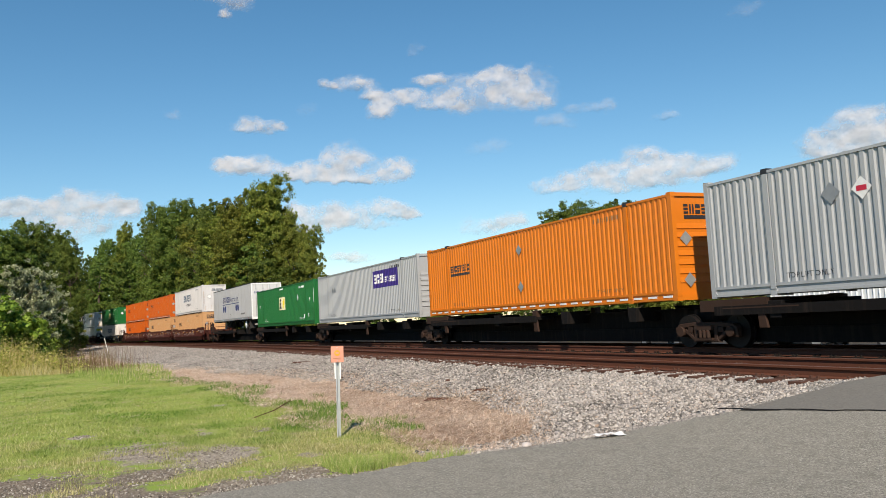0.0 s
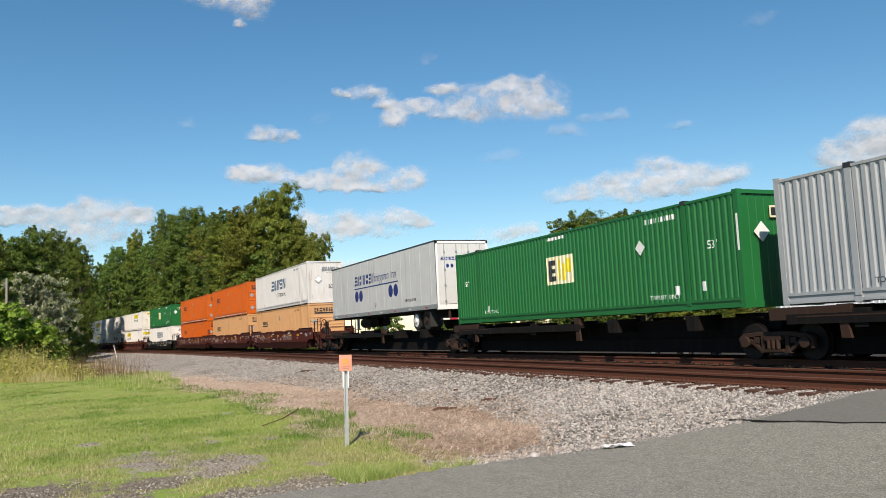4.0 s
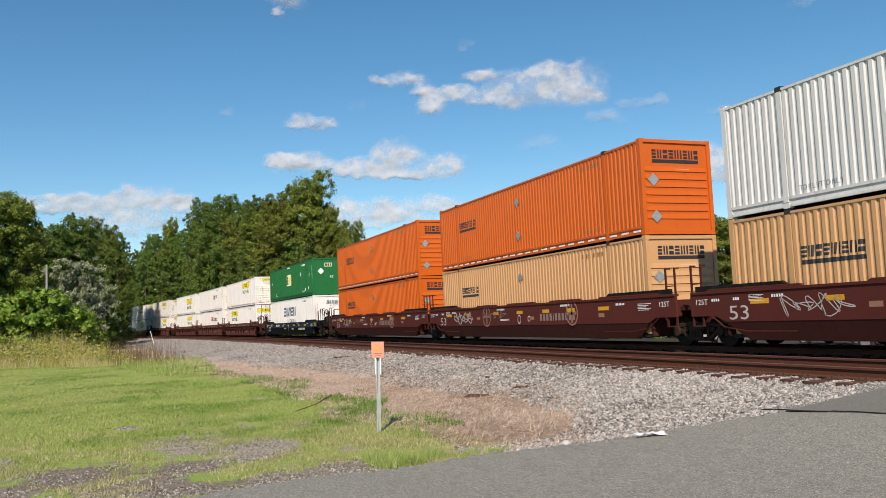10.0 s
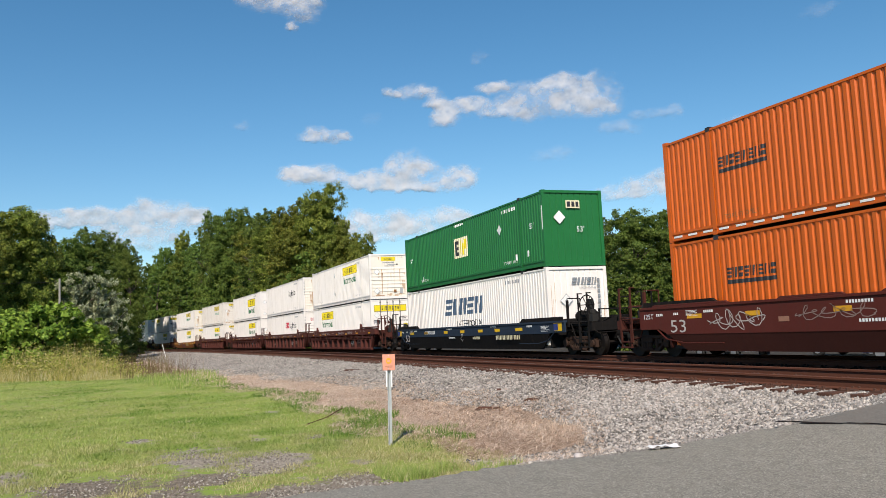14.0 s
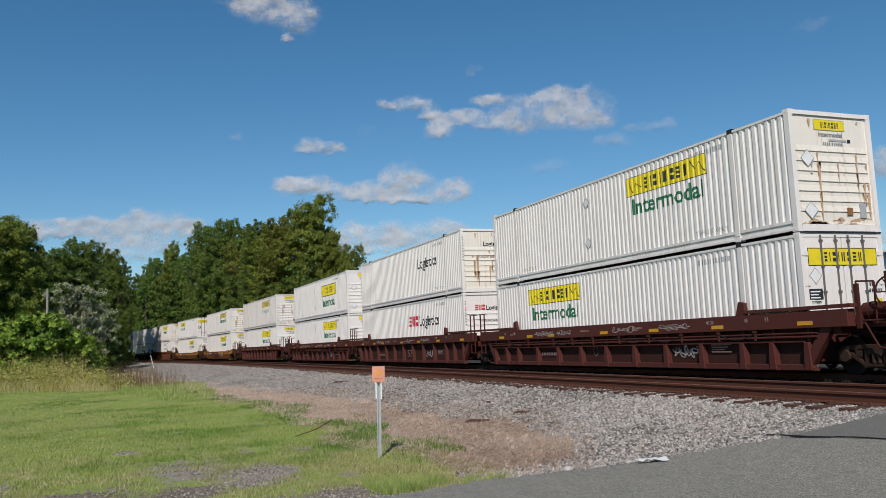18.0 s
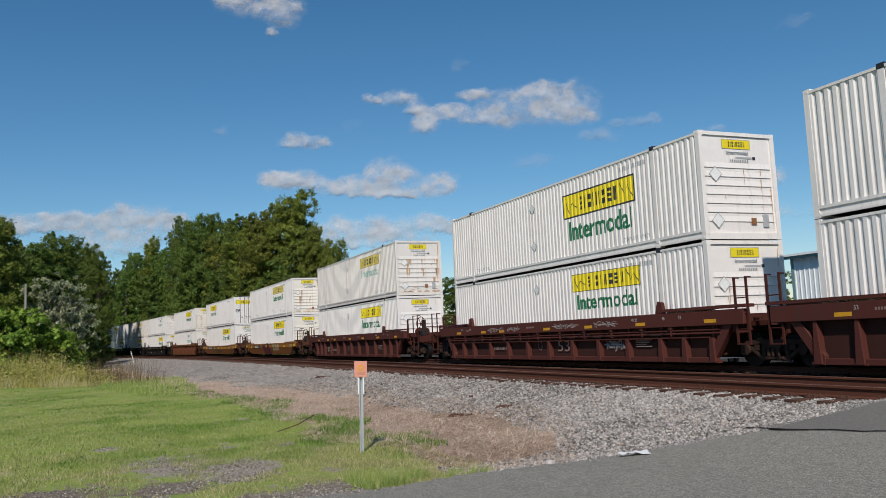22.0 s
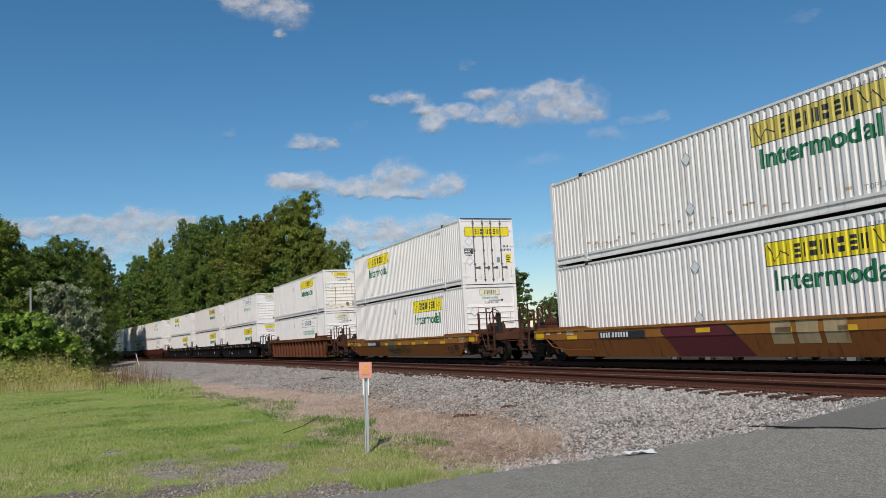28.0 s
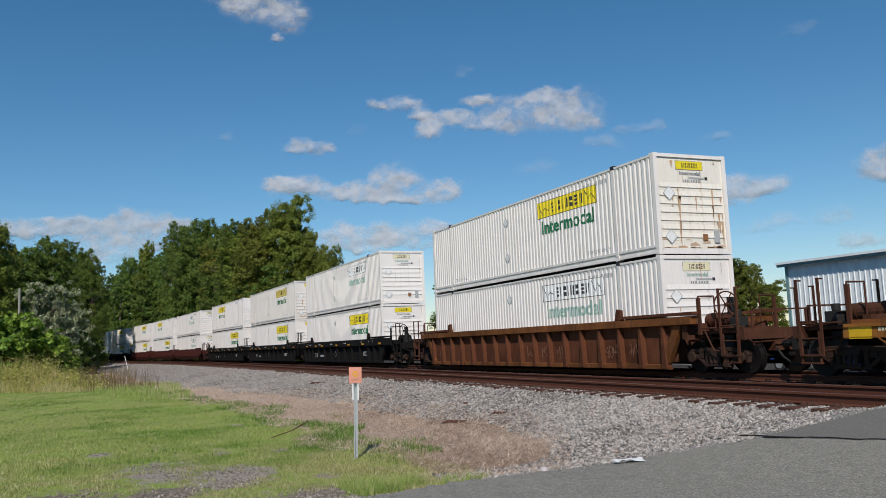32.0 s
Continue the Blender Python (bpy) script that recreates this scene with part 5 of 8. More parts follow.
    for s in (-1, 1):
        part("mud_flap", boxes((7.0, 7.03, s * 0.95 - 0.3, s * 0.95 + 0.3, 0.2, 0.9)), M["rubber"], t)
        part("landing_leg", boxes((-4.7, -4.58, s * 0.8 - 0.06, s * 0.8 + 0.06, 0.3, z0), (-4.78, -4.5, s * 0.8 - 0.12, s * 0.8 + 0.12, 0.24, 0.31)), M["galv"], t)
    part("air_tank", lambda bm: (rod(bm, (-4.2, -0.55, 0.6), (-2.6, -0.55, 0.6), 0.26, 18), rod(bm, (-4.4, 0.3, 0.62), (-2.9, 0.3, 0.62), 0.24, 18)), M["dark"], t)
    part("tank_cap", lambda bm: rod(bm, (-4.24, -0.55, 0.6), (-4.2, -0.55, 0.6), 0.27, 18), M["whiteink"], t)
    return t


# ---- clouds ----
def cloud_material():
    m, n, l = mat("cloud")
    n.remove(n["Principled BSDF"])
    d = n.new("ShaderNodeBsdfDiffuse")
    d.inputs[0].default_value = (0.45, 0.445, 0.46, 1)
    t = n.new("ShaderNodeBsdfTransparent")
    at = n.new("ShaderNodeAttribute")
    at.attribute_name = "thick"
    nz = noise_node(n, l, 0.03, 7, 0.62)
    a = calc(n, l, "MULTIPLY", at.outputs["Fac"], calc(n, l, "ADD", calc(n, l, "MULTIPLY", nz, 1.3), 0.35))
    mr = n.new("ShaderNodeMapRange")
    mr.interpolation_type = "SMOOTHSTEP"
    mr.inputs["From Min"].default_value, mr.inputs["From Max"].default_value = 0.02, 1.15
    l.new(a, mr.inputs["Value"])
    mix = n.new("ShaderNodeMixShader")
    l.new(calc(n, l, "MULTIPLY", mr.outputs[0], 0.84), mix.inputs[0])
    l.new(t.outputs[0], mix.inputs[1])
    l.new(d.outputs[0], mix.inputs[2])
    l.new(mix.outputs[0], n["Material Output"].inputs[0])
    return m


M["cloud"] = cloud_material()
FAR = 2600.0


def fbm(x, y, seed, octaves=5):
    v, a, f = np.zeros_like(x), 0.5, 1.0
    r = np.random.default_rng(seed)
    for o in range(octaves):
        g = r.uniform(-1, 1, (64, 64))
        xi, yi = x * f + o * 17.3, y * f + o * 9.1
        x0, y0 = np.floor(xi).astype(int), np.floor(yi).astype(int)
        fx, fy = xi - x0, yi - y0
        fx, fy = fx * fx * (3 - 2 * fx), fy * fy * (3 - 2 * fy)
        c = lambda i, j: g[(x0 + i) % 64, (y0 + j) % 64]
        v += a * ((c(0, 0) * (1 - fx) + c(1, 0) * fx) * (1 - fy) + (c(0, 1) * (1 - fx) + c(1, 1) * fx) * fy)
        a, f = a * 0.55, f * 2.03
    return v


def cloud(az, el, puffs, seed, strength=1.0, drift=88.0):
    """A cloud of puffs (x, z, rx, rz), in degrees round its bearing, as one billowing sheet far off."""
    k = FAR * radians(1)
    p = np.array(puffs) * k * np.array([1, 1, 1.12, 1.2])
    x0, x1 = (p[:, 0] - p[:, 2] * 1.5).min(), (p[:, 0] + p[:, 2] * 1.5).max()
    z0, z1 = (p[:, 1] - p[:, 3] * 1.6).min(), (p[:, 1] + p[:, 3] * 2.0).max()
    step = max(2.6, (x1 - x0) / 230)
    X, Z = np.meshgrid(np.arange(x0, x1, step), np.arange(z0, z1, step), indexing="ij")
    wx, wz = X + 34 * fbm(X / 60, Z / 45, seed), Z + 20 * fbm(X / 60, Z / 45, seed + 1)
    clear = np.ones_like(X)
    for px, pz, rx, rz in p:
        zz = np.where(wz < pz, (wz - pz) / (rz * 0.75), (wz - pz) / (rz * 1.25))
        clear = clear * (1 - 0.97 * np.clip(1 - ((wx - px) / rx) ** 2 - zz ** 2, 0, 1))
    core = 1 - clear
    d = np.clip(core * (1.0 + 0.75 * fbm(X / 50, Z / 38, seed + 2)) + 0.24 * fbm(X / 20, Z / 16, seed + 5) * np.clip(core * 3, 0, 1), 0, 1.0) * strength ** 1.6
    bulge = 14 * np.sqrt(core + 0.05) + 10 * core * fbm(X / 60, Z / 44, seed + 3, 2) + 1.2 * core * fbm(X / 15, Z / 12, seed + 4, 2)
    nx, nz = X.shape
    i = np.arange(nx * nz).reshape(nx, nz)
    f = np.stack([i[:-1, :-1], i[1:, :-1], i[1:, 1:], i[:-1, 1:]], -1).reshape(-1, 4)
    f = f[(d.ravel()[f] > 0.02).any(1)]
    me = numpy_mesh("cloud", np.stack([X, -bulge, Z], -1).reshape(-1, 3), f, M["cloud"])
    at = me.attributes.new("thick", "FLOAT", "POINT")
    at.data.foreach_set("value", d.ravel().astype(np.float32))
    me.shade_smooth()
    ob = tagged(new("cloud", me), "white fair-weather cumulus cloud" if strength > 0.8 else "faint wisp of white cloud", "cloud", "clouds in the sky")
    a = radians(az)
    x, y, z = FAR * math.sin(a), FAR * math.cos(a), EYE_Z + FAR * math.tan(radians(el))
    CLOUDS.append((ob, x, y, z, -az, drift * math.cos(a), -drift * math.sin(a)))


cloud(-62.01, 15.10, ((0.0, 0.0, 3.73, 1.49), (3.21, -0.1, 2.28, 1.57), (-3.08, -0.15, 2.43, 0.86), (1.58, 0.99, 2.16, 0.94), (-5.38, 0.18, 1.65, 0.55), (-6.77, -0.44, 1.1, 0.94), (-8.81, 1.37, 1.88, 0.59), (-10.55, 1.54, 0.71, 0.43), (-3.19, 1.37, 1.65, 0.55), (-7.3, 0.58, 1.1, 0.47)), 1, 0.9)
cloud(-56.90, 12.87, ((0.0, 0.0, 1.57, 0.51), (1.73, 0.84, 1.37, 0.39)), 2, 0.55)
cloud(-78.28, 13.67, ((0.0, 0.0, 1.4, 0.6), (1.48, -0.29, 1.3, 0.5)), 3, 0.85)
cloud(-71.58, 11.15, ((0.0, 0.0, 1.95, 1.15), (3.09, -0.69, 1.85, 0.75), (-2.56, -0.8, 2.55, 0.8), (-6.4, -0.43, 2.75, 0.75), (-8.1, -0.17, 1.26, 0.6), (2.09, -1.26, 2.35, 0.5), (-1.02, -1.17, 3.53, 0.6)), 4, 0.95)
cloud(-72.74, 7.29, ((0.0, 0.0, 3.2, 0.9), (3.16, 0.41, 1.8, 0.75), (-2.72, 0.1, 1.7, 0.8), (4.6, 0.2, 1.6, 0.6), (0, -0.6, 4.6, 0.5)), 5, 0.95)
cloud(-88.61, 8.27, ((0.0, 0.0, 2.5, 0.95), (1.95, -0.19, 1.8, 0.7), (-3.43, -0.27, 3.73, 0.75), (-0.71, -0.92, 3.73, 1.0), (-1.41, -1.73, 2.75, 0.9), (-6.37, -0.23, 2.5, 0.65)), 6, 0.9)
cloud(-51.6, 8.9, ((0.5, 0.8, 2.4, 1.0), (2.6, 0.4, 2.4, 0.9), (-2.6, 0.2, 2.6, 0.8), (-5.0, -0.2, 2.0, 0.7), (5.0, 0.2, 2.0, 0.8), (0, -0.5, 4.8, 0.8)), 7, 0.9)
cloud(-38.4, 9.8, ((0.6, 0.7, 2.0, 1.1), (-1.4, -0.1, 1.8, 0.9), (2.6, 0.3, 2.2, 1.1), (0, -0.8, 3.2, 0.7), (5.0, 0.2, 2.2, 0.9)), 8, 0.95)
cloud(-80.26, 22.46, ((0.0, 0.0, 3.3, 1.3), (1.79, -0.89, 1.4, 1.2), (0.91, -2.13, 0.6, 0.4), (-1.6, 0.6, 2.4, 0.9)), 9, 0.9)
cloud(-53.7, 13.6, ((0, 0, 1.2, 0.45), (0.7, 0.3, 0.8, 0.35)), 11, 0.5)
cloud(-49.2, 12.7, ((0, 0, 1.1, 0.38),), 12, 0.5)
cloud(-43.51, 18.52, ((0.0, 0.0, 1.1, 0.45), (0.8, 0.2, 0.7, 0.3)), 13, 0.4)
cloud(-61.64, 11.60, ((0.0, 0.0, 1.6, 0.65),), 14, 0.45)
cloud(-66.41, 18.24, ((0.0, 0.0, 0.5, 0.35), (0.35, 0.4, 0.4, 0.3)), 15, 0.42)
cloud(-82.99, 14.35, ((0.0, 0.0, 0.8, 0.34),), 16, 0.5)
cloud(-74.02, 14.55, ((0.0, 0.0, 0.9, 0.55),), 17, 0.4)
cloud(-61.9, 6.1, ((0, 0, 2.4, 0.6), (1.4, 0.3, 1.4, 0.6)), 18, 0.8)
cloud(-71.6, 4.4, ((0, 0, 1.6, 0.4),), 19, 0.75)
cloud(-47.0, 6.6, ((0, 0, 2.4, 0.6), (1.5, 0.2, 1.2, 0.5)), 20, 0.55)
cloud(-41.3, 5.0, ((0, 0, 1.3, 0.5),), 21, 0.7)
cloud(-42.9, 6.8, ((0, 0, 1.7, 0.6),), 22, 0.55)


# ---- metal building beyond the tracks ----
def metal_building():
    M["siding"] = paint("ribbed_siding", (0.92, 0.96, 0.95), (0.42, 0.44, 0.44), 0.25, 0.4)
    M["trim"] = paint("building_trim", (0.20, 0.33, 0.34), (0.3, 0.34, 0.34), 0.3, 0.4)
    h = empty("metal_building", "pale ribbed-metal building with teal roof trim", "building")
    base = -0.35
    def panel(bm):
        xs = []
        for i in range(3):
            x = i * 0.305
            xs += [(x, 0), (x + 0.10, 0), (x + 0.125, -0.035), (x + 0.17, -0.035), (x + 0.195, 0)]
        xs.append((0.915, 0))
        a = [bm.verts.new((x, y, 0)) for x, y in xs]
        b = [bm.verts.new((x, y, 5.35)) for x, y in xs]
        for i in range(len(xs) - 1):
            bm.faces.new((a[i], a[i + 1], b[i + 1], b[i]))
    for i in range(34):
        part("siding_panel", panel, M["siding"], h, at=pose(i * 0.915, 0, 0), key="siding")
    for i in range(16):
        part("siding_panel", panel, M["siding"], h, at=pose(0, 14.6 - i * 0.915, 0, 0, 0, -90), key="siding")
    part("wall_core", boxes((0.03, 31.0, 0.03, 14.6, 0, 5.3)), M["siding"], h)
    def roof(bm):
        prism(bm, [(0, 0), (0, 0.12), (7.4, 1.0), (14.8, 0.12), (14.8, 0)], -0.35, 31.3)
        bmesh.ops.rotate(bm, verts=bm.verts, matrix=Matrix.Rotation(radians(90), 3, "Z"))
    part("roof", lambda bm: (extrude_yz(bm, [(-0.3, 5.34), (-0.3, 5.46), (7.3, 6.1), (14.9, 5.46), (14.9, 5.34)], -0.3, 31.3)), M["siding"], h, "pale metal roof")
    part("eave_trim", boxes((-0.34, 31.3, -0.36, -0.26, 5.22, 5.46)), M["trim"], h, bevel=0.01)
    part("corner_trim", boxes((-0.06, 0.12, -0.07, 0.1, 0, 5.3)), M["trim"], h, bevel=0.01)
    part("gutter", boxes((-0.34, 31.3, -0.46, -0.36, 5.36, 5.48)), M["siding"], h, bevel=0.02)
    h.matrix_basis = pose(-33.6, 35.0, base, 0, 0, 2.5)


metal_building()


def parked_car(col, label, x, y, turn):
    c = empty("parked_car", label, "car", "parked cars")
    def body(bm):
        prism(bm, [(-2.2, 0.35), (-2.15, 0.75), (-1.2, 0.88), (-0.6, 1.0), (1.3, 1.0), (2.1, 0.92), (2.2, 0.6), (2.2, 0.35)], -0.86, 0.86)
    def cabin(bm):
        prism(bm, [(-0.95, 0.95), (-0.25, 1.42), (0.95, 1.45), (1.6, 0.98)], -0.72, 0.72)
    part("body", body, M[col], c, bevel=0.08)
    part("cabin", cabin, M["glass"], c, bevel=0.08)
    part("roof", boxes((-0.22, 0.98, -0.66, 0.66, 1.42, 1.47)), M[col], c, bevel=0.03)
    for wx in (-1.35, 1.35):
        for wy in (-0.78, 0.78):
            w = part("wheel", lambda bm: rod(bm, (wx, wy - 0.1, 0.32), (wx, wy + 0.1, 0.32), 0.32, 20), M["rubber"], c, bevel=0.03)
            part("rim", lambda bm: rod(bm, (wx, wy - 0.11, 0.32), (wx, wy + 0.11, 0.32), 0.19, 14), M["galv"], w)
    z = float(land(np.array([x]), np.array([y]))[0])
    c.matrix_basis = pose(x, y, z, 0, 0, turn)


parked_car("blue", "blue parked car beyond the tracks", -22.0, 27.5, 8)
parked_car("blue", "blue parked car beyond the tracks", -27.5, 30.0, 4)
parked_car("whiteink", "white parked car beyond the tracks", -32.0, 27.0, -5)


# ---- post, pole, litter ----
def signpost():
    x, y = -12.5, 3.86
    z = float(land(np.array([x]), np.array([y]))[0])
    s = empty("signpost", "small orange warning sign on a galvanised steel post", "sign")
    def channel(bm):
        pts = [(-0.03, -0.02), (-0.03, -0.028), (-0.016, -0.028), (-0.012, 0.012), (0.012, 0.012), (0.016, -0.028), (0.03, -0.028), (0.03, -0.02), (0.02, -0.02), (0.016, 0.018), (-0.016, 0.018), (-0.02, -0.02)]
        a = [bm.verts.new((px, py, -0.3)) for px, py in pts]
        b = [bm.verts.new((px, py, 1.30)) for px, py in pts]
        n = len(pts)
        bm.faces.new(b)
        for i in range(n):
            bm.faces.new((a[i], a[(i + 1) % n], b[(i + 1) % n], b[i]))
        bmesh.ops.recalc_face_normals(bm, faces=bm.faces)
    part("post", channel, M["galv"], s)
    for dx in (-0.04, 0.04):
        part("reflective_strip", boxes((dx - 0.009, dx + 0.009, -0.045, -0.033, 0.90, 1.17)), M["whiteink"], s)
    part("panel", boxes((-0.098, 0.098, -0.052, -0.046, 1.155, 1.405)), M["signorange"], s, bevel=0.003)
    part("emblem", flat_side(lambda bm: disc(bm, 0, 1.30, 0.046, 20), -0.0535), M["reflect"], s, "round yellow emblem")
    part("emblem_mark", flat_side(lambda bm: slab(bm, -0.024, 0.024, 1.285, 1.315), -0.055), M["signorange"], s)
    part("caption_bar", flat_side(lambda bm: slab(bm, -0.065, 0.065, 1.215, 1.224), -0.0535), M["soilink"], s)
    part("caption_bar", flat_side(lambda bm: slab(bm, -0.05, 0.05, 1.19, 1.196), -0.0535), M["soilink"], s)
    for bz in (1.175, 1.385):
        part("bolt", lambda bm: rod(bm, (0, -0.058, bz), (0, -0.05, bz), 0.008, 8), M["galv"], s)
    s.matrix_basis = pose(x, y, z, 0, 0, 66) @ pose(0, 0, 0, -1.5, 1.0, 0)


signpost()


def stand(name, label, cat, x, y, build, turn=0.0, sink=0.0):
    o = empty(name, label, cat)
    build(o)
    o.matrix_basis = pose(x, y, float(land(np.array([x]), np.array([y]))[0]) - sink, 0, 0, turn)
    return o


M["pole"] = paint("weathered_pole", (0.34, 0.33, 0.30), (0.14, 0.12, 0.10), 0.6, 0.9)
px, py = bearing(-93.7, 76)
stand("utility_pole", "pale weathered utility pole among the bushes", "pole", px, py,
      lambda o: (part("shaft", lambda bm: rod(bm, (0, 0, -0.3), (0, 0, 7.6), 0.11, 10, 0.08), M["pole"], o), part("wire", lambda bm: rod(bm, (0, 0, 7.3), (3, -60, 7.0), 0.012, 4), M["dark"], o)))
sx, sy = bearing(-87.4, 108)
stand("marker_stake", "thin white stake leaning in the ballast", "stake", sx, sy, lambda o: part("stake", lambda bm: rod(bm, (0, 0, -0.2), (-0.1, -0.4, 1.5), 0.04, 6), M["whiteink"], o))


def litter():
    rg = np.random.default_rng(8)
    def sheet(bm):
        n = 9
        rows = [[bm.verts.new((i * 0.046 + rg.uniform(-0.008, 0.008), (j - 0.5) * 0.09 + rg.uniform(-0.015, 0.015), rg.uniform(0.015, 0.05))) for j in range(3)] for i in range(n)]
        for a, b in zip(rows, rows[1:]):
            for j in range(2):
                bm.faces.new((a[j], b[j], b[j + 1], a[j + 1]))
    stand("scrap", "crumpled white strip lying on the asphalt edge", "litter", -8.33, 5.72, lambda o: part("strip", sheet, M["whiteink"], o), 70, -0.04)
    def rock(bm):
        bmesh.ops.create_icosphere(bm, subdivisions=2, radius=0.06)
        for v in bm.verts:
            v.co *= 1 + 0.25 * noise.noise(v.co * 20)
            v.co.z = max(v.co.z * 0.7, -0.03)
    stand("stone", "pale stone at the edge of the asphalt", "stone", -9.1, 5.22, lambda o: part("rock", rock, M["fadedwhite"], o), 0, -0.03)
    for i, (x, y, a, ln) in enumerate(((-17.6, 8.1, 150, 0.25), (-15.1, 7.7, 40, 0.45), (-15.3, 6.8, 45, 0.6), (-32.0, 8.5, 60, 0.9), (-23.0, 7.2, 95, 0.4))):
        stand("wood_scrap", "dark splintered piece of old tie", "debris", x, y, lambda o: part("splinter", lambda bm: prism(bm, [(-ln / 2, 0.0), (ln / 2, 0.0), (ln / 2 - 0.08, 0.05), (-ln / 2 + 0.12, 0.06)], -0.05, 0.05), M["tie"], o, key=("sp", ln), bevel=0.008), a, -0.0)


litter()
stand("stick", "thin rusty rod lying on the grass", "debris", -17.6, 4.0, lambda o: part("rod", lambda bm: (rod(bm, (-1.2, 0.68, 0.09), (0.1, 0.02, 0.04), 0.013, 6), rod(bm, (0.1, 0.02, 0.04), (1.0, -0.6, 0.02), 0.009, 6)), M["railside"], o), 0)


# ---- grass, straw, weeds, ballast ----
def tint(name, stops, rough=0.8, trans=0.25):
    m, n, l = mat(name)
    b = n["Principled BSDF"]
    geo = n.new("ShaderNodeNewGeometry")
    stops = [(p, tuple(0.84 * q for q in s)) for p, s in stops]
    c = ramp(n, l, geo.outputs["Random Per Island"], stops)
    big = n.new("ShaderNodeTexNoise")
    big.inputs["Scale"].default_value = 0.35
    l.new(geo.outputs["Position"], big.inputs["Vector"])
    c = blend(n, l, ramp(n, l, big.outputs["Fac"], [(0.4, (0, 0, 0)), (0.62, (0.3, 0.3, 0.3))]), c, stops[-2][1])
    l.new(c, b.inputs["Base Color"])
    b.inputs["Roughness"].default_value = rough
    b.inputs["Specular IOR Level"].default_value = 0.2
    if trans:
        t = n.new("ShaderNodeBsdfTranslucent")
        l.new(c, t.inputs[0])
        mx = n.new("ShaderNodeMixShader")
        mx.inputs[0].default_value = trans
        l.new(b.outputs[0], mx.inputs[1])
        l.new(t.outputs[0], mx.inputs[2])
        l.new(mx.outputs[0], n["Material Output"].inputs[0])
    return m


M["blades"] = tint("grass_blades", [(0.0, (0.14, 0.24, 0.04)), (0.5, (0.30, 0.42, 0.09)), (0.8, (0.44, 0.50, 0.16)), (1.0, (0.66, 0.58, 0.34))])
M["deepgrass"] = tint("deep_green_grass", [(0.0, (0.08, 0.14, 0.03)), (0.5, (0.17, 0.25, 0.06)), (0.8, (0.27, 0.34, 0.10)), (1.0, (0.46, 0.40, 0.22))])
M["rankgrass"] = tint("rank_green_grass", [(0.0, (0.06, 0.13, 0.02)), (0.5, (0.13, 0.24, 0.04)), (0.8, (0.22, 0.34, 0.07)), (1.0, (0.40, 0.42, 0.16))])
M["straws"] = tint("dead_straw", [(0.0, (0.15, 0.095, 0.065)), (0.35, (0.50, 0.36, 0.265)), (0.6, (0.82, 0.63, 0.49)), (0.85, (0.99, 0.83, 0.69)), (1.0, (0.62, 0.39, 0.25))], 0.9, 0.2)
M["weeds"] = tint("tall_weeds", [(0.0, (0.19, 0.21, 0.03)), (0.45, (0.42, 0.38, 0.09)), (0.8, (0.60, 0.49, 0.20)), (1.0, (0.72, 0.56, 0.34))])
M["seedheads"] = tint("brown_seedheads", [(0.0, (0.11, 0.055, 0.04)), (0.5, (0.20, 0.11, 0.075)), (0.8, (0.20, 0.19, 0.06)), (1.0, (0.36, 0.27, 0.18))])
M["stones"] = tint("ballast_stones", [(0.0, (0.075, 0.068, 0.063)), (0.3, (0.245, 0.224, 0.206)), (0.72, (0.43, 0.39, 0.355)), (0.95, (0.60, 0.55, 0.505)), (1.0, (0.40, 0.29, 0.22))], 0.9, 0)
M["chips"] = tint("grey_chippings", [(0.0, (0.06, 0.056, 0.052)), (0.4, (0.21, 0.20, 0.185)), (0.85, (0.38, 0.36, 0.335)), (1.0, (0.58, 0.55, 0.52))], 0.9, 0)
M["grit"] = tint("dark_grit", [(0.0, (0.08, 0.066, 0.053)), (0.5, (0.23, 0.20, 0.17)), (0.85, (0.40, 0.36, 0.31)), (1.0, (0.62, 0.59, 0.54))], 0.9, 0)

gr = np.random.default_rng(21)


def blades(name, label, cat, x, y, h, w, material, lean=0.5, flat=False):
    n = len(x)
    z = land(x, y)
    a = gr.uniform(0, math.tau, n)
    dx, dy = np.cos(a) * w / 2, np.sin(a) * w / 2
    la = gr.uniform(0, math.tau, n)
    k = gr.uniform(0.2, 1, n) * lean * h
    if flat:
        k = h
        la = gr.normal(2.3, 0.5, n) + math.pi * gr.integers(0, 2, n)
        top = gr.uniform(0.0, 0.09, n) * gr.uniform(0, 1, n)
    else:
        top = h
    tx, ty = np.cos(la) * k, np.sin(la) * k
    v = np.stack([np.stack([x - dx, y - dy, z - 0.01 + (0.02 if flat else 0)], 1), np.stack([x + dx, y + dy, z - 0.01 + (0.02 if flat else 0)], 1), np.stack([x + tx, y + ty, z + top], 1)], 1).reshape(-1, 3)
    me = numpy_mesh(name, v, np.arange(n * 3).reshape(-1, 3), material)
    return tagged(new(name, me), label, cat, kind="stuff")


def scatter(n, lo, hi, ylo, yhi, power=2.0):
    """Points over a patch, thinning out with distance from the road."""
    u = gr.uniform(0, 1, n)
    x = -(1 / (u / (-hi) + (1 - u) / (-lo))) if power == 2.0 else gr.uniform(lo, hi, n)
    return x, gr.uniform(ylo, yhi, n)


def patchy(x, y, s=1.0, seed=0):
    return fbm(x / s + 31, y / s + 17, 40 + seed, 4)


def bareness(x, y):
    return bare_soil(x, y)[0]


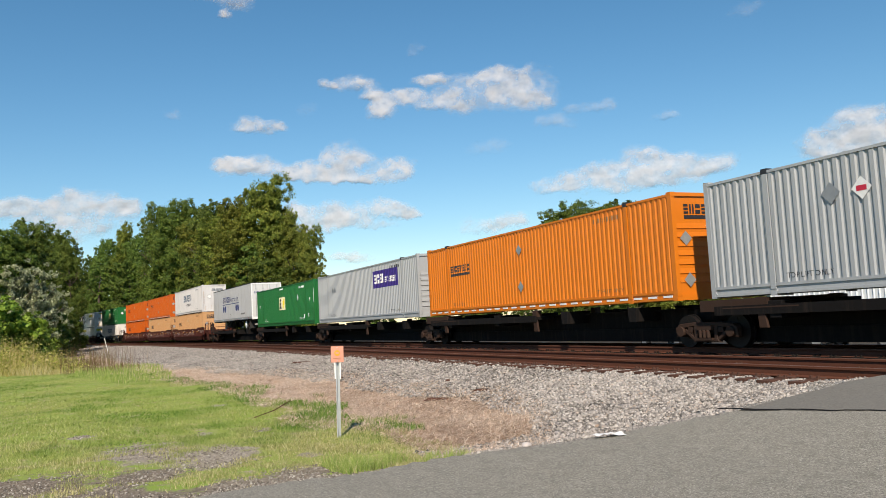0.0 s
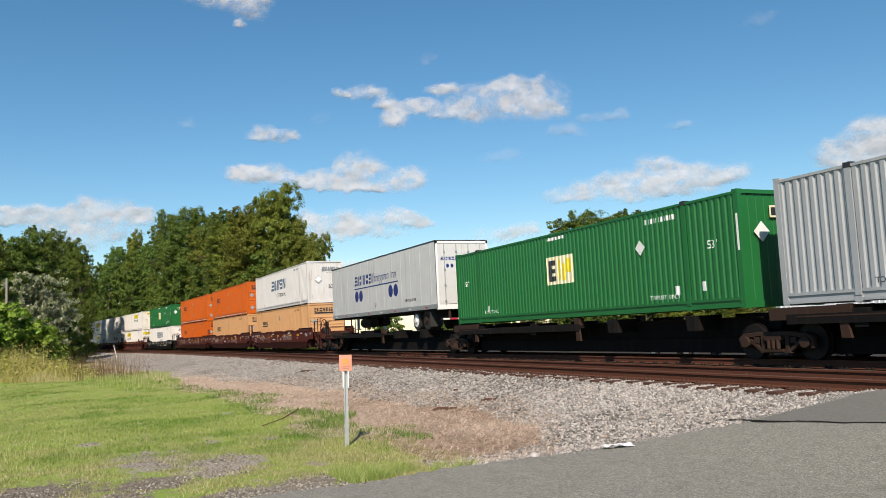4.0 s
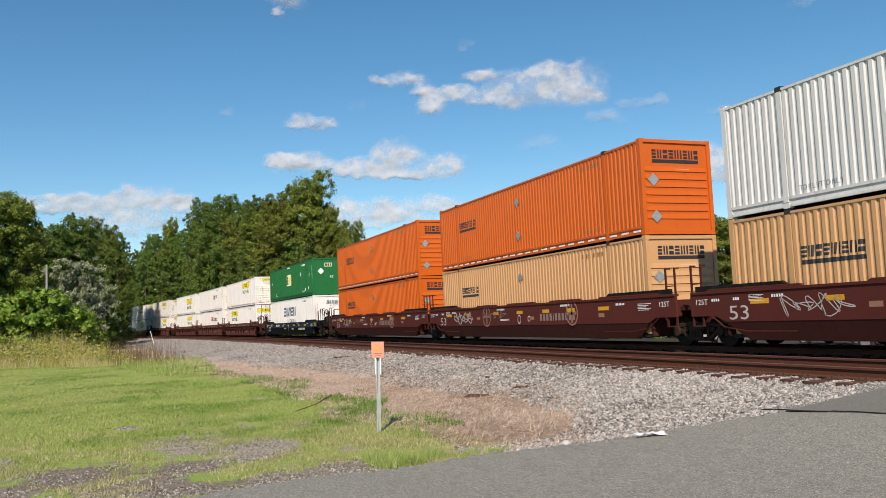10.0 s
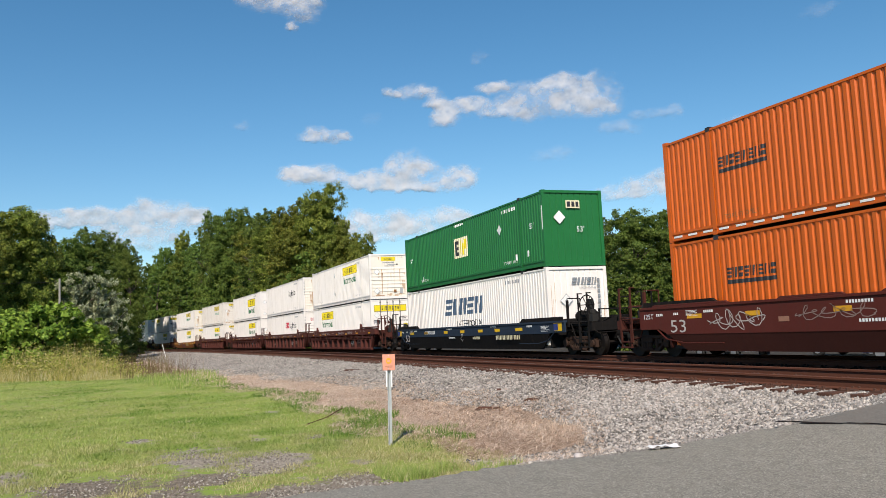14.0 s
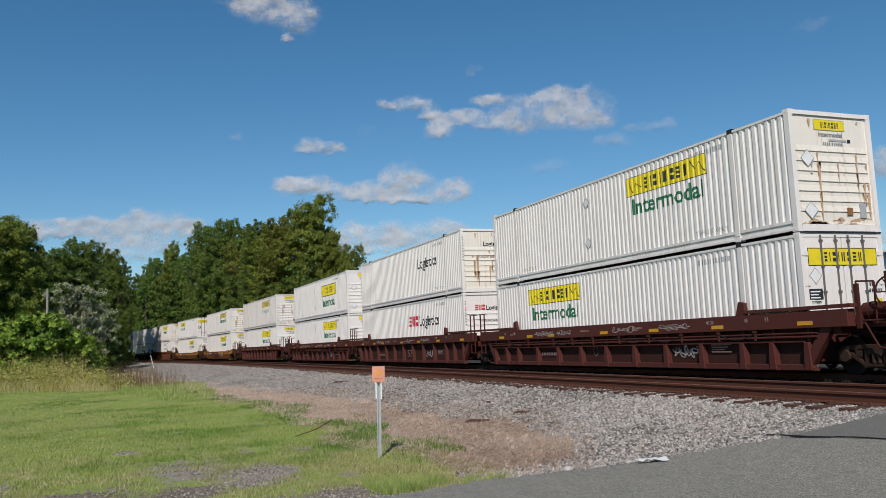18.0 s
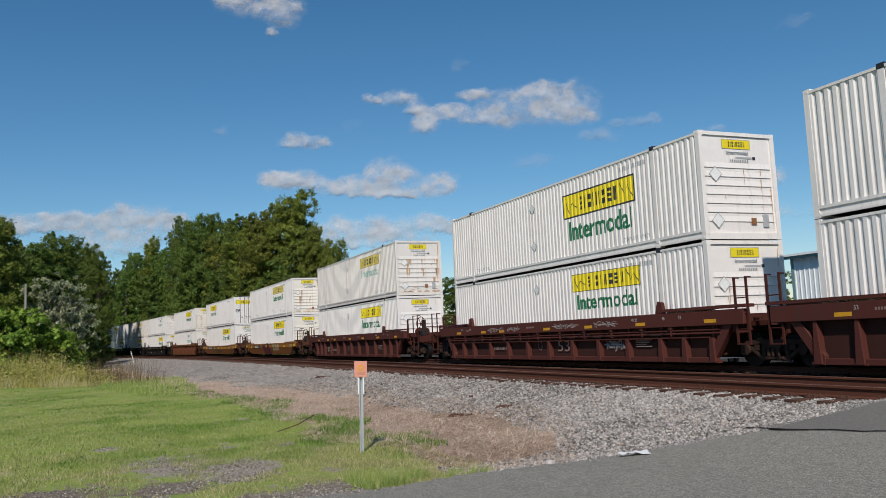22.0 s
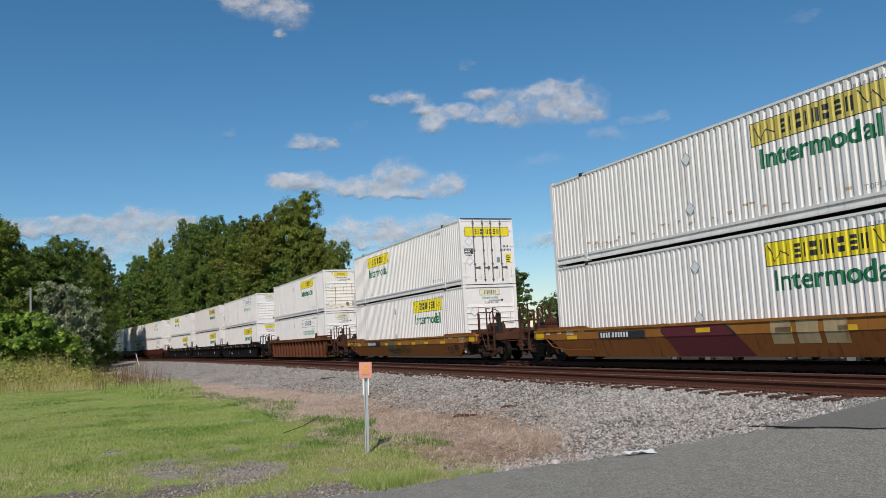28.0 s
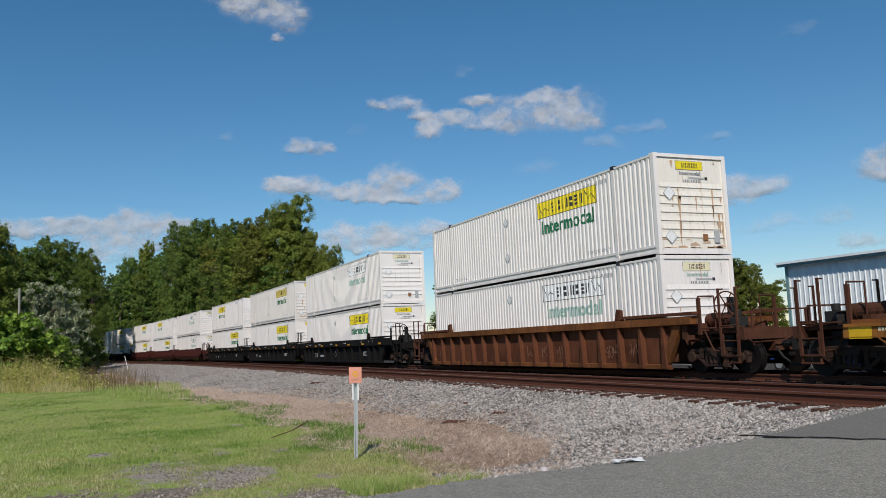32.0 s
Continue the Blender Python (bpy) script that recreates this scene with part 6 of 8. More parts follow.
def lawn_tint(name):
    m, n, l = mat(name)
    b = n["Principled BSDF"]
    geo = n.new("ShaderNodeNewGeometry")

    def nz(scale, detail=4):
        t = n.new("ShaderNodeTexNoise")
        t.inputs["Scale"].default_value, t.inputs["Detail"].default_value = scale, detail
        l.new(geo.outputs["Position"], t.inputs["Vector"])
        return t.outputs["Fac"]

    rnd = geo.outputs["Random Per Island"]
    green = ramp(n, l, rnd, [(0.0, (0.22, 0.265, 0.065)), (0.5, (0.33, 0.385, 0.108)), (0.85, (0.41, 0.445, 0.155)), (1.0, (0.54, 0.50, 0.28))])
    dry = ramp(n, l, rnd, [(0.0, (0.24, 0.21, 0.09)), (0.5, (0.46, 0.40, 0.20)), (1.0, (0.66, 0.56, 0.36))])
    deep = ramp(n, l, rnd, [(0.0, (0.07, 0.15, 0.018)), (1.0, (0.17, 0.30, 0.045))])
    sep = n.new("ShaderNodeSeparateXYZ")
    l.new(geo.outputs["Position"], sep.inputs[0])
    toward = calc(n, l, "MULTIPLY", calc(n, l, "ADD", sep.outputs[0], 17.0), 0.065)
    c = blend(n, l, ramp(n, l, nz(0.32), [(0.46, (0, 0, 0)), (0.60, (0.85, 0.85, 0.85))]), green, deep)
    f = calc(n, l, "MULTIPLY", calc(n, l, "ADD", calc(n, l, "SUBTRACT", nz(1.1, 5), 0.58), toward), 3.2, True)
    c = blend(n, l, calc(n, l, "MULTIPLY", f, 0.75), c, dry)
    l.new(c, b.inputs["Base Color"])
    b.inputs["Roughness"].default_value = 0.7
    b.inputs["Specular IOR Level"].default_value = 0.25
    t = n.new("ShaderNodeBsdfTranslucent")
    l.new(c, t.inputs[0])
    mx = n.new("ShaderNodeMixShader")
    mx.inputs[0].default_value = 0.3
    l.new(b.outputs[0], mx.inputs[1])
    l.new(t.outputs[0], mx.inputs[2])
    l.new(mx.outputs[0], n["Material Output"].inputs[0])
    return m


M["lawn"] = lawn_tint("lawn_blades")
x, y = scatter(520000, -60, -9.0, -16, 7)
v = cover(x, y) + 1.3 * patchy(x, y, 3.0)
edge = x < road_edge(y) - 0.25 + 0.2 * patchy(x, y, 0.5, 2)
ragged = bareness(x, y) + 1.1 * patchy(x, y, 0.8, 3) + 0.5 * patchy(x, y, 0.25, 4)
keep = (v > 6.2) & edge & (ragged < gr.uniform(0.15, 0.75, len(x))) & (patchy(x, y, 0.4, 9) > gr.uniform(-0.9, -0.1, len(x)) + 0.02 * np.clip(x + 20, 0, 10))
x, y = x[keep], y[keep]
tuft = np.clip(1 + 0.9 * patchy(x, y, 0.5, 1) + 0.5 * patchy(x, y, 3.5, 7), 0.4, 2.2)
blades("lawn_grass", "short mown lawn grass, yellowing in places", "grass", x, y, gr.uniform(0.018, 0.05, len(x)) * tuft, 0.008 + 0.0006 * np.abs(x), M["lawn"], 1.1)
x, y = scatter(75000, -14, -8.6, 0.5, 6.0, 1)
e = road_edge(y)
k = (x < e - 0.3) & (x > e - 1.25 - 0.9 * patchy(x, y, 0.7, 5)) & (patchy(x, y, 0.4, 6) > -0.25) & (off_track(x, y) > 5.5 + 1.0 * patchy(x, y, 0.9, 4)) & (y > 2.9) & (y < 4.45 + 0.5 * patchy(x, y, 0.5, 16))
blades("verge_grass", "longer green grass along the asphalt edge", "grass", x[k], y[k], gr.uniform(0.04, 0.15, k.sum()) * np.clip(1 + 1.2 * patchy(x[k], y[k], 0.35, 11), 0.4, 2), 0.010, M["blades"], 0.8)
tx, ty = [], []
for cx, cy, r, n in ((-13.8, 5.3, 0.4, 150), (-13.0, 4.55, 0.5, 160), (-15.0, 4.3, 0.7, 200), (-16.6, 5.0, 0.4, 90), (-19.6, 5.6, 0.4, 90), (-12.0, 4.15, 0.6, 160)):
    tx.append(cx + gr.normal(0, r * 0.6, n))
    ty.append(cy + gr.normal(0, r * 0.25, n))
tx, ty = np.concatenate(tx), np.concatenate(ty)
blades("grass_tufts", "green grass tufts on the dead straw bank", "grass", tx, ty, gr.uniform(0.03, 0.11, len(tx)), 0.012, M["deepgrass"], 0.9)
x, y = scatter(150000, -55, -8.6, 3.5, 9.0)
v = cover(x, y) + 1.2 * patchy(x, y, 2.5, 8)
k = (v > 3.2) & (v < 7.0) & (x < road_edge(y) - 0.5) & (patchy(x, y, 0.45, 18) > gr.uniform(-0.9, -0.05, len(x)))
blades("dead_straw", "flattened dead grass on the bank", "straw", x[k], y[k], gr.uniform(0.08, 0.30, k.sum()), 0.008 + 0.0005 * np.abs(x[k]), M["straws"], 1.0, True)

x, y = scatter(16000, -50, -9.5, 3.5, 9.0)
v = cover(x, y) + 1.2 * patchy(x, y, 2.5, 8)
k = (v > 3.6) & (v < 6.8) & (x < road_edge(y) - 0.9) & (patchy(x, y, 0.6, 27) > gr.uniform(-0.1, 0.35, len(x)))
blades("straw_stubble", "short upright dead stalks on the bank", "straw", x[k], y[k], gr.uniform(0.03, 0.13, k.sum()), 0.006 + 0.0004 * np.abs(x[k]), M["straws"], 0.9)
x, y = scatter(60000, -48, -12.0, 2.0, 7.5)
v = cover(x, y) + 1.2 * patchy(x, y, 2.5, 8)
k = (v > 5.9) & (v < 7.1 + 0.8 * patchy(x, y, 1.5, 23)) & (patchy(x, y, 0.9, 24) > gr.uniform(-0.25, 0.25, len(x)))
blades("rank_grass", "rank deep green grass between lawn and dead straw", "grass", x[k], y[k], gr.uniform(0.03, 0.12, k.sum()) * np.clip(1 + patchy(x[k], y[k], 0.8, 25), 0.4, 1.8), 0.009 + 0.0006 * np.abs(x[k]), M["rankgrass"], 0.8)


def rocks(name, label, x, y, size, material, lift=0.3):
    n = len(x)
    base = np.array([(1, 0, 0), (-1, 0, 0), (0, 1, 0), (0, -1, 0), (0, 0, 1), (0, 0, -1)], float)
    v = base[None] * gr.uniform(0.55, 1.25, (n, 6, 1)) + gr.normal(0, 0.22, (n, 6, 3))
    a = gr.uniform(0, math.tau, n)
    c, s = np.cos(a)[:, None], np.sin(a)[:, None]
    t = gr.uniform(-0.7, 0.7, n)[:, None]
    xx, yy, zz = v[..., 0], v[..., 1], v[..., 2]
    yy, zz = yy * np.cos(t) - zz * np.sin(t), yy * np.sin(t) + zz * np.cos(t)
    xx, yy = xx * c - yy * s, xx * s + yy * c
    p = np.stack([xx, yy, zz * 0.75], -1) * size[:, None, None]
    p += np.stack([x, y, land(x, y) + size * lift], -1)[:, None]
    f = np.array([(0, 2, 4), (2, 1, 4), (1, 3, 4), (3, 0, 4), (2, 0, 5), (1, 2, 5), (3, 1, 5), (0, 3, 5)])
    F = (np.arange(n)[:, None, None] * 6 + f[None]).reshape(-1, 3)
    return tagged(new(name, numpy_mesh(name, p.reshape(-1, 3), F, material)), label, "gravel", kind="stuff")


x, y = scatter(270000, -190, -7.4, -9.0, 12.6)
far = (y < 4.2) & (x > -70)
x, y = x[~far], y[~far]
v = off_track(x, y)
e = road_edge(y)
e = e - 0.62 - 0.35 * patchy(x, y, 0.6, 31)
vv = cover(x, y) + 1.0 * patchy(x, y, 2.5, 8)
k = (vv < 4.2) & (v > -1.9) & (x < e + 0.05) | ((x < e + 0.1) & (x > e - 0.9) & (v < 7.9) & (vv < 7.2))
crib = np.abs((14.0 - x) / 0.535 % 1.0 - 0.5) < 0.27
k &= (v > 1.34 + 0.24 * patchy(x, y, 0.5, 22)) | (v < -1.46) | (crib & (np.abs(v) > 0.84)) | (gr.uniform(0, 1, len(x)) < 0.08)
rocks("ballast", "crushed grey ballast stones beside the track", x[k], y[k], gr.uniform(0.017, 0.043, k.sum()) * (1 + 0.004 * np.minimum(np.abs(x[k]), 90)), M["stones"])
x, y = scatter(60000, -18, -8.8, -3, 6)
b = bareness(x, y)
e = road_edge(y)
k = ((b + 0.6 * patchy(x, y, 0.6, 3) > gr.uniform(0.45, 1.3, len(x))) | ((x > e - 0.45 + 0.3 * patchy(x, y, 0.4, 2)) & (x < e + 0.08))) & (x < e + 0.10)
rocks("loose_gravel", "loose dark gravel on bare ground by the road", x[k], y[k], gr.uniform(0.006, 0.022, k.sum()), M["grit"])
x, y = gr.uniform(-10.6, -7.3, 85000), gr.uniform(4.2, 10.4, 85000)
e = road_edge(y)
k = (x > e - 1.15 + 0.4 * patchy(x, y, 0.5, 33)) & (x < e + 0.10 + 0.12 * patchy(x, y, 0.3, 34)) & (x < e + 0.02 + gr.exponential(0.06, len(x)))
rocks("fine_gravel", "fine grey chippings between ballast and asphalt", x[k], y[k], gr.uniform(0.006, 0.018, k.sum()), M["chips"])
# tall growth at the far end of the lawn, in clumps
M["leafweeds"] = tint("leafy_weeds", [(0.0, (0.15, 0.20, 0.03)), (0.4, (0.32, 0.35, 0.06)), (0.8, (0.50, 0.46, 0.14)), (1.0, (0.62, 0.52, 0.28))])
M["palegrass"] = tint("pale_ripe_grass", [(0.0, (0.32, 0.32, 0.10)), (0.4, (0.52, 0.48, 0.21)), (0.8, (0.70, 0.62, 0.36)), (1.0, (0.80, 0.70, 0.50))])


def clumps(count, back, reach, per, spread):
    """Stalks in clumps behind the lawn's far edge, from back metres past it."""
    cy = gr.uniform(-24, 0.6, count)
    cx = -47.6 + 1.1 * np.minimum(cy + 0.5, 0) + 0.5 * np.clip(cy + 0.5, 0, 9) - back - reach * gr.uniform(0, 1, count) ** 1.3
    tall = gr.uniform(0.5, 1.25, count) * np.clip((1.0 - cy) / 3.5, 0.3, 1)
    k = np.repeat(np.arange(count), per)
    x, y = cx[k] + gr.normal(0, spread, len(k)), cy[k] + gr.normal(0, spread, len(k))
    ok = off_track(x, y) > 5.6
    return x[ok], y[ok], tall[k][ok]


def rise(x, y):
    """How much taller the growth stands further behind the lawn's edge."""
    return np.clip((-47.0 + 1.1 * np.minimum(y + 0.5, 0) + 0.5 * np.clip(y + 0.5, 0, 9) - x) / 9.0, 0.12, 1.0)


x, y, t = clumps(150, 0.0, 5.0, 46, 0.45)
blades("ripe_grass", "pale ripe grass along the end of the lawn", "grass", x, y, t * gr.uniform(0.3, 0.9, len(x)), 0.022, M["palegrass"], 0.55)
x, y, t = clumps(330, 0.4, 12.0, 48, 0.5)
blades("tall_grass", "tall unmown grass and weeds turning yellow", "grass", x, y, t * gr.uniform(0.5, 1.0, len(x)) * (0.5 + 1.7 * rise(x, y)), 0.03, M["weeds"], 0.45)


def leafy(name, label, x, y, h, size, material):
    """Weeds as scattered leaves up to the height h."""
    n = len(x)
    p = np.stack([x, y, land(x, y) + h], 1)
    t = gr.normal(size=(n, 3)) * np.array([1, 1, 0.5])
    t /= np.linalg.norm(t, axis=1)[:, None]
    b = np.cross(t, gr.normal(size=(n, 3)))
    b /= np.linalg.norm(b, axis=1)[:, None]
    s = (size * gr.uniform(0.5, 1.3, n))[:, None]
    v = np.stack([p - t * s, p + b * s * 0.45, p + t * s, p - b * s * 0.45], 1).reshape(-1, 3)
    return tagged(new(name, numpy_mesh(name, v, np.arange(n * 4).reshape(-1, 4), material)), label, "weeds", kind="stuff")


x, y, t = clumps(210, 1.6, 11.0, 90, 0.42)
leafy("leafy_weeds", "rank yellow-green weeds before the shrubs", x, y, t * gr.uniform(0.02, 1.0, len(x)) ** 0.7 * (0.4 + 1.8 * rise(x, y)), 0.085, M["leafweeds"])
n = 75
cx, cy = gr.uniform(-64, -46, n), gr.uniform(-0.6, 1.2, n) + 2.6 * gr.uniform(0, 1, n) ** 1.4
k = np.repeat(np.arange(n), 15)
x, y = cx[k] + gr.normal(0, 0.5, len(k)), cy[k] + gr.normal(0, 0.35, len(k))
k = off_track(x, y) > 6.4
blades("seedhead_weeds", "thin brown seed-head weeds beside the ballast", "weeds", x[k], y[k], gr.uniform(0.2, 1.35, k.sum()) * np.clip((-x[k] - 34) / 12, 0.25, 1.2), 0.018, M["seedheads"], 0.25)
n = 4200
x, y = gr.uniform(-52, -33, n), gr.uniform(0.5, 5.6, n)
k = (y > 1.2 + (x + 37) * 0.18 + 0.8 * patchy(x, y, 2.0, 12)) & (off_track(x, y) > 5.4 + 0.6 * patchy(x, y, 1.5, 13)) & (y < 4.2 - (x + 37) * 0.05 + 0.4 * patchy(x, y, 1.2, 14))
blades("green_fringe", "lush green grass fringe where the lawn ends", "grass", x[k], y[k], gr.uniform(0.06, 0.26, k.sum()) * np.clip(1 + patchy(x[k], y[k], 1.5, 15), 0.3, 1.8), 0.03, M["blades"], 0.5)


# ---- worn marks on the cars ----
M["scrawl"] = plain("white_spray", (0.52, 0.50, 0.49), 0.7)
M["faintscrawl"] = plain("grey_spray", (0.24, 0.17, 0.15), 0.7)
M["maroon"] = plain("maroon_spray", (0.105, 0.012, 0.018), 0.6)
M["pink"] = plain("pink_spray", (0.5, 0.16, 0.25), 0.7)
M["emblem"] = plain("faded_emblem", (0.29, 0.14, 0.09), 0.7)
M["grimespray"] = paint("dull_dark_spray", (0.115, 0.078, 0.036), (0.2, 0.075, 0.025), 1.4, 0.8, vary=0.4)
M["wornlogo"] = paint("worn_cream_mark", (0.48, 0.36, 0.20), (0.3, 0.13, 0.04), 1.2, 0.8, vary=0.3)
M["wornpatch"] = paint("grey_green_patch", (0.17, 0.14, 0.075), (0.2, 0.08, 0.03), 1.0, 0.8)
M["wornochre"] = paint("pale_ochre_patch", (0.40, 0.20, 0.045), (0.2, 0.08, 0.03), 1.2, 0.8)
M["label"] = plain("yellow_label", (0.70, 0.42, 0.01), 0.5)
M["soil"] = plain("rust_stain", (0.20, 0.09, 0.04), 0.9)


def stroke(bm, pts, w):
    """A flat band along points in x and z."""
    prev = None
    for i, p in enumerate(pts):
        q = pts[min(i + 1, len(pts) - 1)]
        o = pts[max(i - 1, 0)]
        dx, dz = q[0] - o[0], q[1] - o[1]
        d = math.hypot(dx, dz) or 1
        nx, nz = -dz / d * w / 2, dx / d * w / 2
        row = bm.verts.new((p[0] + nx, 0, p[1] + nz)), bm.verts.new((p[0] - nx, 0, p[1] - nz))
        if prev:
            bm.faces.new((prev[0], prev[1], row[1], row[0]))
        prev = row


def scrawl(x, z, w, h, seed, loops=6, width=0.035):
    """An unreadable spray-painted squiggle."""
    def make(bm):
        r = random.Random(seed)
        for k in range(2):
            a, b = r.uniform(0, 6), r.uniform(0, 6)
            pts = []
            for i in range(loops * 9):
                t = i / (loops * 9 - 1)
                pts.append((x + w * t + 0.09 * w * math.sin(t * loops * 6.28 + a), z + h * (0.5 + 0.46 * math.cos(t * loops * 6.28 * (1 if k else 0.8) + b) * (0.6 + 0.4 * math.sin(t * 9 + a)))))
            stroke(bm, pts, width)
    return make


def stroke_bar(bm, pts, y0, y1, w):
    """A thin raised bead along points in x and z."""
    for (xa, za), (xb, zb) in zip(pts, pts[1:]):
        d = math.hypot(xb - xa, zb - za)
        nx, nz = -(zb - za) / d * w / 2, (xb - xa) / d * w / 2
        prism(bm, [(xa + nx, za + nz), (xb + nx, zb + nz), (xb - nx, zb - nz), (xa - nx, za - nz)], y0, y1)


def hoop(x, z, r, w=0.05, k=1.0):
    def make(bm):
        n = 28
        a = [(math.cos(i * math.tau / n), math.sin(i * math.tau / n)) for i in range(n)]
        o = [bm.verts.new((x + k * r * c, 0, z + r * s)) for c, s in a]
        q = [bm.verts.new((x + k * (r - w) * c, 0, z + (r - w) * s)) for c, s in a]
        for i in range(n):
            bm.faces.new((o[i], o[(i + 1) % n], q[(i + 1) % n], q[i]))
    return make


SILL = {"brown": (1.47, 0.67, 0.07), "navy": (1.24, 0.79, -0.10), "ochre": (1.12, 0.77, -0.17)}
LIFT = {}


def mark(car, name, maker, ink, y, label="", key=None):
    """A painted mark on the side of a car, raised or lowered with its sill."""
    up = LIFT.get(car.name, 0.0)
    def raised(bm):
        maker(bm)
        for v in bm.verts:
            v.co.z += up
    return part(name, flat_side(raised, -y - 0.004), M[ink], car, label, key=(key, up) if key else None)


def smooth_common(car, ink="whiteink", refl="reflect", numbers=1.7, num=True, zr=1.03):
    Y = 1.48
    for i, x in enumerate((-7.3, -5.0, -2.25, -0.15, 1.9, 3.65, 5.6)):
        mark(car, "reflector", lambda bm: slab(bm, x, x + (0.62 if i in (0, 6) else 0.5), zr, zr + 0.12), refl, Y, "amber reflective strip", key=("rfl", i, zr))
    for i, (x, z) in enumerate(((-3.9, 0.86), (0.9, 0.8), (5.6, 0.82)) if num else ()):
        mark(car, "reflector", lambda bm: slab(bm, x, x + 0.34, z, z + 0.12), "emblem", Y, key=("rfm", i))
    for i, (x, z, n) in enumerate(((-8.7, 1.13, 4), (-7.9, 1.14, 3), (-1.9, 1.2, 9), (3.2, 1.22, 8), (-1.6, 0.79, 10), (6.6, 1.16, 6), (-6.6, 1.17, 5))):
        if z > 1.0 or ink == "whiteink":
            mark(car, "stencil", small_bars(x, z, 0.07, (0.8,) * n), ink, Y, key=("stn", i, ink))
    for i in range(5):
        mark(car, "data_line", lambda bm: slab(bm, 7.75, 8.4 - 0.12 * (i % 3), 1.16 - i * 0.045, 1.176 - i * 0.045), ink, Y, key=("dl", i, ink))
        mark(car, "data_line", lambda bm: slab(bm, -7.35, -6.85 - 0.08 * (i % 2), 1.24 - i * 0.035, 1.253 - i * 0.035), ink, Y, key=("dm", i, ink))
    if num:
        mark(car, "number_marking", small_bars(numbers, 0.75, 0.25, (0.6, 0.6, 0.6, 0.6, 0.2, 0.6, 0.6, 0.6, 0.6, 0.6, 0.6)), "dullink" if ink == "whiteink" else ink, Y, key=("num", numbers, ink))
    if ink == "whiteink":
        mark(car, "round_mark", hoop(0.05, 0.83, 0.17, 0.025, 0.8), ink, Y, key=("rm", ink))
    if ink == "whiteink":
        mark(car, "size_mark", lambda bm: put_letters(bm, "53", 0.5, -8.1, 0.66, 0.72), "fadedwhite", Y, key=("53", ink))
    if num:
        mark(car, "weight_mark", lambda bm: put_letters(bm, "125T", 0.2, 8.75, 1.06, 0.5), ink, Y, key=("125", ink))
        mark(car, "weight_mark", lambda bm: put_letters(bm, "125T", 0.2, -9.35, 1.06, 0.5), ink, Y, key=("125b", ink))


def brown_marks(letter, seed):
    def make(car):
        smooth_common(car)
        mark(car, "unit_letter", lambda bm: put_letters(bm, letter, 0.3, 0.72, 0.74), "whiteink", 1.48)
        for ex in {"B": (-2.9,), "A": (3.95,)}.get(letter, (-2.9, 3.95)):
            mark(car, "round_emblem", hoop(ex, 0.98, 0.42, 0.06, 0.95), "emblem", 1.48, "faded round emblem")
            mark(car, "emblem_cross", lambda bm: (slab(bm, ex - 0.05, ex + 0.05, 0.66, 1.3), slab(bm, ex - 0.3, ex + 0.3, 0.93, 1.03)), "emblem", 1.48)
        mark(car, "graffiti", scrawl(-6.3, 0.66, 1.9, 0.6, seed, 5, 0.045 if letter == "C" else 0.025), "fadedwhite", 1.48, "white sprayed scrawl")
        mark(car, "graffiti", scrawl(1.4 if letter == "B" else -3.3, 0.84, 2.1, 0.4, seed + 1, 4, 0.022), "scrawl" if letter == "B" else "faintscrawl", 1.48, "thin sprayed scrawl")
    return make


def navy_marks(car):
    smooth_common(car, "whiteink", "label", num=False)
    mark(car, "number_marking", small_bars(-4.9, 1.02, 0.17, (0.6,) * 9), "whiteink", 1.48)
    mark(car, "owner_marking", small_bars(3.75, 0.70, 0.17, (0.5, 0.3, 0.5, 0.5, 0.3, 0.5, 0.5, 0.15, 0.5, 0.5, 0.5, 0.5, 0.15, 0.5, 0.5, 0.5, 0.5)), "creamink", 1.484)
    mark(car, "web_marking", small_bars(1.3, 0.73, 0.12, (0.5,) * 8), "creamink", 1.484)
    for x in (8.75, -9.35):
        mark(car, "end_square", lambda bm: slab(bm, x, x + 0.6, 0.98, 1.3), "label", 1.484, "yellow square")
        mark(car, "end_square_mark", lambda bm: slab(bm, x, x + 0.32, 1.0, 1.24), "royal", 1.488)


def on_lower(maker):
    """Lays flat shapes on the leaning lower sill of an ochre car."""
    def make(bm):
        maker(bm)
        for v in bm.verts:
            v.co.y = -1.474 + 0.15 * (0.77 - v.co.z) / 0.56
        for f in bm.faces:
            f.normal_update()
            if f.normal.y > 0:
                f.normal_flip()
    return make


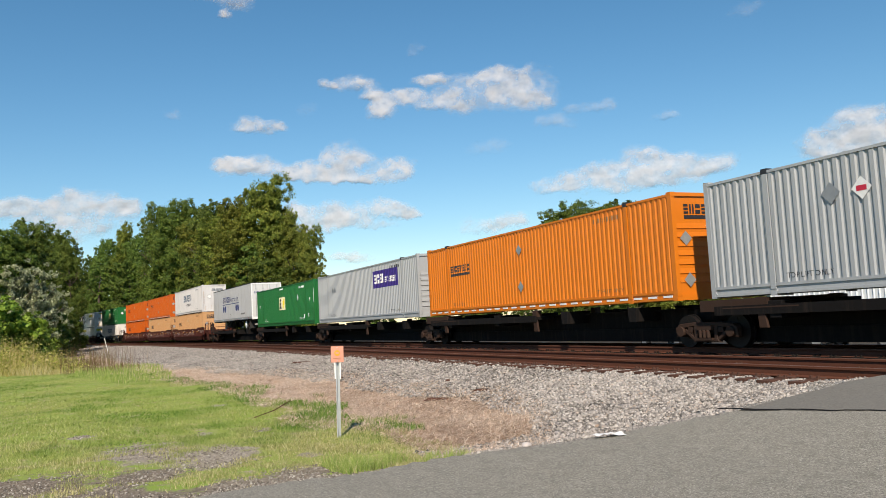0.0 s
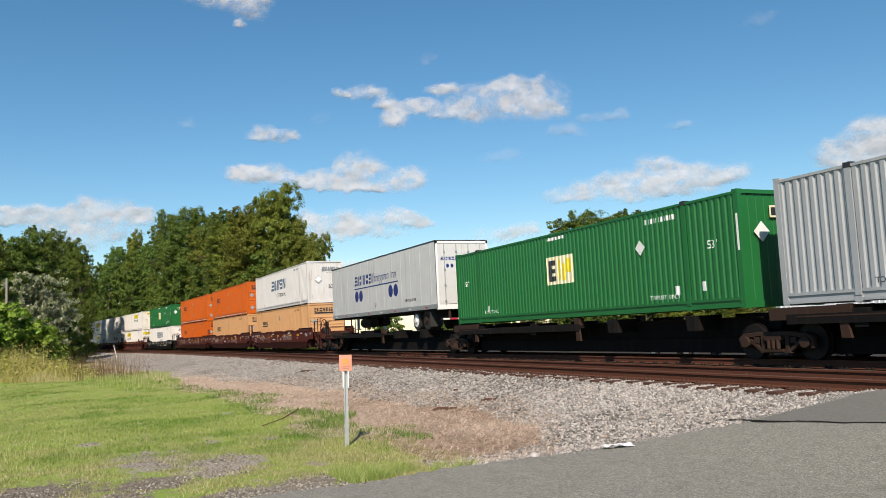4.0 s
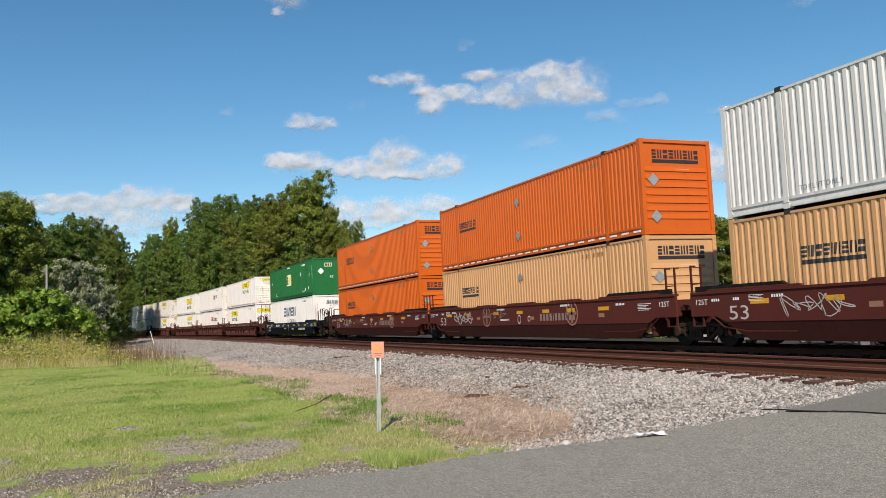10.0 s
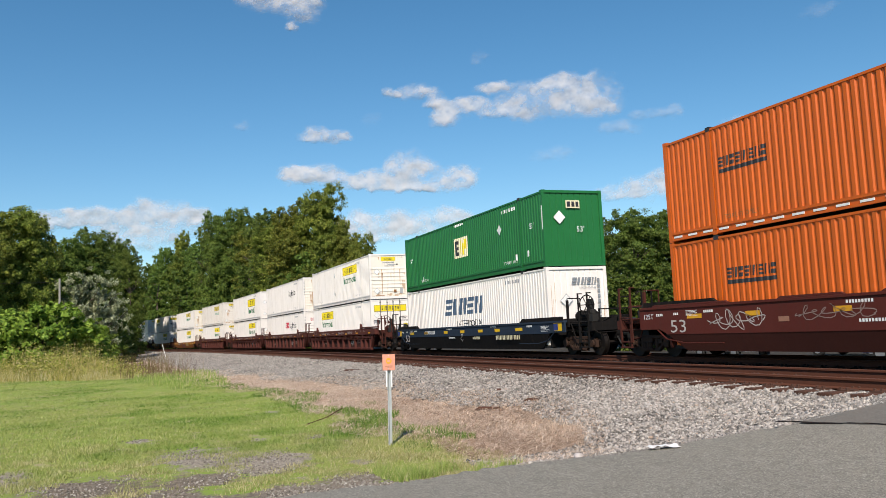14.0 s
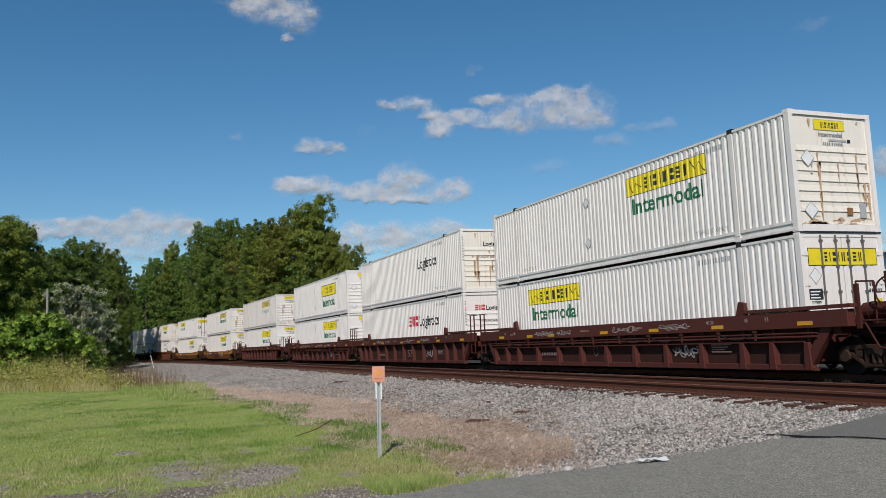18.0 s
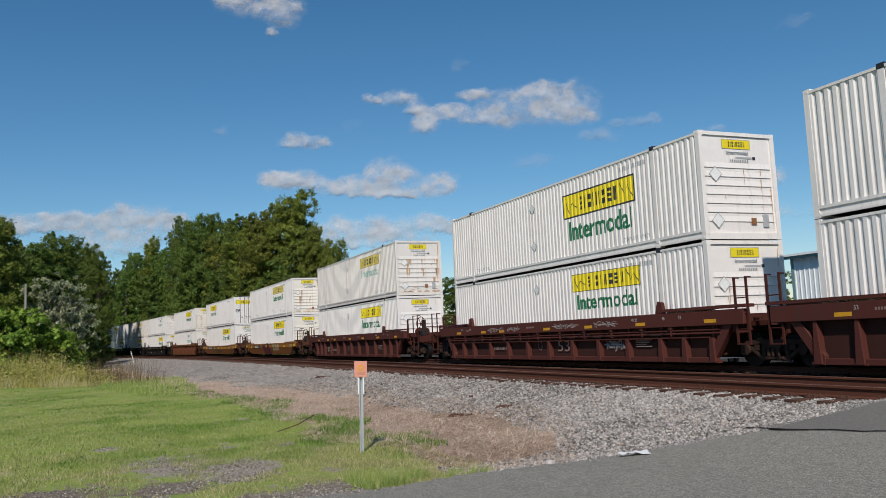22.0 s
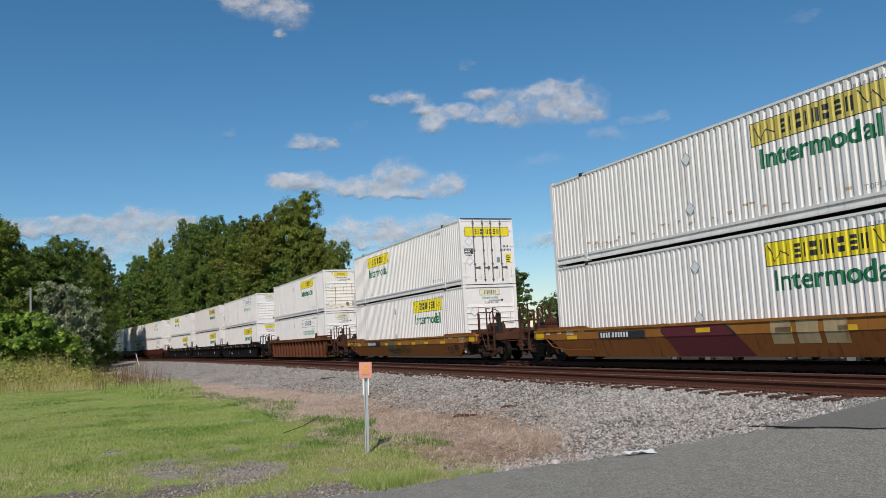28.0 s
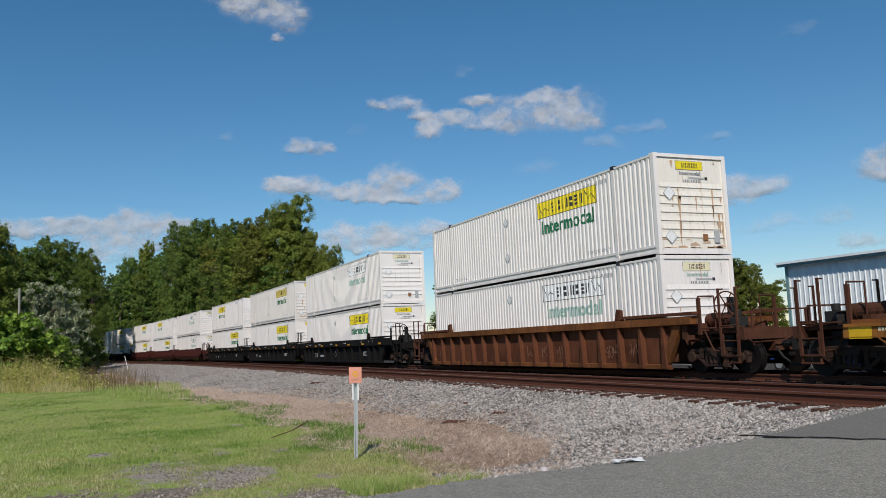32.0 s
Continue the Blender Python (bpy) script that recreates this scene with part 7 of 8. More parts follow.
def ochre_marks(variant):
    def make(car):
        smooth_common(car, "creamink", "label", num=False, zr=0.95)
        Y = 1.48
        mark(car, "number_plate", lambda bm: slab(bm, -5.42, -3.05, 0.94, 1.15), "ink", Y, "black number panel")
        mark(car, "number_marking", small_bars(-5.3, 0.97, 0.15, (0.6, 0.6, 0.6, 0.6, 0.1, 0.6, 0.6, 0.6, 0.6, 0.6, 0.6)), "whiteink", Y + 0.004)
        for x in (8.8, -9.4):
            mark(car, "end_square", lambda bm: slab(bm, x, x + 0.55, 0.98, 1.26), "label", Y, "yellow square")
        if variant:
            mark(car, "owner_logo", lambda bm: [slab(bm, x, x + 0.62, 0.94, 1.25) for x in (1.75, 2.52, 3.29)], "wornlogo", Y, "faded cream blocks")
            part("owner_logo", on_lower(lambda bm: [slab(bm, x, x + 0.62, 0.52, 0.766) for x in (1.75, 2.52, 3.29)]), M["wornlogo"], car, "faded cream blocks")
            mark(car, "graffiti", lambda bm: bm.faces.new([bm.verts.new(p) for p in ((0.62, 0, 0.94), (0.1, 0, 1.28), (-2.2, 0, 1.28), (-2.3, 0, 1.1), (-2.15, 0, 0.94))]), "maroon", Y + 0.002, "dark red sprayed shape")
            mark(car, "graffiti_outline", lambda bm: stroke(bm, [(-2.15, 0.94), (-2.3, 1.1), (-2.2, 1.28), (-1.0, 1.22), (-0.6, 1.28), (0.1, 1.28), (0.4, 1.1), (0.62, 0.94)], 0.05), "ink", Y + 0.006)
            part("graffiti", lambda bm: bm.faces.new([bm.verts.new((x, -1.474 + 0.15 * (0.77 - z) / 0.56, z)) for x, z in ((-1.75, 0.24), (1.1, 0.24), (0.62, 0.765), (-2.15, 0.765))]), M["maroon"], car, "dark red sprayed shape")
            mark(car, "graffiti_patch", lambda bm: slab(bm, -0.85, -0.3, 1.02, 1.14), "label", Y + 0.006)
        else:
            for x, w, ink in ((-1.95, 1.3, "wornpatch"), (0.9, 0.7, "wornochre"), (2.4, 1.5, "wornochre"), (5.9, 0.6, "wornochre"), (-7.9, 0.7, "wornochre")):
                mark(car, "worn_patch", lambda bm: bm.faces.new([bm.verts.new(p) for p in ((x, 0, 0.95), (x + w, 0, 0.95), (x + w * 0.93, 0, 1.10), (x + w * 0.98, 0, 1.26), (x + w * 0.4, 0, 1.24), (x + 0.06, 0, 1.27), (x - 0.05, 0, 1.1))]), ink, Y - 0.002, "repainted patch")
            for i, (txt, xa) in enumerate((("53", 5.2), ("40", 6.1), ("48", 6.9), ("53", 7.6))):
                mark(car, "size_mark", lambda bm: put_letters(bm, txt, 0.13, xa, 1.17), "creamink", Y)
            part("size_mark", on_lower(lambda bm: put_letters(bm, "53", 0.40, 6.3, 0.33, 0.6, 0.008)), M["ink"], car, "black painted number")
            part("data_panel", on_lower(lambda bm: [slab(bm, 7.08, 7.62 - 0.1 * (i % 2), 0.42 + i * 0.06, 0.46 + i * 0.06) for i in range(5)]), M["ink"], car)
            part("worn_patch", on_lower(lambda bm: slab(bm, -1.95, -0.55, 0.25, 0.764, 0.1)), M["wornpatch"], car, "grey repainted patch")
            part("graffiti", on_lower(scrawl(-1.8, 0.27, 3.3, 0.46, 14, 4, 0.10)), M["grimespray"], car, "broad dull sprayed scrawl")
    return make


def ribbed_marks(seed, ink="whiteink", letters_on=True):
    def make(car):
        Y, W = 1.51, 1.35
        for i, x in enumerate((-7.6, -5.2, -3.6, -0.2, 2.4, 5.1, 8.0)):
            mark(car, "reflector", lambda bm: slab(bm, x, x + 0.45, 1.12, 1.21), "reflect", Y, "amber reflective strip", key=("rr", i))
        for i, (x, n) in enumerate(((-6.6, 4), (-4.2, 7), (-1.4, 8), (1.6, 7))):
            mark(car, "stencil", small_bars(x, 1.22, 0.06, (0.8,) * n), ink, Y, key=("rs", i, ink))
        mark(car, "number_marking", small_bars(-4.38, 0.45, 0.12, (0.6, 0.6, 0.6, 0.6, 0.15, 0.6, 0.6, 0.6, 0.6, 0.6, 0.6)), ink, W, key=("rn", ink))
        for i, (txt, x) in enumerate((("40 20", 4.9), ("48", 6.3), ("53", 7.0), ("53", -7.1), ("48", -6.3))):
            mark(car, "length_mark", lambda bm: put_letters(bm, txt, 0.13, x, 1.25), "fadedwhite", Y, key=("rlm", i))
        if not letters_on:
            mark(car, "size_mark", lambda bm: put_letters(bm, "53", 0.42, -5.75, 0.42, 0.66), "fadedwhite", W, key=("r53", letters_on))
        if letters_on and seed != 5:
            mark(car, "size_mark", lambda bm: put_letters(bm, "53", 0.52, 0.40, 0.40, 0.80), ink, W, key=("r53b", ink))
        mark(car, "round_mark", hoop(-0.75, 0.6, 0.17, 0.02, 0.8), ink, W, key=("rrm", ink))
        for i in range(4):
            mark(car, "data_line", lambda bm: slab(bm, 4.85, 5.6 - 0.12 * (i % 3), 0.7 - i * 0.06, 0.73 - i * 0.06), ink, W, key=("rdl", i, ink))
        if letters_on:
            for gx, gw in ((-4.5, 1.3), (-2.9, 0.9), (0.5, 1.3), (2.95, 1.2)):
                mark(car, "graffiti", scrawl(gx, 1.13, gw, 0.2, seed + int(gx * 7), 5, 0.014), "fadedwhite", Y, "thin white sprayed scrawl")
            mark(car, "graffiti", scrawl(3.3, 0.35, 1.0, 0.42, seed + 2, 4, 0.02), "scrawl", W, "white sprayed scrawl")
            if seed == 11:
                mark(car, "graffiti", scrawl(-8.4, 1.465, 1.9, 0.065, seed + 5, 12, 0.022), "pink", 1.534, "pink sprayed scrawl")
    return make


def rust_marks(car):
    for i, (x, w, seed) in enumerate(((1.4, 0.5, 3), (0.35, 0.55, 8), (2.45, 0.5, 12), (5.3, 0.6, 15), (6.5, 0.5, 21), (-7.6, 0.4, 25))):
        mark(car, "graffiti", scrawl(x, 0.36, w, 0.5, seed, 3, 0.016), "emblem", 1.35, "small pale chalked scrawl")


MARKS = {-92.0: brown_marks("B", 3), -111.7: brown_marks("C", 17), -131.1: brown_marks("A", 29), -154.75: navy_marks,
         -178.3: ribbed_marks(5, "dullink"), -197.95: ribbed_marks(7, "dullink"), -217.6: ribbed_marks(11, "dullink"), -241.2: ribbed_marks(13, "dullink", False),
         -265.1: ochre_marks(True), -289.1: ochre_marks(False), -312.7: rust_marks,
         -336.4: ribbed_marks(19, "whiteink", False), -356.0: ribbed_marks(19, "whiteink", False), -375.6: ribbed_marks(19, "whiteink", False)}


# ---- rail cars ----
def side_frame(bm):
    prism(bm, [(-1.12, 0.42), (-1.12, 0.52), (-0.95, 0.62), (-0.45, 0.66), (0.45, 0.66), (0.95, 0.62), (1.12, 0.52), (1.12, 0.42), (0.95, 0.50), (0.45, 0.56), (-0.45, 0.56), (-0.95, 0.50)], -0.07, 0.07)
    prism(bm, [(-0.48, 0.16), (0.48, 0.16), (0.42, 0.25), (-0.42, 0.25)], -0.07, 0.07)
    for e in (-1, 1):
        q = [(e * 0.42, 0.17), (e * 0.40, 0.26), (e * 0.74, 0.50), (e * 0.86, 0.46)]
        prism(bm, q if e > 0 else q[::-1], -0.06, 0.06)
        box(bm, e * 0.36 - 0.06, e * 0.36 + 0.06, -0.065, 0.065, 0.2, 0.6)
        q = [(e * 1.12, 0.28), (e * 1.02, 0.28), (e * 1.00, 0.52), (e * 1.12, 0.50)]
        prism(bm, q if e < 0 else q[::-1], -0.06, 0.06)
    for x in (-0.89, 0.89):
        rod(bm, (x, -0.12, 0.42), (x, 0.10, 0.42), 0.14, 12)
    for x in (-0.14, 0.0, 0.14):
        rod(bm, (x, -0.10, 0.26), (x, -0.10, 0.46), 0.055, 8)
    box(bm, -0.28, 0.28, -0.13, 0.02, 0.20, 0.26)
    box(bm, -0.26, 0.26, -0.12, 0.02, 0.46, 0.58)
    for s in (-1, 1):
        box(bm, s * 0.55 - 0.09, s * 0.55 + 0.09, -0.064, -0.058, 0.40, 0.54)


def wheelset(bm):
    rod(bm, (0, -1.05, 0), (0, 1.05, 0), 0.075, 10)
    for s in (-1, 1):
        rod(bm, (0, s * 0.70, 0), (0, s * 0.83, 0), 0.42, 28)
        rod(bm, (0, s * 0.665, 0), (0, s * 0.70, 0), 0.45, 28)
        rod(bm, (0, s * 0.83, 0), (0, s * 0.87, 0), 0.17, 16)
        for k in range(4):
            a = k * math.tau / 4
            rod(bm, (0.28 * math.cos(a), s * 0.825, 0.28 * math.sin(a)), (0.28 * math.cos(a), s * 0.838, 0.28 * math.sin(a)), 0.05, 8)


WHEELSETS = []


def truck(parent, x):
    tr = part("truck", boxes((-0.22, 0.22, -1.0, 1.0, 0.36, 0.56), (-0.35, 0.35, -0.35, 0.35, 0.5, 0.72)), M["dark"], parent, at=pose(x, 0, 0), key="bolster", bevel=0.02)
    part("side_frame", side_frame, M["truck"], tr, at=pose(0, -1.0, 0), key="sf", bevel=0.012)
    part("side_frame", side_frame, M["truck"], tr, at=pose(0, 1.0, 0, 0, 0, 180), key="sf", bevel=0.012)
    for dx in (-0.89, 0.89):
        w = part("wheelset", wheelset, M["wheel"], tr, at=pose(dx, 0, 0.42), key="ws")
        WHEELSETS.append((w, dx))
    return tr


def ladder(bm, x, y, z0, z1, w=0.42, n=4):
    """Two tall flat posts with a stirrup at the foot and a few rungs."""
    for dx in (-w / 2, w / 2):
        box(bm, x + dx - 0.03, x + dx + 0.03, y - 0.018, y + 0.018, z0, z1)
        rod(bm, (x + dx, y, z1 - 0.02), (x + dx, y + (0.16 if y < 0 else -0.16), z1 - 0.02), 0.018, 6)
    box(bm, x - w / 2, x + w / 2, y - 0.05, y + 0.05, z0, z0 + 0.035)
    for i in range(1, n):
        z = z0 + min(0.38 * i, z1 - z0 - 0.3)
        rod(bm, (x - w / 2, y, z), (x + w / 2, y, z), 0.014, 6)


def coupler(bm, x, s):
    rod(bm, (x - s * 0.8, 0, 0.72), (x, 0, 0.72), 0.09, 8)
    box(bm, min(x, x + s * 0.28), max(x, x + s * 0.28), -0.16, 0.14, 0.56, 0.90)
    box(bm, min(x + s * 0.2, x + s * 0.36), max(x + s * 0.2, x + s * 0.36), -0.02, 0.16, 0.6, 0.86)


def hose(bm, x, s):
    pts = [(x, -0.35, 0.62), (x + s * 0.2, -0.36, 0.40), (x + s * 0.45, -0.34, 0.24), (x + s * 0.7, -0.3, 0.22)]
    for a, b in zip(pts, pts[1:]):
        rod(bm, a, b, 0.028, 6)


def wheel_spoke(bm, x, y, z, k):
    a = k * math.tau / 6
    rod(bm, (x, y, z), (x + 0.33 * math.cos(a), y + 0.09 * math.cos(a), z + 0.33 * math.sin(a)), 0.016, 5)


def coupled_end(car, m, s, wheel):
    """Platform, ladders, grab irons, steps and draft gear past the end of a well."""
    part("end_platform", boxes((min(s * 9.0, s * 10.9), max(s * 9.0, s * 10.9), -1.15, 1.15, 1.02, 1.1), (min(s * 8.5, s * 11.0), max(s * 8.5, s * 11.0), -0.28, 0.28, 0.55, 1.0), (min(s * 10.85, s * 11.05), max(s * 10.85, s * 11.05), -1.3, 1.3, 0.85, 1.12)), m, car, key=("plat", s), bevel=0.01)
    part("draft_gear", lambda bm: (coupler(bm, s * 11.4, s), hose(bm, s * 11.1, s)), M["dark"], car, key=("cpl", s))
    for y in (-1.3, 1.3):
        part("ladder", lambda bm: ladder(bm, s * 10.55, y, 0.45, 2.15, 0.60, 3), m, car, key=("lad", s, y))
        part("handrail", lambda bm: (rod(bm, (s * 9.5, y, 1.08), (s * 9.5, y, 2.0), 0.02, 6), rod(bm, (s * 9.5, y, 2.0), (s * 9.5, y * 0.6, 2.0), 0.02, 6), rod(bm, (s * 9.5, y * 0.6, 2.0), (s * 9.5, y * 0.6, 1.08), 0.02, 6), box(bm, s * 9.5 - 0.05, s * 9.5 + 0.05, y - 0.03, y + 0.03, 1.0, 1.95)), m, car, key=("hr", s, y))
        part("step", lambda bm: (box(bm, s * 10.3, s * 10.34, y - 0.02, y + 0.02, 0.3, 1.0), box(bm, s * 10.8, s * 10.84, y - 0.02, y + 0.02, 0.3, 1.0), box(bm, min(s * 10.3, s * 10.84), max(s * 10.3, s * 10.84), y - 0.05, y + 0.05, 0.28, 0.32)), m, car, key=("st", s, y))
    part("air_reservoir", lambda bm: (rod(bm, (s * 9.05, -0.55, 1.36), (s * 10.05, -0.55, 1.36), 0.2, 16), [rod(bm, (s * x, -0.55, 1.36), (s * (x + 0.05), -0.55, 1.36), 0.215, 16) for x in (9.2, 9.8)], box(bm, min(s * 9.25, s * 9.85), max(s * 9.25, s * 9.85), -0.65, -0.45, 1.08, 1.2)), m, car, key=("res", s), smooth=False)
    part("control_valve", lambda bm: (box(bm, min(s * 10.15, s * 10.5), max(s * 10.15, s * 10.5), -0.9, -0.6, 1.1, 1.42), rod(bm, (s * 10.3, -0.75, 1.42), (s * 10.3, -0.75, 1.58), 0.1, 10), rod(bm, (s * 10.1, -0.6, 1.3), (s * 9.9, -0.56, 1.36), 0.03, 6)), M["dark"], car, key=("cv", s), bevel=0.02)
    part("cut_lever", lambda bm: [rod(bm, a, b, 0.016, 5) for a, b in (((s * 11.0, -1.28, 0.95), (s * 11.12, -1.1, 0.78)), ((s * 11.12, -1.1, 0.78), (s * 11.12, -0.15, 0.80)), ((s * 11.12, -0.15, 0.80), (s * 11.3, 0.0, 0.88)))], m, car, key=("cut", s))
    part("crossover_step", boxes((min(s * 10.2, s * 11.0), max(s * 10.2, s * 11.0), -0.9, -0.25, 1.12, 1.16), (min(s * 10.9, s * 10.95), max(s * 10.9, s * 10.95), -0.9, 0.9, 1.55, 1.59), (min(s * 10.9, s * 10.95), max(s * 10.9, s * 10.95), -0.92, -0.87, 1.1, 1.59), (min(s * 10.9, s * 10.95), max(s * 10.9, s * 10.95), 0.87, 0.92, 1.1, 1.59)), m, car, key=("xstep", s))
    part("piping", lambda bm: [rod(bm, a, b, 0.022, 6) for a, b in (((s * 8.9, -1.2, 1.16), (s * 10.9, -1.2, 1.16)), ((s * 10.9, -1.2, 1.16), (s * 10.95, -0.9, 0.7)), ((s * 9.0, -1.05, 0.98), (s * 10.7, -1.0, 0.8)), ((s * 9.6, -1.25, 1.12), (s * 9.9, -1.25, 0.6)), ((s * 9.9, -1.25, 0.6), (s * 10.3, -1.2, 0.55)), ((s * 10.0, -0.3, 1.12), (s * 10.8, -0.3, 1.3)))], m, car, key=("pip", s))
    if wheel:
        bw = part("brake_wheel", lambda bm: ring(bm, (s * 9.9, -0.75, 1.75), (0.3, -1, 0), 0.34, 0.02, 24, 5), m, car, key=("bw", s))
        part("hub", lambda bm: rod(bm, (s * 9.9, -0.78, 1.75), (s * 9.9, -0.6, 1.75), 0.05, 8), m, bw, key=("bwh", s))
        for k in range(6):
            part("spoke", lambda bm: wheel_spoke(bm, s * 9.9, -0.75, 1.75, k), m, bw, key=("bws", s, k))
        part("brake_stand", boxes((s * 9.9 - 0.06, s * 9.9 + 0.06, -0.66, -0.5, 1.0, 1.95)), M["dark"], car, key=("bs", s))
    part("brake_rigging", lambda bm: (rod(bm, (s * 9.0, -0.6, 0.95), (s * 10.8, -0.5, 0.9), 0.03, 6), rod(bm, (s * 9.2, 0.5, 0.85), (s * 10.9, 0.6, 0.95), 0.03, 6), rod(bm, (s * 9.4, -0.9, 0.9), (s * 9.4, 0.9, 0.9), 0.12, 8), box(bm, s * 10.1 - 0.2, s * 10.1 + 0.2, -0.95, -0.55, 0.6, 0.98)), M["dark"], car, key=("rig", s))


def well_car(style, col, label, left, right, mark=None, group="well cars"):
    """One well between two truck centres; left and right are 'joint' or 'coupler'."""
    m = M[col]
    top, zb, up = SILL.get(col, (1.43, 0.62, 0.0))
    end = M["oldrust"] if col in ("ochre", "rust") else M["grimeshade"] if col in ("brown", "oxide") else M["coal"] if col == "navy" else m
    car = empty("well_car", label, "rail car", group)
    LIFT[car.name] = up
    for s in (-1, 1):
        y = s * 1.48
        lo, hi = min(y + s * 0.015, y - s * 0.09), max(y + s * 0.015, y - s * 0.09)
        if style == "smooth":
            def plate(bm):
                prism(bm, [(-8.0 - (zb - 0.5) * 1.3, zb), (8.0 + (zb - 0.5) * 1.3, zb), (8.6, 0.82), (9.55, 0.82), (9.55, top - 0.05), (-9.55, top - 0.05), (-9.55, 0.82), (-8.6, 0.82)], min(y, y - s * 0.05), max(y, y - s * 0.05))
            def lower(bm):
                xb, lean = 8.0 + (zb - 0.5) * 1.3, 0.15
                o, i = y - s * 0.01, y - s * 0.05
                pts = [(-7.55, 0.21), (7.55, 0.21), (xb, zb), (-xb, zb)]
                out = [bm.verts.new((x, o - s * lean * (z < 0.3), z)) for x, z in pts]
                inn = [bm.verts.new((x, i - s * lean * (z < 0.3), z)) for x, z in pts]
                fs = [bm.faces.new(out), bm.faces.new(inn)] + [bm.faces.new((out[k], out[(k + 1) % 4], inn[(k + 1) % 4], inn[k])) for k in range(4)]
                bmesh.ops.recalc_face_normals(bm, faces=fs)
            part("side_sill", plate, m, car, key=("sm", s, zb), bevel=0.008)
            # Darker colours here stand in for shade on the inward-leaning sills.
            part("lower_sill", lower, M[{"ochre": "umber", "navy": "coal", "brown": "grimeshade"}[col]], car, "lower sill darkened as in shade", key=("lo", s, zb))
            for e in (-1, 1):
                part("bend_edge", lambda bm: stroke_bar(bm, [(e * 9.5, 0.84), (e * 8.75, 0.84), (e * 8.3, 0.55), (e * 7.5, 0.44), (e * 5.9, 0.44)], min(y + s * 0.004, y - s * 0.03), max(y + s * 0.004, y - s * 0.03), 0.024), M["umber"] if col == "ochre" else m, car, key=("be", s, e))
            def flange(bm):
                box(bm, -9.5, 9.5, min(y + s * 0.03, y - s * 0.14), max(y + s * 0.03, y - s * 0.14), top - 0.07, top)
                for a, b in ((-8.9, -5.6), (-3.9, -1.9), (-1.0, 1.4), (2.4, 4.6), (5.6, 8.9)) if col == "brown" else ():
                    prism(bm, [(a, top), (b, top), (b - 0.12, top + 0.055), (a + 0.12, top + 0.055)], min(y + s * 0.02, y - s * 0.06), max(y + s * 0.02, y - s * 0.06))
            part("top_flange", flange, m, car, key=("fl", s, top), bevel=0.006)
            for e in (-1, 1):
                q = [(e * 6.0, top), (e * 9.3, top), (e * 9.3, top + 0.14), (e * 6.25, top + (0.08 if col == "ochre" else 0.14))]
                q[2] = (e * 9.3, q[3][1])
                part("corner_cover", lambda bm: prism(bm, q if e > 0 else q[::-1], lo, hi), M["umber"] if col == "ochre" else M["coal"], car, key=("cov", s, e, top))
        else:
            top, under = (1.50, 1.28) if col == "rust" else (1.43, 1.05)
            def chord(bm):
                box(bm, -9.4, 9.4, min(y + s * 0.03, y - s * 0.2), max(y + s * 0.03, y - s * 0.2), under, top)
                box(bm, -8.0, 8.0, min(y - s * 0.04, y - s * 0.25), max(y - s * 0.04, y - s * 0.25), 0.10, 0.24)
                for e in (-1, 1):
                    q = [(e * 8.0, 0.10), (e * 8.3, 0.26), (e * 8.9, under), (e * 8.6, under), (e * 8.0, 0.3)]
                    prism(bm, q if e > 0 else q[::-1], min(y - s * 0.04, y - s * 0.2), max(y - s * 0.04, y - s * 0.2))
            part("side_chord", chord, M["ochreband"] if col == "rust" else m, car, key=("ch", s, top), bevel=0.012)
            piped = "pipes" in label
            back = 0.165 if piped else 0.155
            part("side_web", lambda bm: prism(bm, [(-8.0, 0.2), (8.0, 0.2), (8.6, under + 0.02), (-8.6, under + 0.02)], min(y - s * back, y - s * (back + 0.03)), max(y - s * back, y - s * (back + 0.03))), M["webshade"] if col == "oxide" else m, car, key=("wb", s, under, piped))
            def rib(bm):
                if piped:
                    prism(bm, [(-0.115, 0.11), (0.115, 0.11), (0.07, 0.74), (-0.07, 0.74)], min(y, y - s * back), max(y, y - s * back))
                    prism(bm, [(-0.05, 0.74), (0.05, 0.74), (0.05, under), (-0.05, under)], min(y - s * 0.09, y - s * back), max(y - s * 0.09, y - s * back))
                else:
                    prism(bm, [(-0.115, 0.11), (0.115, 0.11), (0.05, under), (-0.05, under)], min(y, y - s * 0.17), max(y, y - s * 0.17))
                box(bm, -0.17, 0.17, min(y - s * 0.02, y - s * 0.17), max(y - s * 0.02, y - s * 0.17), 0.10, 0.16)
            for x in [i * 1.02 for i in range(-8, 9)] if col == "rust" else (-8.17, -7.1, -6.1, -4.56, -3.04, -1.52, 0.0, 1.52, 3.04, 4.56, 6.1, 7.1, 8.17):
                part("rib", rib, m, car, at=pose(x, 0, 0), key=("rib", s, under, piped), bevel=0.01)
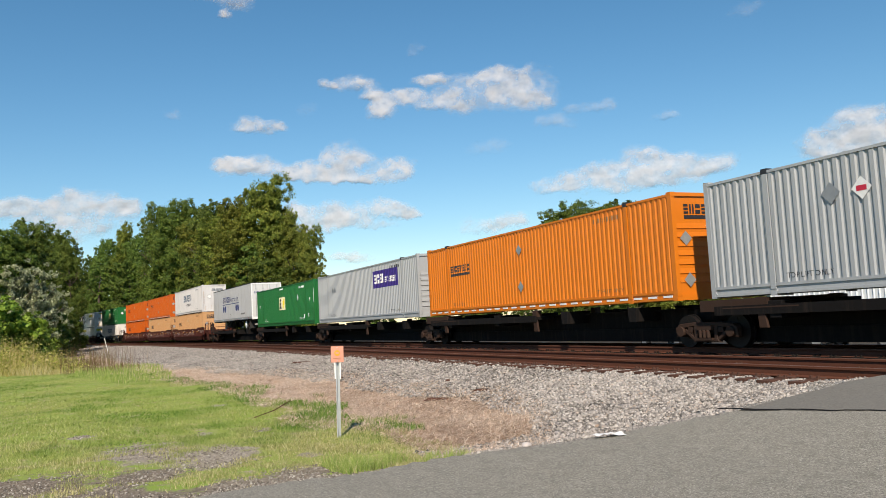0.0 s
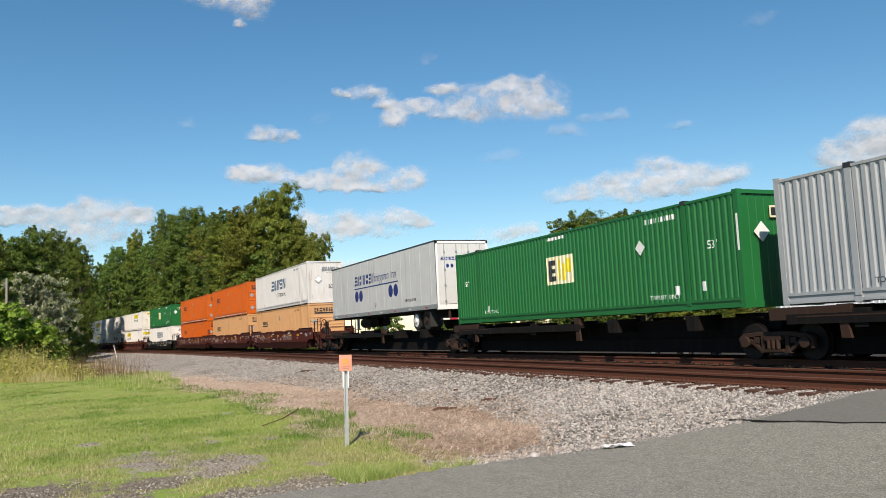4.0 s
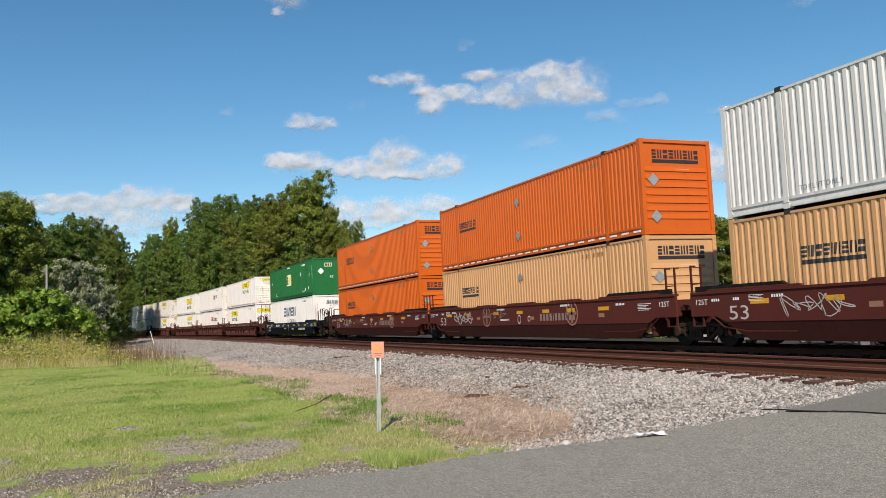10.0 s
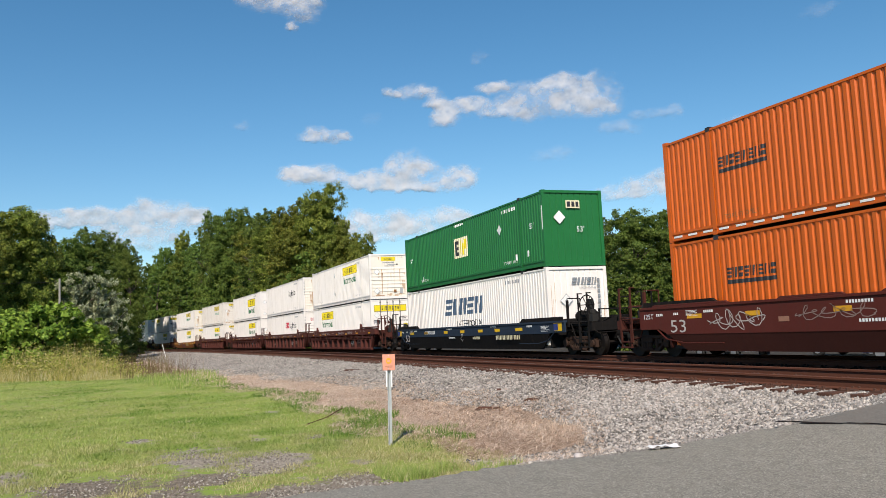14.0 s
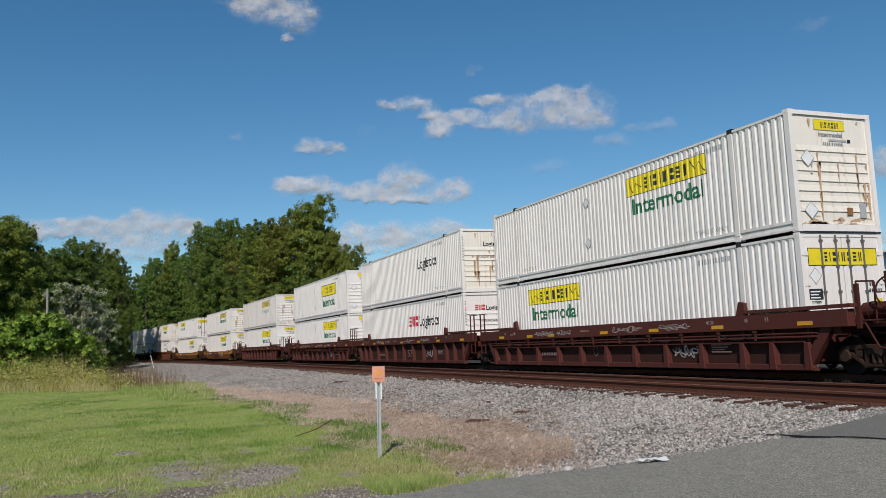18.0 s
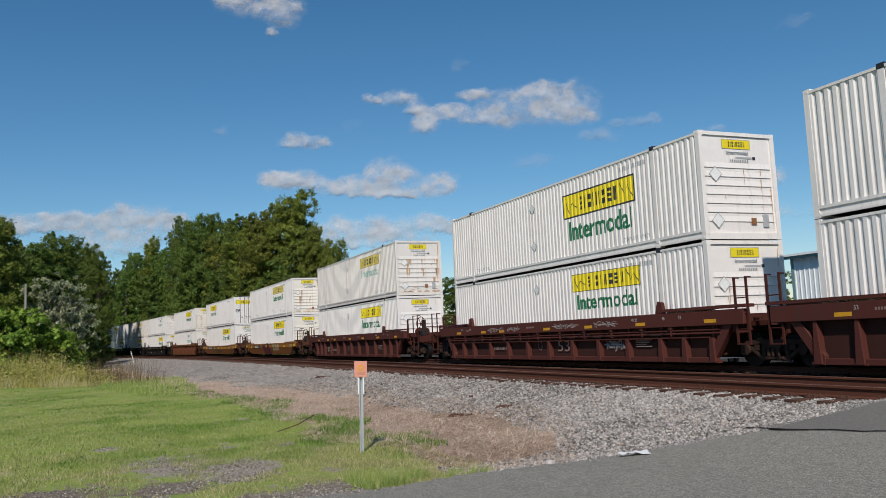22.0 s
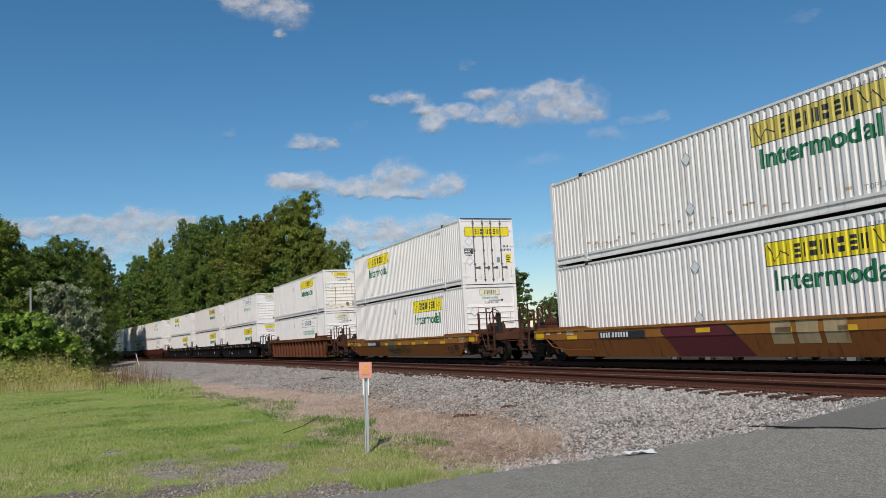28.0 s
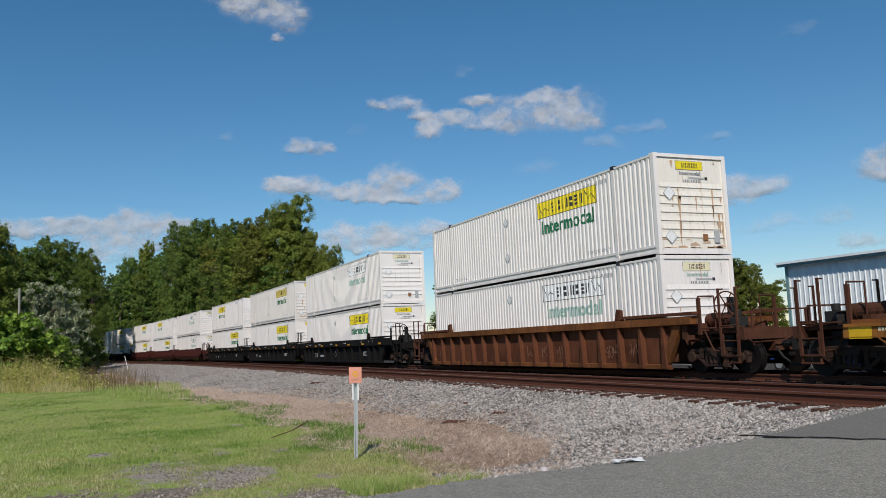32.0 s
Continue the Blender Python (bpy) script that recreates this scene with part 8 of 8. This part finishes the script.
            if piped:
                part("ledge", boxes((-8.1, 8.1, min(y - s * 0.02, y - s * 0.17), max(y - s * 0.02, y - s * 0.17), 0.74, 0.77)), m, car, key=("ledge", s))
                for z, r in ((0.94, 0.020), (0.86, 0.026)):
                    part("air_pipe", lambda bm: rod(bm, (-8.5, y - s * 0.03, z), (8.5, y - s * 0.03, z), r, 6), m, car, key=("pipe", s, z))
                for x in (-6.8, -5.2, -3.3, -2.0, -0.7, 0.8, 2.3, 3.8, 5.3, 6.6):
                    part("pipe_bracket", boxes((x - 0.07, x + 0.07, min(y - s * 0.16, y + s * 0.012), max(y - s * 0.16, y + s * 0.012), 0.98, under + 0.01), (x - 0.03, x + 0.03, min(y - s * 0.08, y), max(y - s * 0.08, y), 0.80, 0.98)), m, car, key=("clip", s, x))
                def cable(bm):
                    for xa, xb in ((-6.8, -5.2), (-3.3, -2.0), (0.8, 2.3), (2.3, 3.8), (5.3, 6.6)):
                        pts = [(xa + (xb - xa) * q, y - s * 0.01, 0.98 - 0.16 * math.sin(math.pi * q)) for q in (0, 0.2, 0.4, 0.6, 0.8, 1.0)]
                        for p0, p1 in zip(pts, pts[1:]):
                            rod(bm, p0, p1, 0.012, 5)
                part("brake_cable", cable, M["dark"], car, key=("cable", s))
            for e in (-1, 1):
                q = [(e * 6.0, top), (e * 6.35, top), (e * 6.32, top + 0.30), (e * 6.12, top + 0.34)]
                part("corner_guide", lambda bm: prism(bm, q if e > 0 else q[::-1], lo, hi), m, car, key=("gd", s, e, top), bevel=0.01)
                part("walkway", boxes((min(e * 6.35, e * 9.5), max(e * 6.35, e * 9.5), min(y + s * 0.05, y - s * 0.25), max(y + s * 0.05, y - s * 0.25), top + 0.03, top + 0.11)), m, car, key=("wk", s, e, top))
    part("well_floor", boxes((-8.2, 8.2, -1.27, 1.27, 0.26, 0.36)), M["dark"], car, key="wf")
    for e, kind in ((-1, left), (1, right)):
        part("end_bulkhead", boxes((min(e * 8.22, e * 8.3), max(e * 8.22, e * 8.3), -1.36, 1.36, 0.3, 1.15), (min(e * 8.3, e * 9.6), max(e * 8.3, e * 9.6), -0.35, 0.35, 0.62, 1.05), (min(e * 8.9, e * 9.1), max(e * 8.9, e * 9.1), -1.4, 1.4, 0.9, 1.3)), end, car, key=("bh", e), bevel=0.01)
        if kind == "coupler":
            coupled_end(car, end, e, e > 0)
            truck(car, e * 9.75)
        else:
            part("joint_platform", boxes((min(e * 8.6, e * 9.7), max(e * 8.6, e * 9.7), -1.0, 1.0, 1.0, 1.12)), end, car, key=("jp", e), bevel=0.01)
            part("joint_ladder", lambda bm: (ladder(bm, e * 9.3, -1.44, 0.55, 2.2, 0.4, 4)), end, car, key=("jl", e))
            if e < 0:
                truck(car, -9.8)
    if mark:
        mark(car)
    return car


def spine_car(label, left, right, half):
    """Skeleton car: a deep centre sill with outriggers that carry a box or a trailer."""
    m = M["coal"]
    car = empty("spine_car", label, "rail car", "spine cars")
    part("centre_sill", boxes((-half, half, -0.42, 0.42, 0.42, 0.98), (-half + 0.6, half - 0.6, -0.55, 0.55, 0.13, 0.5)), m, car, key=("sill", half), bevel=0.015)
    part("sill_cover", boxes((-half + 1.0, half - 1.0, -0.62, 0.62, 0.98, 1.03)), m, car, key=("cover", half))
    for x in (-6.1, -2.0, 2.6, 6.1):
        for s in (-1, 1):
            part("outrigger", lambda bm: prism(bm, [(-0.16, 0.72), (0.16, 0.72), (0.2, 1.12), (-0.2, 1.12)], min(s * 0.4, s * 1.3), max(s * 0.4, s * 1.3)), m, car, at=pose(x, 0, 0), key=("outr", s), bevel=0.012)
    for x in (-6.5, 0.8):
        for s in (-1, 1):
            part("support_bracket", lambda bm: (prism(bm, [(-0.1, 0.50), (0.16, 0.50), (0.06, 1.0), (-0.14, 1.0)], min(s * 1.24, s * 1.31), max(s * 1.24, s * 1.31)), box(bm, -0.16, 0.1, min(s * 1.1, s * 1.31), max(s * 1.1, s * 1.31), 1.0, 1.22)), M["truck"], car, at=pose(x, 0, 0), key=("brk", s), bevel=0.01)
    for s in (-1, 1):
        part("end_support", boxes((-8.5, -6.3, min(s * 0.6, s * 1.3), max(s * 0.6, s * 1.3), 1.0, 1.2), (-8.5, -6.3, min(s * 1.28, s * 1.32), max(s * 1.28, s * 1.32), 0.92, 1.2)), M["truck"], car, "rusty end support", key=("sup", s), bevel=0.012)
    for x0, x1 in ((-8.0, 0.9),):
        for s in (-1, 1):
            part("side_platform", boxes((x0, x1, min(s * 0.62, s * 1.3), max(s * 0.62, s * 1.3), 0.90, 1.0), (x0, x1, min(s * 1.28, s * 1.33), max(s * 1.28, s * 1.33), 0.82, 1.04)), m, car, key=("pl", x0, s), bevel=0.01)
            part("edge_stripe", boxes((x0 + 0.3, x0 + 2.6, min(s * 1.33, s * 1.334), max(s * 1.33, s * 1.334), 0.97, 1.0)), M["truck"], car, key=("es", x0, s))
    for e in (-1, 1):
        part("end_casting", boxes((min(e * (half - 0.9), e * (half + 0.3)), max(e * (half - 0.9), e * (half + 0.3)), -0.5, 0.5, 0.7, 1.0)), m, car, key=("ec", half, e), bevel=0.02)
    if left == "coupler":
        part("draft_gear", lambda bm: (coupler(bm, -half - 0.9, -1), hose(bm, -half - 0.5, -1)), M["dark"], car)
        part("end_platform", boxes((-half - 0.9, -half + 0.6, -1.3, 1.3, 0.95, 1.02)), m, car)
        for y in (-1.3, 1.3):
            part("ladder", lambda bm: ladder(bm, -half - 0.3, y, 0.4, 1.9, 0.44, 5), m, car)
    truck(car, -half + (0.9 if left == "coupler" else 0.0))
    return car


# ---- the train, from the head to the tail ----
TRAIN = []


def ride(ob, s, z):
    TRAIN.append((ob, s, z))
    return ob


HALF = CL / 2
WELL_Z, UPPER_Z = 0.36, 0.36 + CH + 0.02
SPINE_Z = 1.24

spots = (0.3, -17.1, -34.45, -51.75)
loads = (grey_box("silver-grey corrugated container with diamond placards"),
         barred_box("amber", "faded orange corrugated container on a spine car"),
         purple_box("silver-grey corrugated container with a purple logo plate"),
         plate_box("green corrugated container with a cream logo plate"))
for r, ob in zip(spots, loads):
    ride(ob, r - HALF, SPINE_Z)
ride(trailer("white highway trailer with blue marks, riding on a spine car"), -78.0, 1.02)
for k, (r, half) in enumerate(((0.3, 8.66), (-17.1, 8.66), (-34.45, 8.66), (-51.75, 8.9), (-70.0, 9.0))):
    c = spine_car("grimy black spine car on rusty trucks", "coupler" if k == 4 else "joint", "joint", half)
    ride(c, r - HALF, 0.0)

WELLS = (
    # right end, style, colour, left, right, label
    (-92.0, "smooth", "brown", "joint", "coupler", "oxide-red well car with smooth graffitied sides"),
    (-111.7, "smooth", "brown", "joint", "joint", "oxide-red well car with smooth graffitied sides"),
    (-131.1, "smooth", "brown", "coupler", "joint", "oxide-red well car with smooth graffitied sides"),
    (-154.75, "smooth", "navy", "coupler", "coupler", "dark navy well car with yellow end squares"),
    (-178.3, "ribbed", "oxide", "joint", "coupler", "brown well car with ribbed sides and air pipes"),
    (-197.95, "ribbed", "oxide", "joint", "joint", "brown well car with ribbed sides"),
    (-217.6, "ribbed", "oxide", "coupler", "joint", "brown well car with ribbed sides and air pipes"),
    (-241.2, "ribbed", "oxide", "coupler", "coupler", "brown well car with ribbed sides"),
    (-265.1, "smooth", "ochre", "coupler", "coupler", "rusty ochre well car with smooth sides"),
    (-289.1, "smooth", "ochre", "coupler", "coupler", "rusty ochre well car with smooth sides"),
    (-312.7, "ribbed", "rust", "coupler", "coupler", "rust-brown well car with ribbed sides"),
    (-336.4, "ribbed", "coal", "joint", "coupler", "sooty black well car with ribbed sides"),
    (-356.0, "ribbed", "coal", "joint", "joint", "sooty black well car with ribbed sides"),
    (-375.6, "ribbed", "coal", "coupler", "joint", "sooty black well car with ribbed sides"),
    (-399.3, "smooth", "brown", "joint", "coupler", "oxide-red well car with smooth sides"),
    (-418.9, "smooth", "brown", "joint", "joint", "oxide-red well car with smooth sides"),
    (-438.5, "smooth", "brown", "coupler", "joint", "oxide-red well car with smooth sides"),
    (-462.0, "ribbed", "coal", "joint", "coupler", "sooty black well car with ribbed sides"),
    (-481.6, "ribbed", "coal", "coupler", "joint", "sooty black well car with ribbed sides"),
)
for r, style, col, le, ri, label in WELLS:
    ride(well_car(style, col, label, le, ri, MARKS.get(r)), r - HALF, 0.0)

WJ = "white corrugated container with a yellow logo banner"
STACKS = (
    (-92.0, barred_box("tan", "tan corrugated container seated in the well car"), slant_box("dull white corrugated container with a blue slanted word mark", "dullwhite")),
    (-111.7, barred_box("tan", "tan corrugated container seated in the well car"), barred_box("orange", "bright orange corrugated container stacked on a tan one")),
    (-131.1, barred_box("orange", "bright orange corrugated container seated in the well car"), barred_box("orange", "bright orange corrugated container stacked on another")),
    (-154.75, slant_box("white corrugated container with a blue slanted word mark"), plate_box("green corrugated container with a cream logo plate")),
    (-178.3, banner_box(WJ + ", doors forward", -5.3, front="door"), banner_box(WJ + ", rust-streaked end", 1.46)),
    (-197.95, logistics("white corrugated container with red and black word mark", True), logistics("white corrugated container, black word mark, rust-streaked end", False)),
    (-217.6, banner_box(WJ, 1.5), banner_box(WJ + " edged in black", 1.25, 3.9, zlogo=1.55, framed=True, tall=0.72)),
    (-241.2, banner_box(WJ, 1.72), banner_box("cream-soiled container with a faded yellow banner", 1.85, 3.5, "cream", "ribbed", "fadedyellow", "fadedgreen")),
    (-265.1, banner_box(WJ + ", bars on its end", 1.6), banner_box("weathered white container with a dull yellow banner", 1.5, 3.75, "white", "ribbed", "fadedyellow")),
    (-289.1, banner_box(WJ + ", plain pale end", 1.85), banner_box(WJ + ", doors forward", -5.3, front="door")),
    (-312.7, banner_box("white container with a pale banner and green lettering", 1.55, 3.7, "white", "ribbed", "whiteink", "fadedgreen"), banner_box(WJ + ", cream soiled end", 1.52)),
    (-336.4, banner_box(WJ, 2.2), banner_box("white container with a pale banner", 2.0, 3.6, "white", "ribbed", "whiteink", "fadedgreen")),
    (-356.0, banner_box(WJ, 2.0), banner_box("cream-soiled container with a faded yellow banner", 2.0, 3.6, "cream", "ribbed", "fadedyellow")),
    (-375.6, banner_box(WJ, 2.0), banner_box(WJ, -4.2)),
    (-399.3, banner_box("white container with a pale banner", 2.0, 3.6, "white", "ribbed", "whiteink", "fadedgreen"), banner_box("white container with a pale banner", 1.0, 3.6, "white", "ribbed", "whiteink", "fadedgreen")),
    (-418.9, banner_box(WJ, 2.0), banner_box(WJ, -4.0)),
    (-438.5, banner_box(WJ, 2.0), banner_box(WJ, 1.0)),
    (-462.0, banner_box(WJ, 2.0), banner_box(WJ, 1.0)),
    (-481.6, banner_box(WJ, 2.0), banner_box(WJ, 1.0)),
)
for r, lower, upper in STACKS:
    ride(lower, r - HALF, WELL_Z)
    ride(upper, r - HALF, UPPER_Z)


def motions():
    """The train rolls by; its wheels turn; the clouds drift."""
    far = np.array(SHIFT)
    secs = np.arange(len(far), dtype=float)
    for ob, s, z in TRAIN:
        rows = []
        for t in range(0, 33):
            x, y, a = on_track(s + far[t])
            rows.append((float(t), pose(x, y, RAIL + z, 0, 0, math.degrees(a))))
        walk(ob, rows)
    ticks = [i / 15 for i in range(481)]
    turn = [math.degrees(float(np.interp(t, secs, far)) / 0.42) for t in ticks]
    for w, dx in WHEELSETS:
        walk(w, [(t, pose(dx, 0, 0.42, 0, a, 0)) for t, a in zip(ticks, turn)])
    for ob, x, y, z, rz, dx, dy in CLOUDS:
        walk(ob, [(0.0, pose(x, y, z, 0, 0, rz)), (32.0, pose(x + dx, y + dy, z, 0, 0, rz))])


motions()
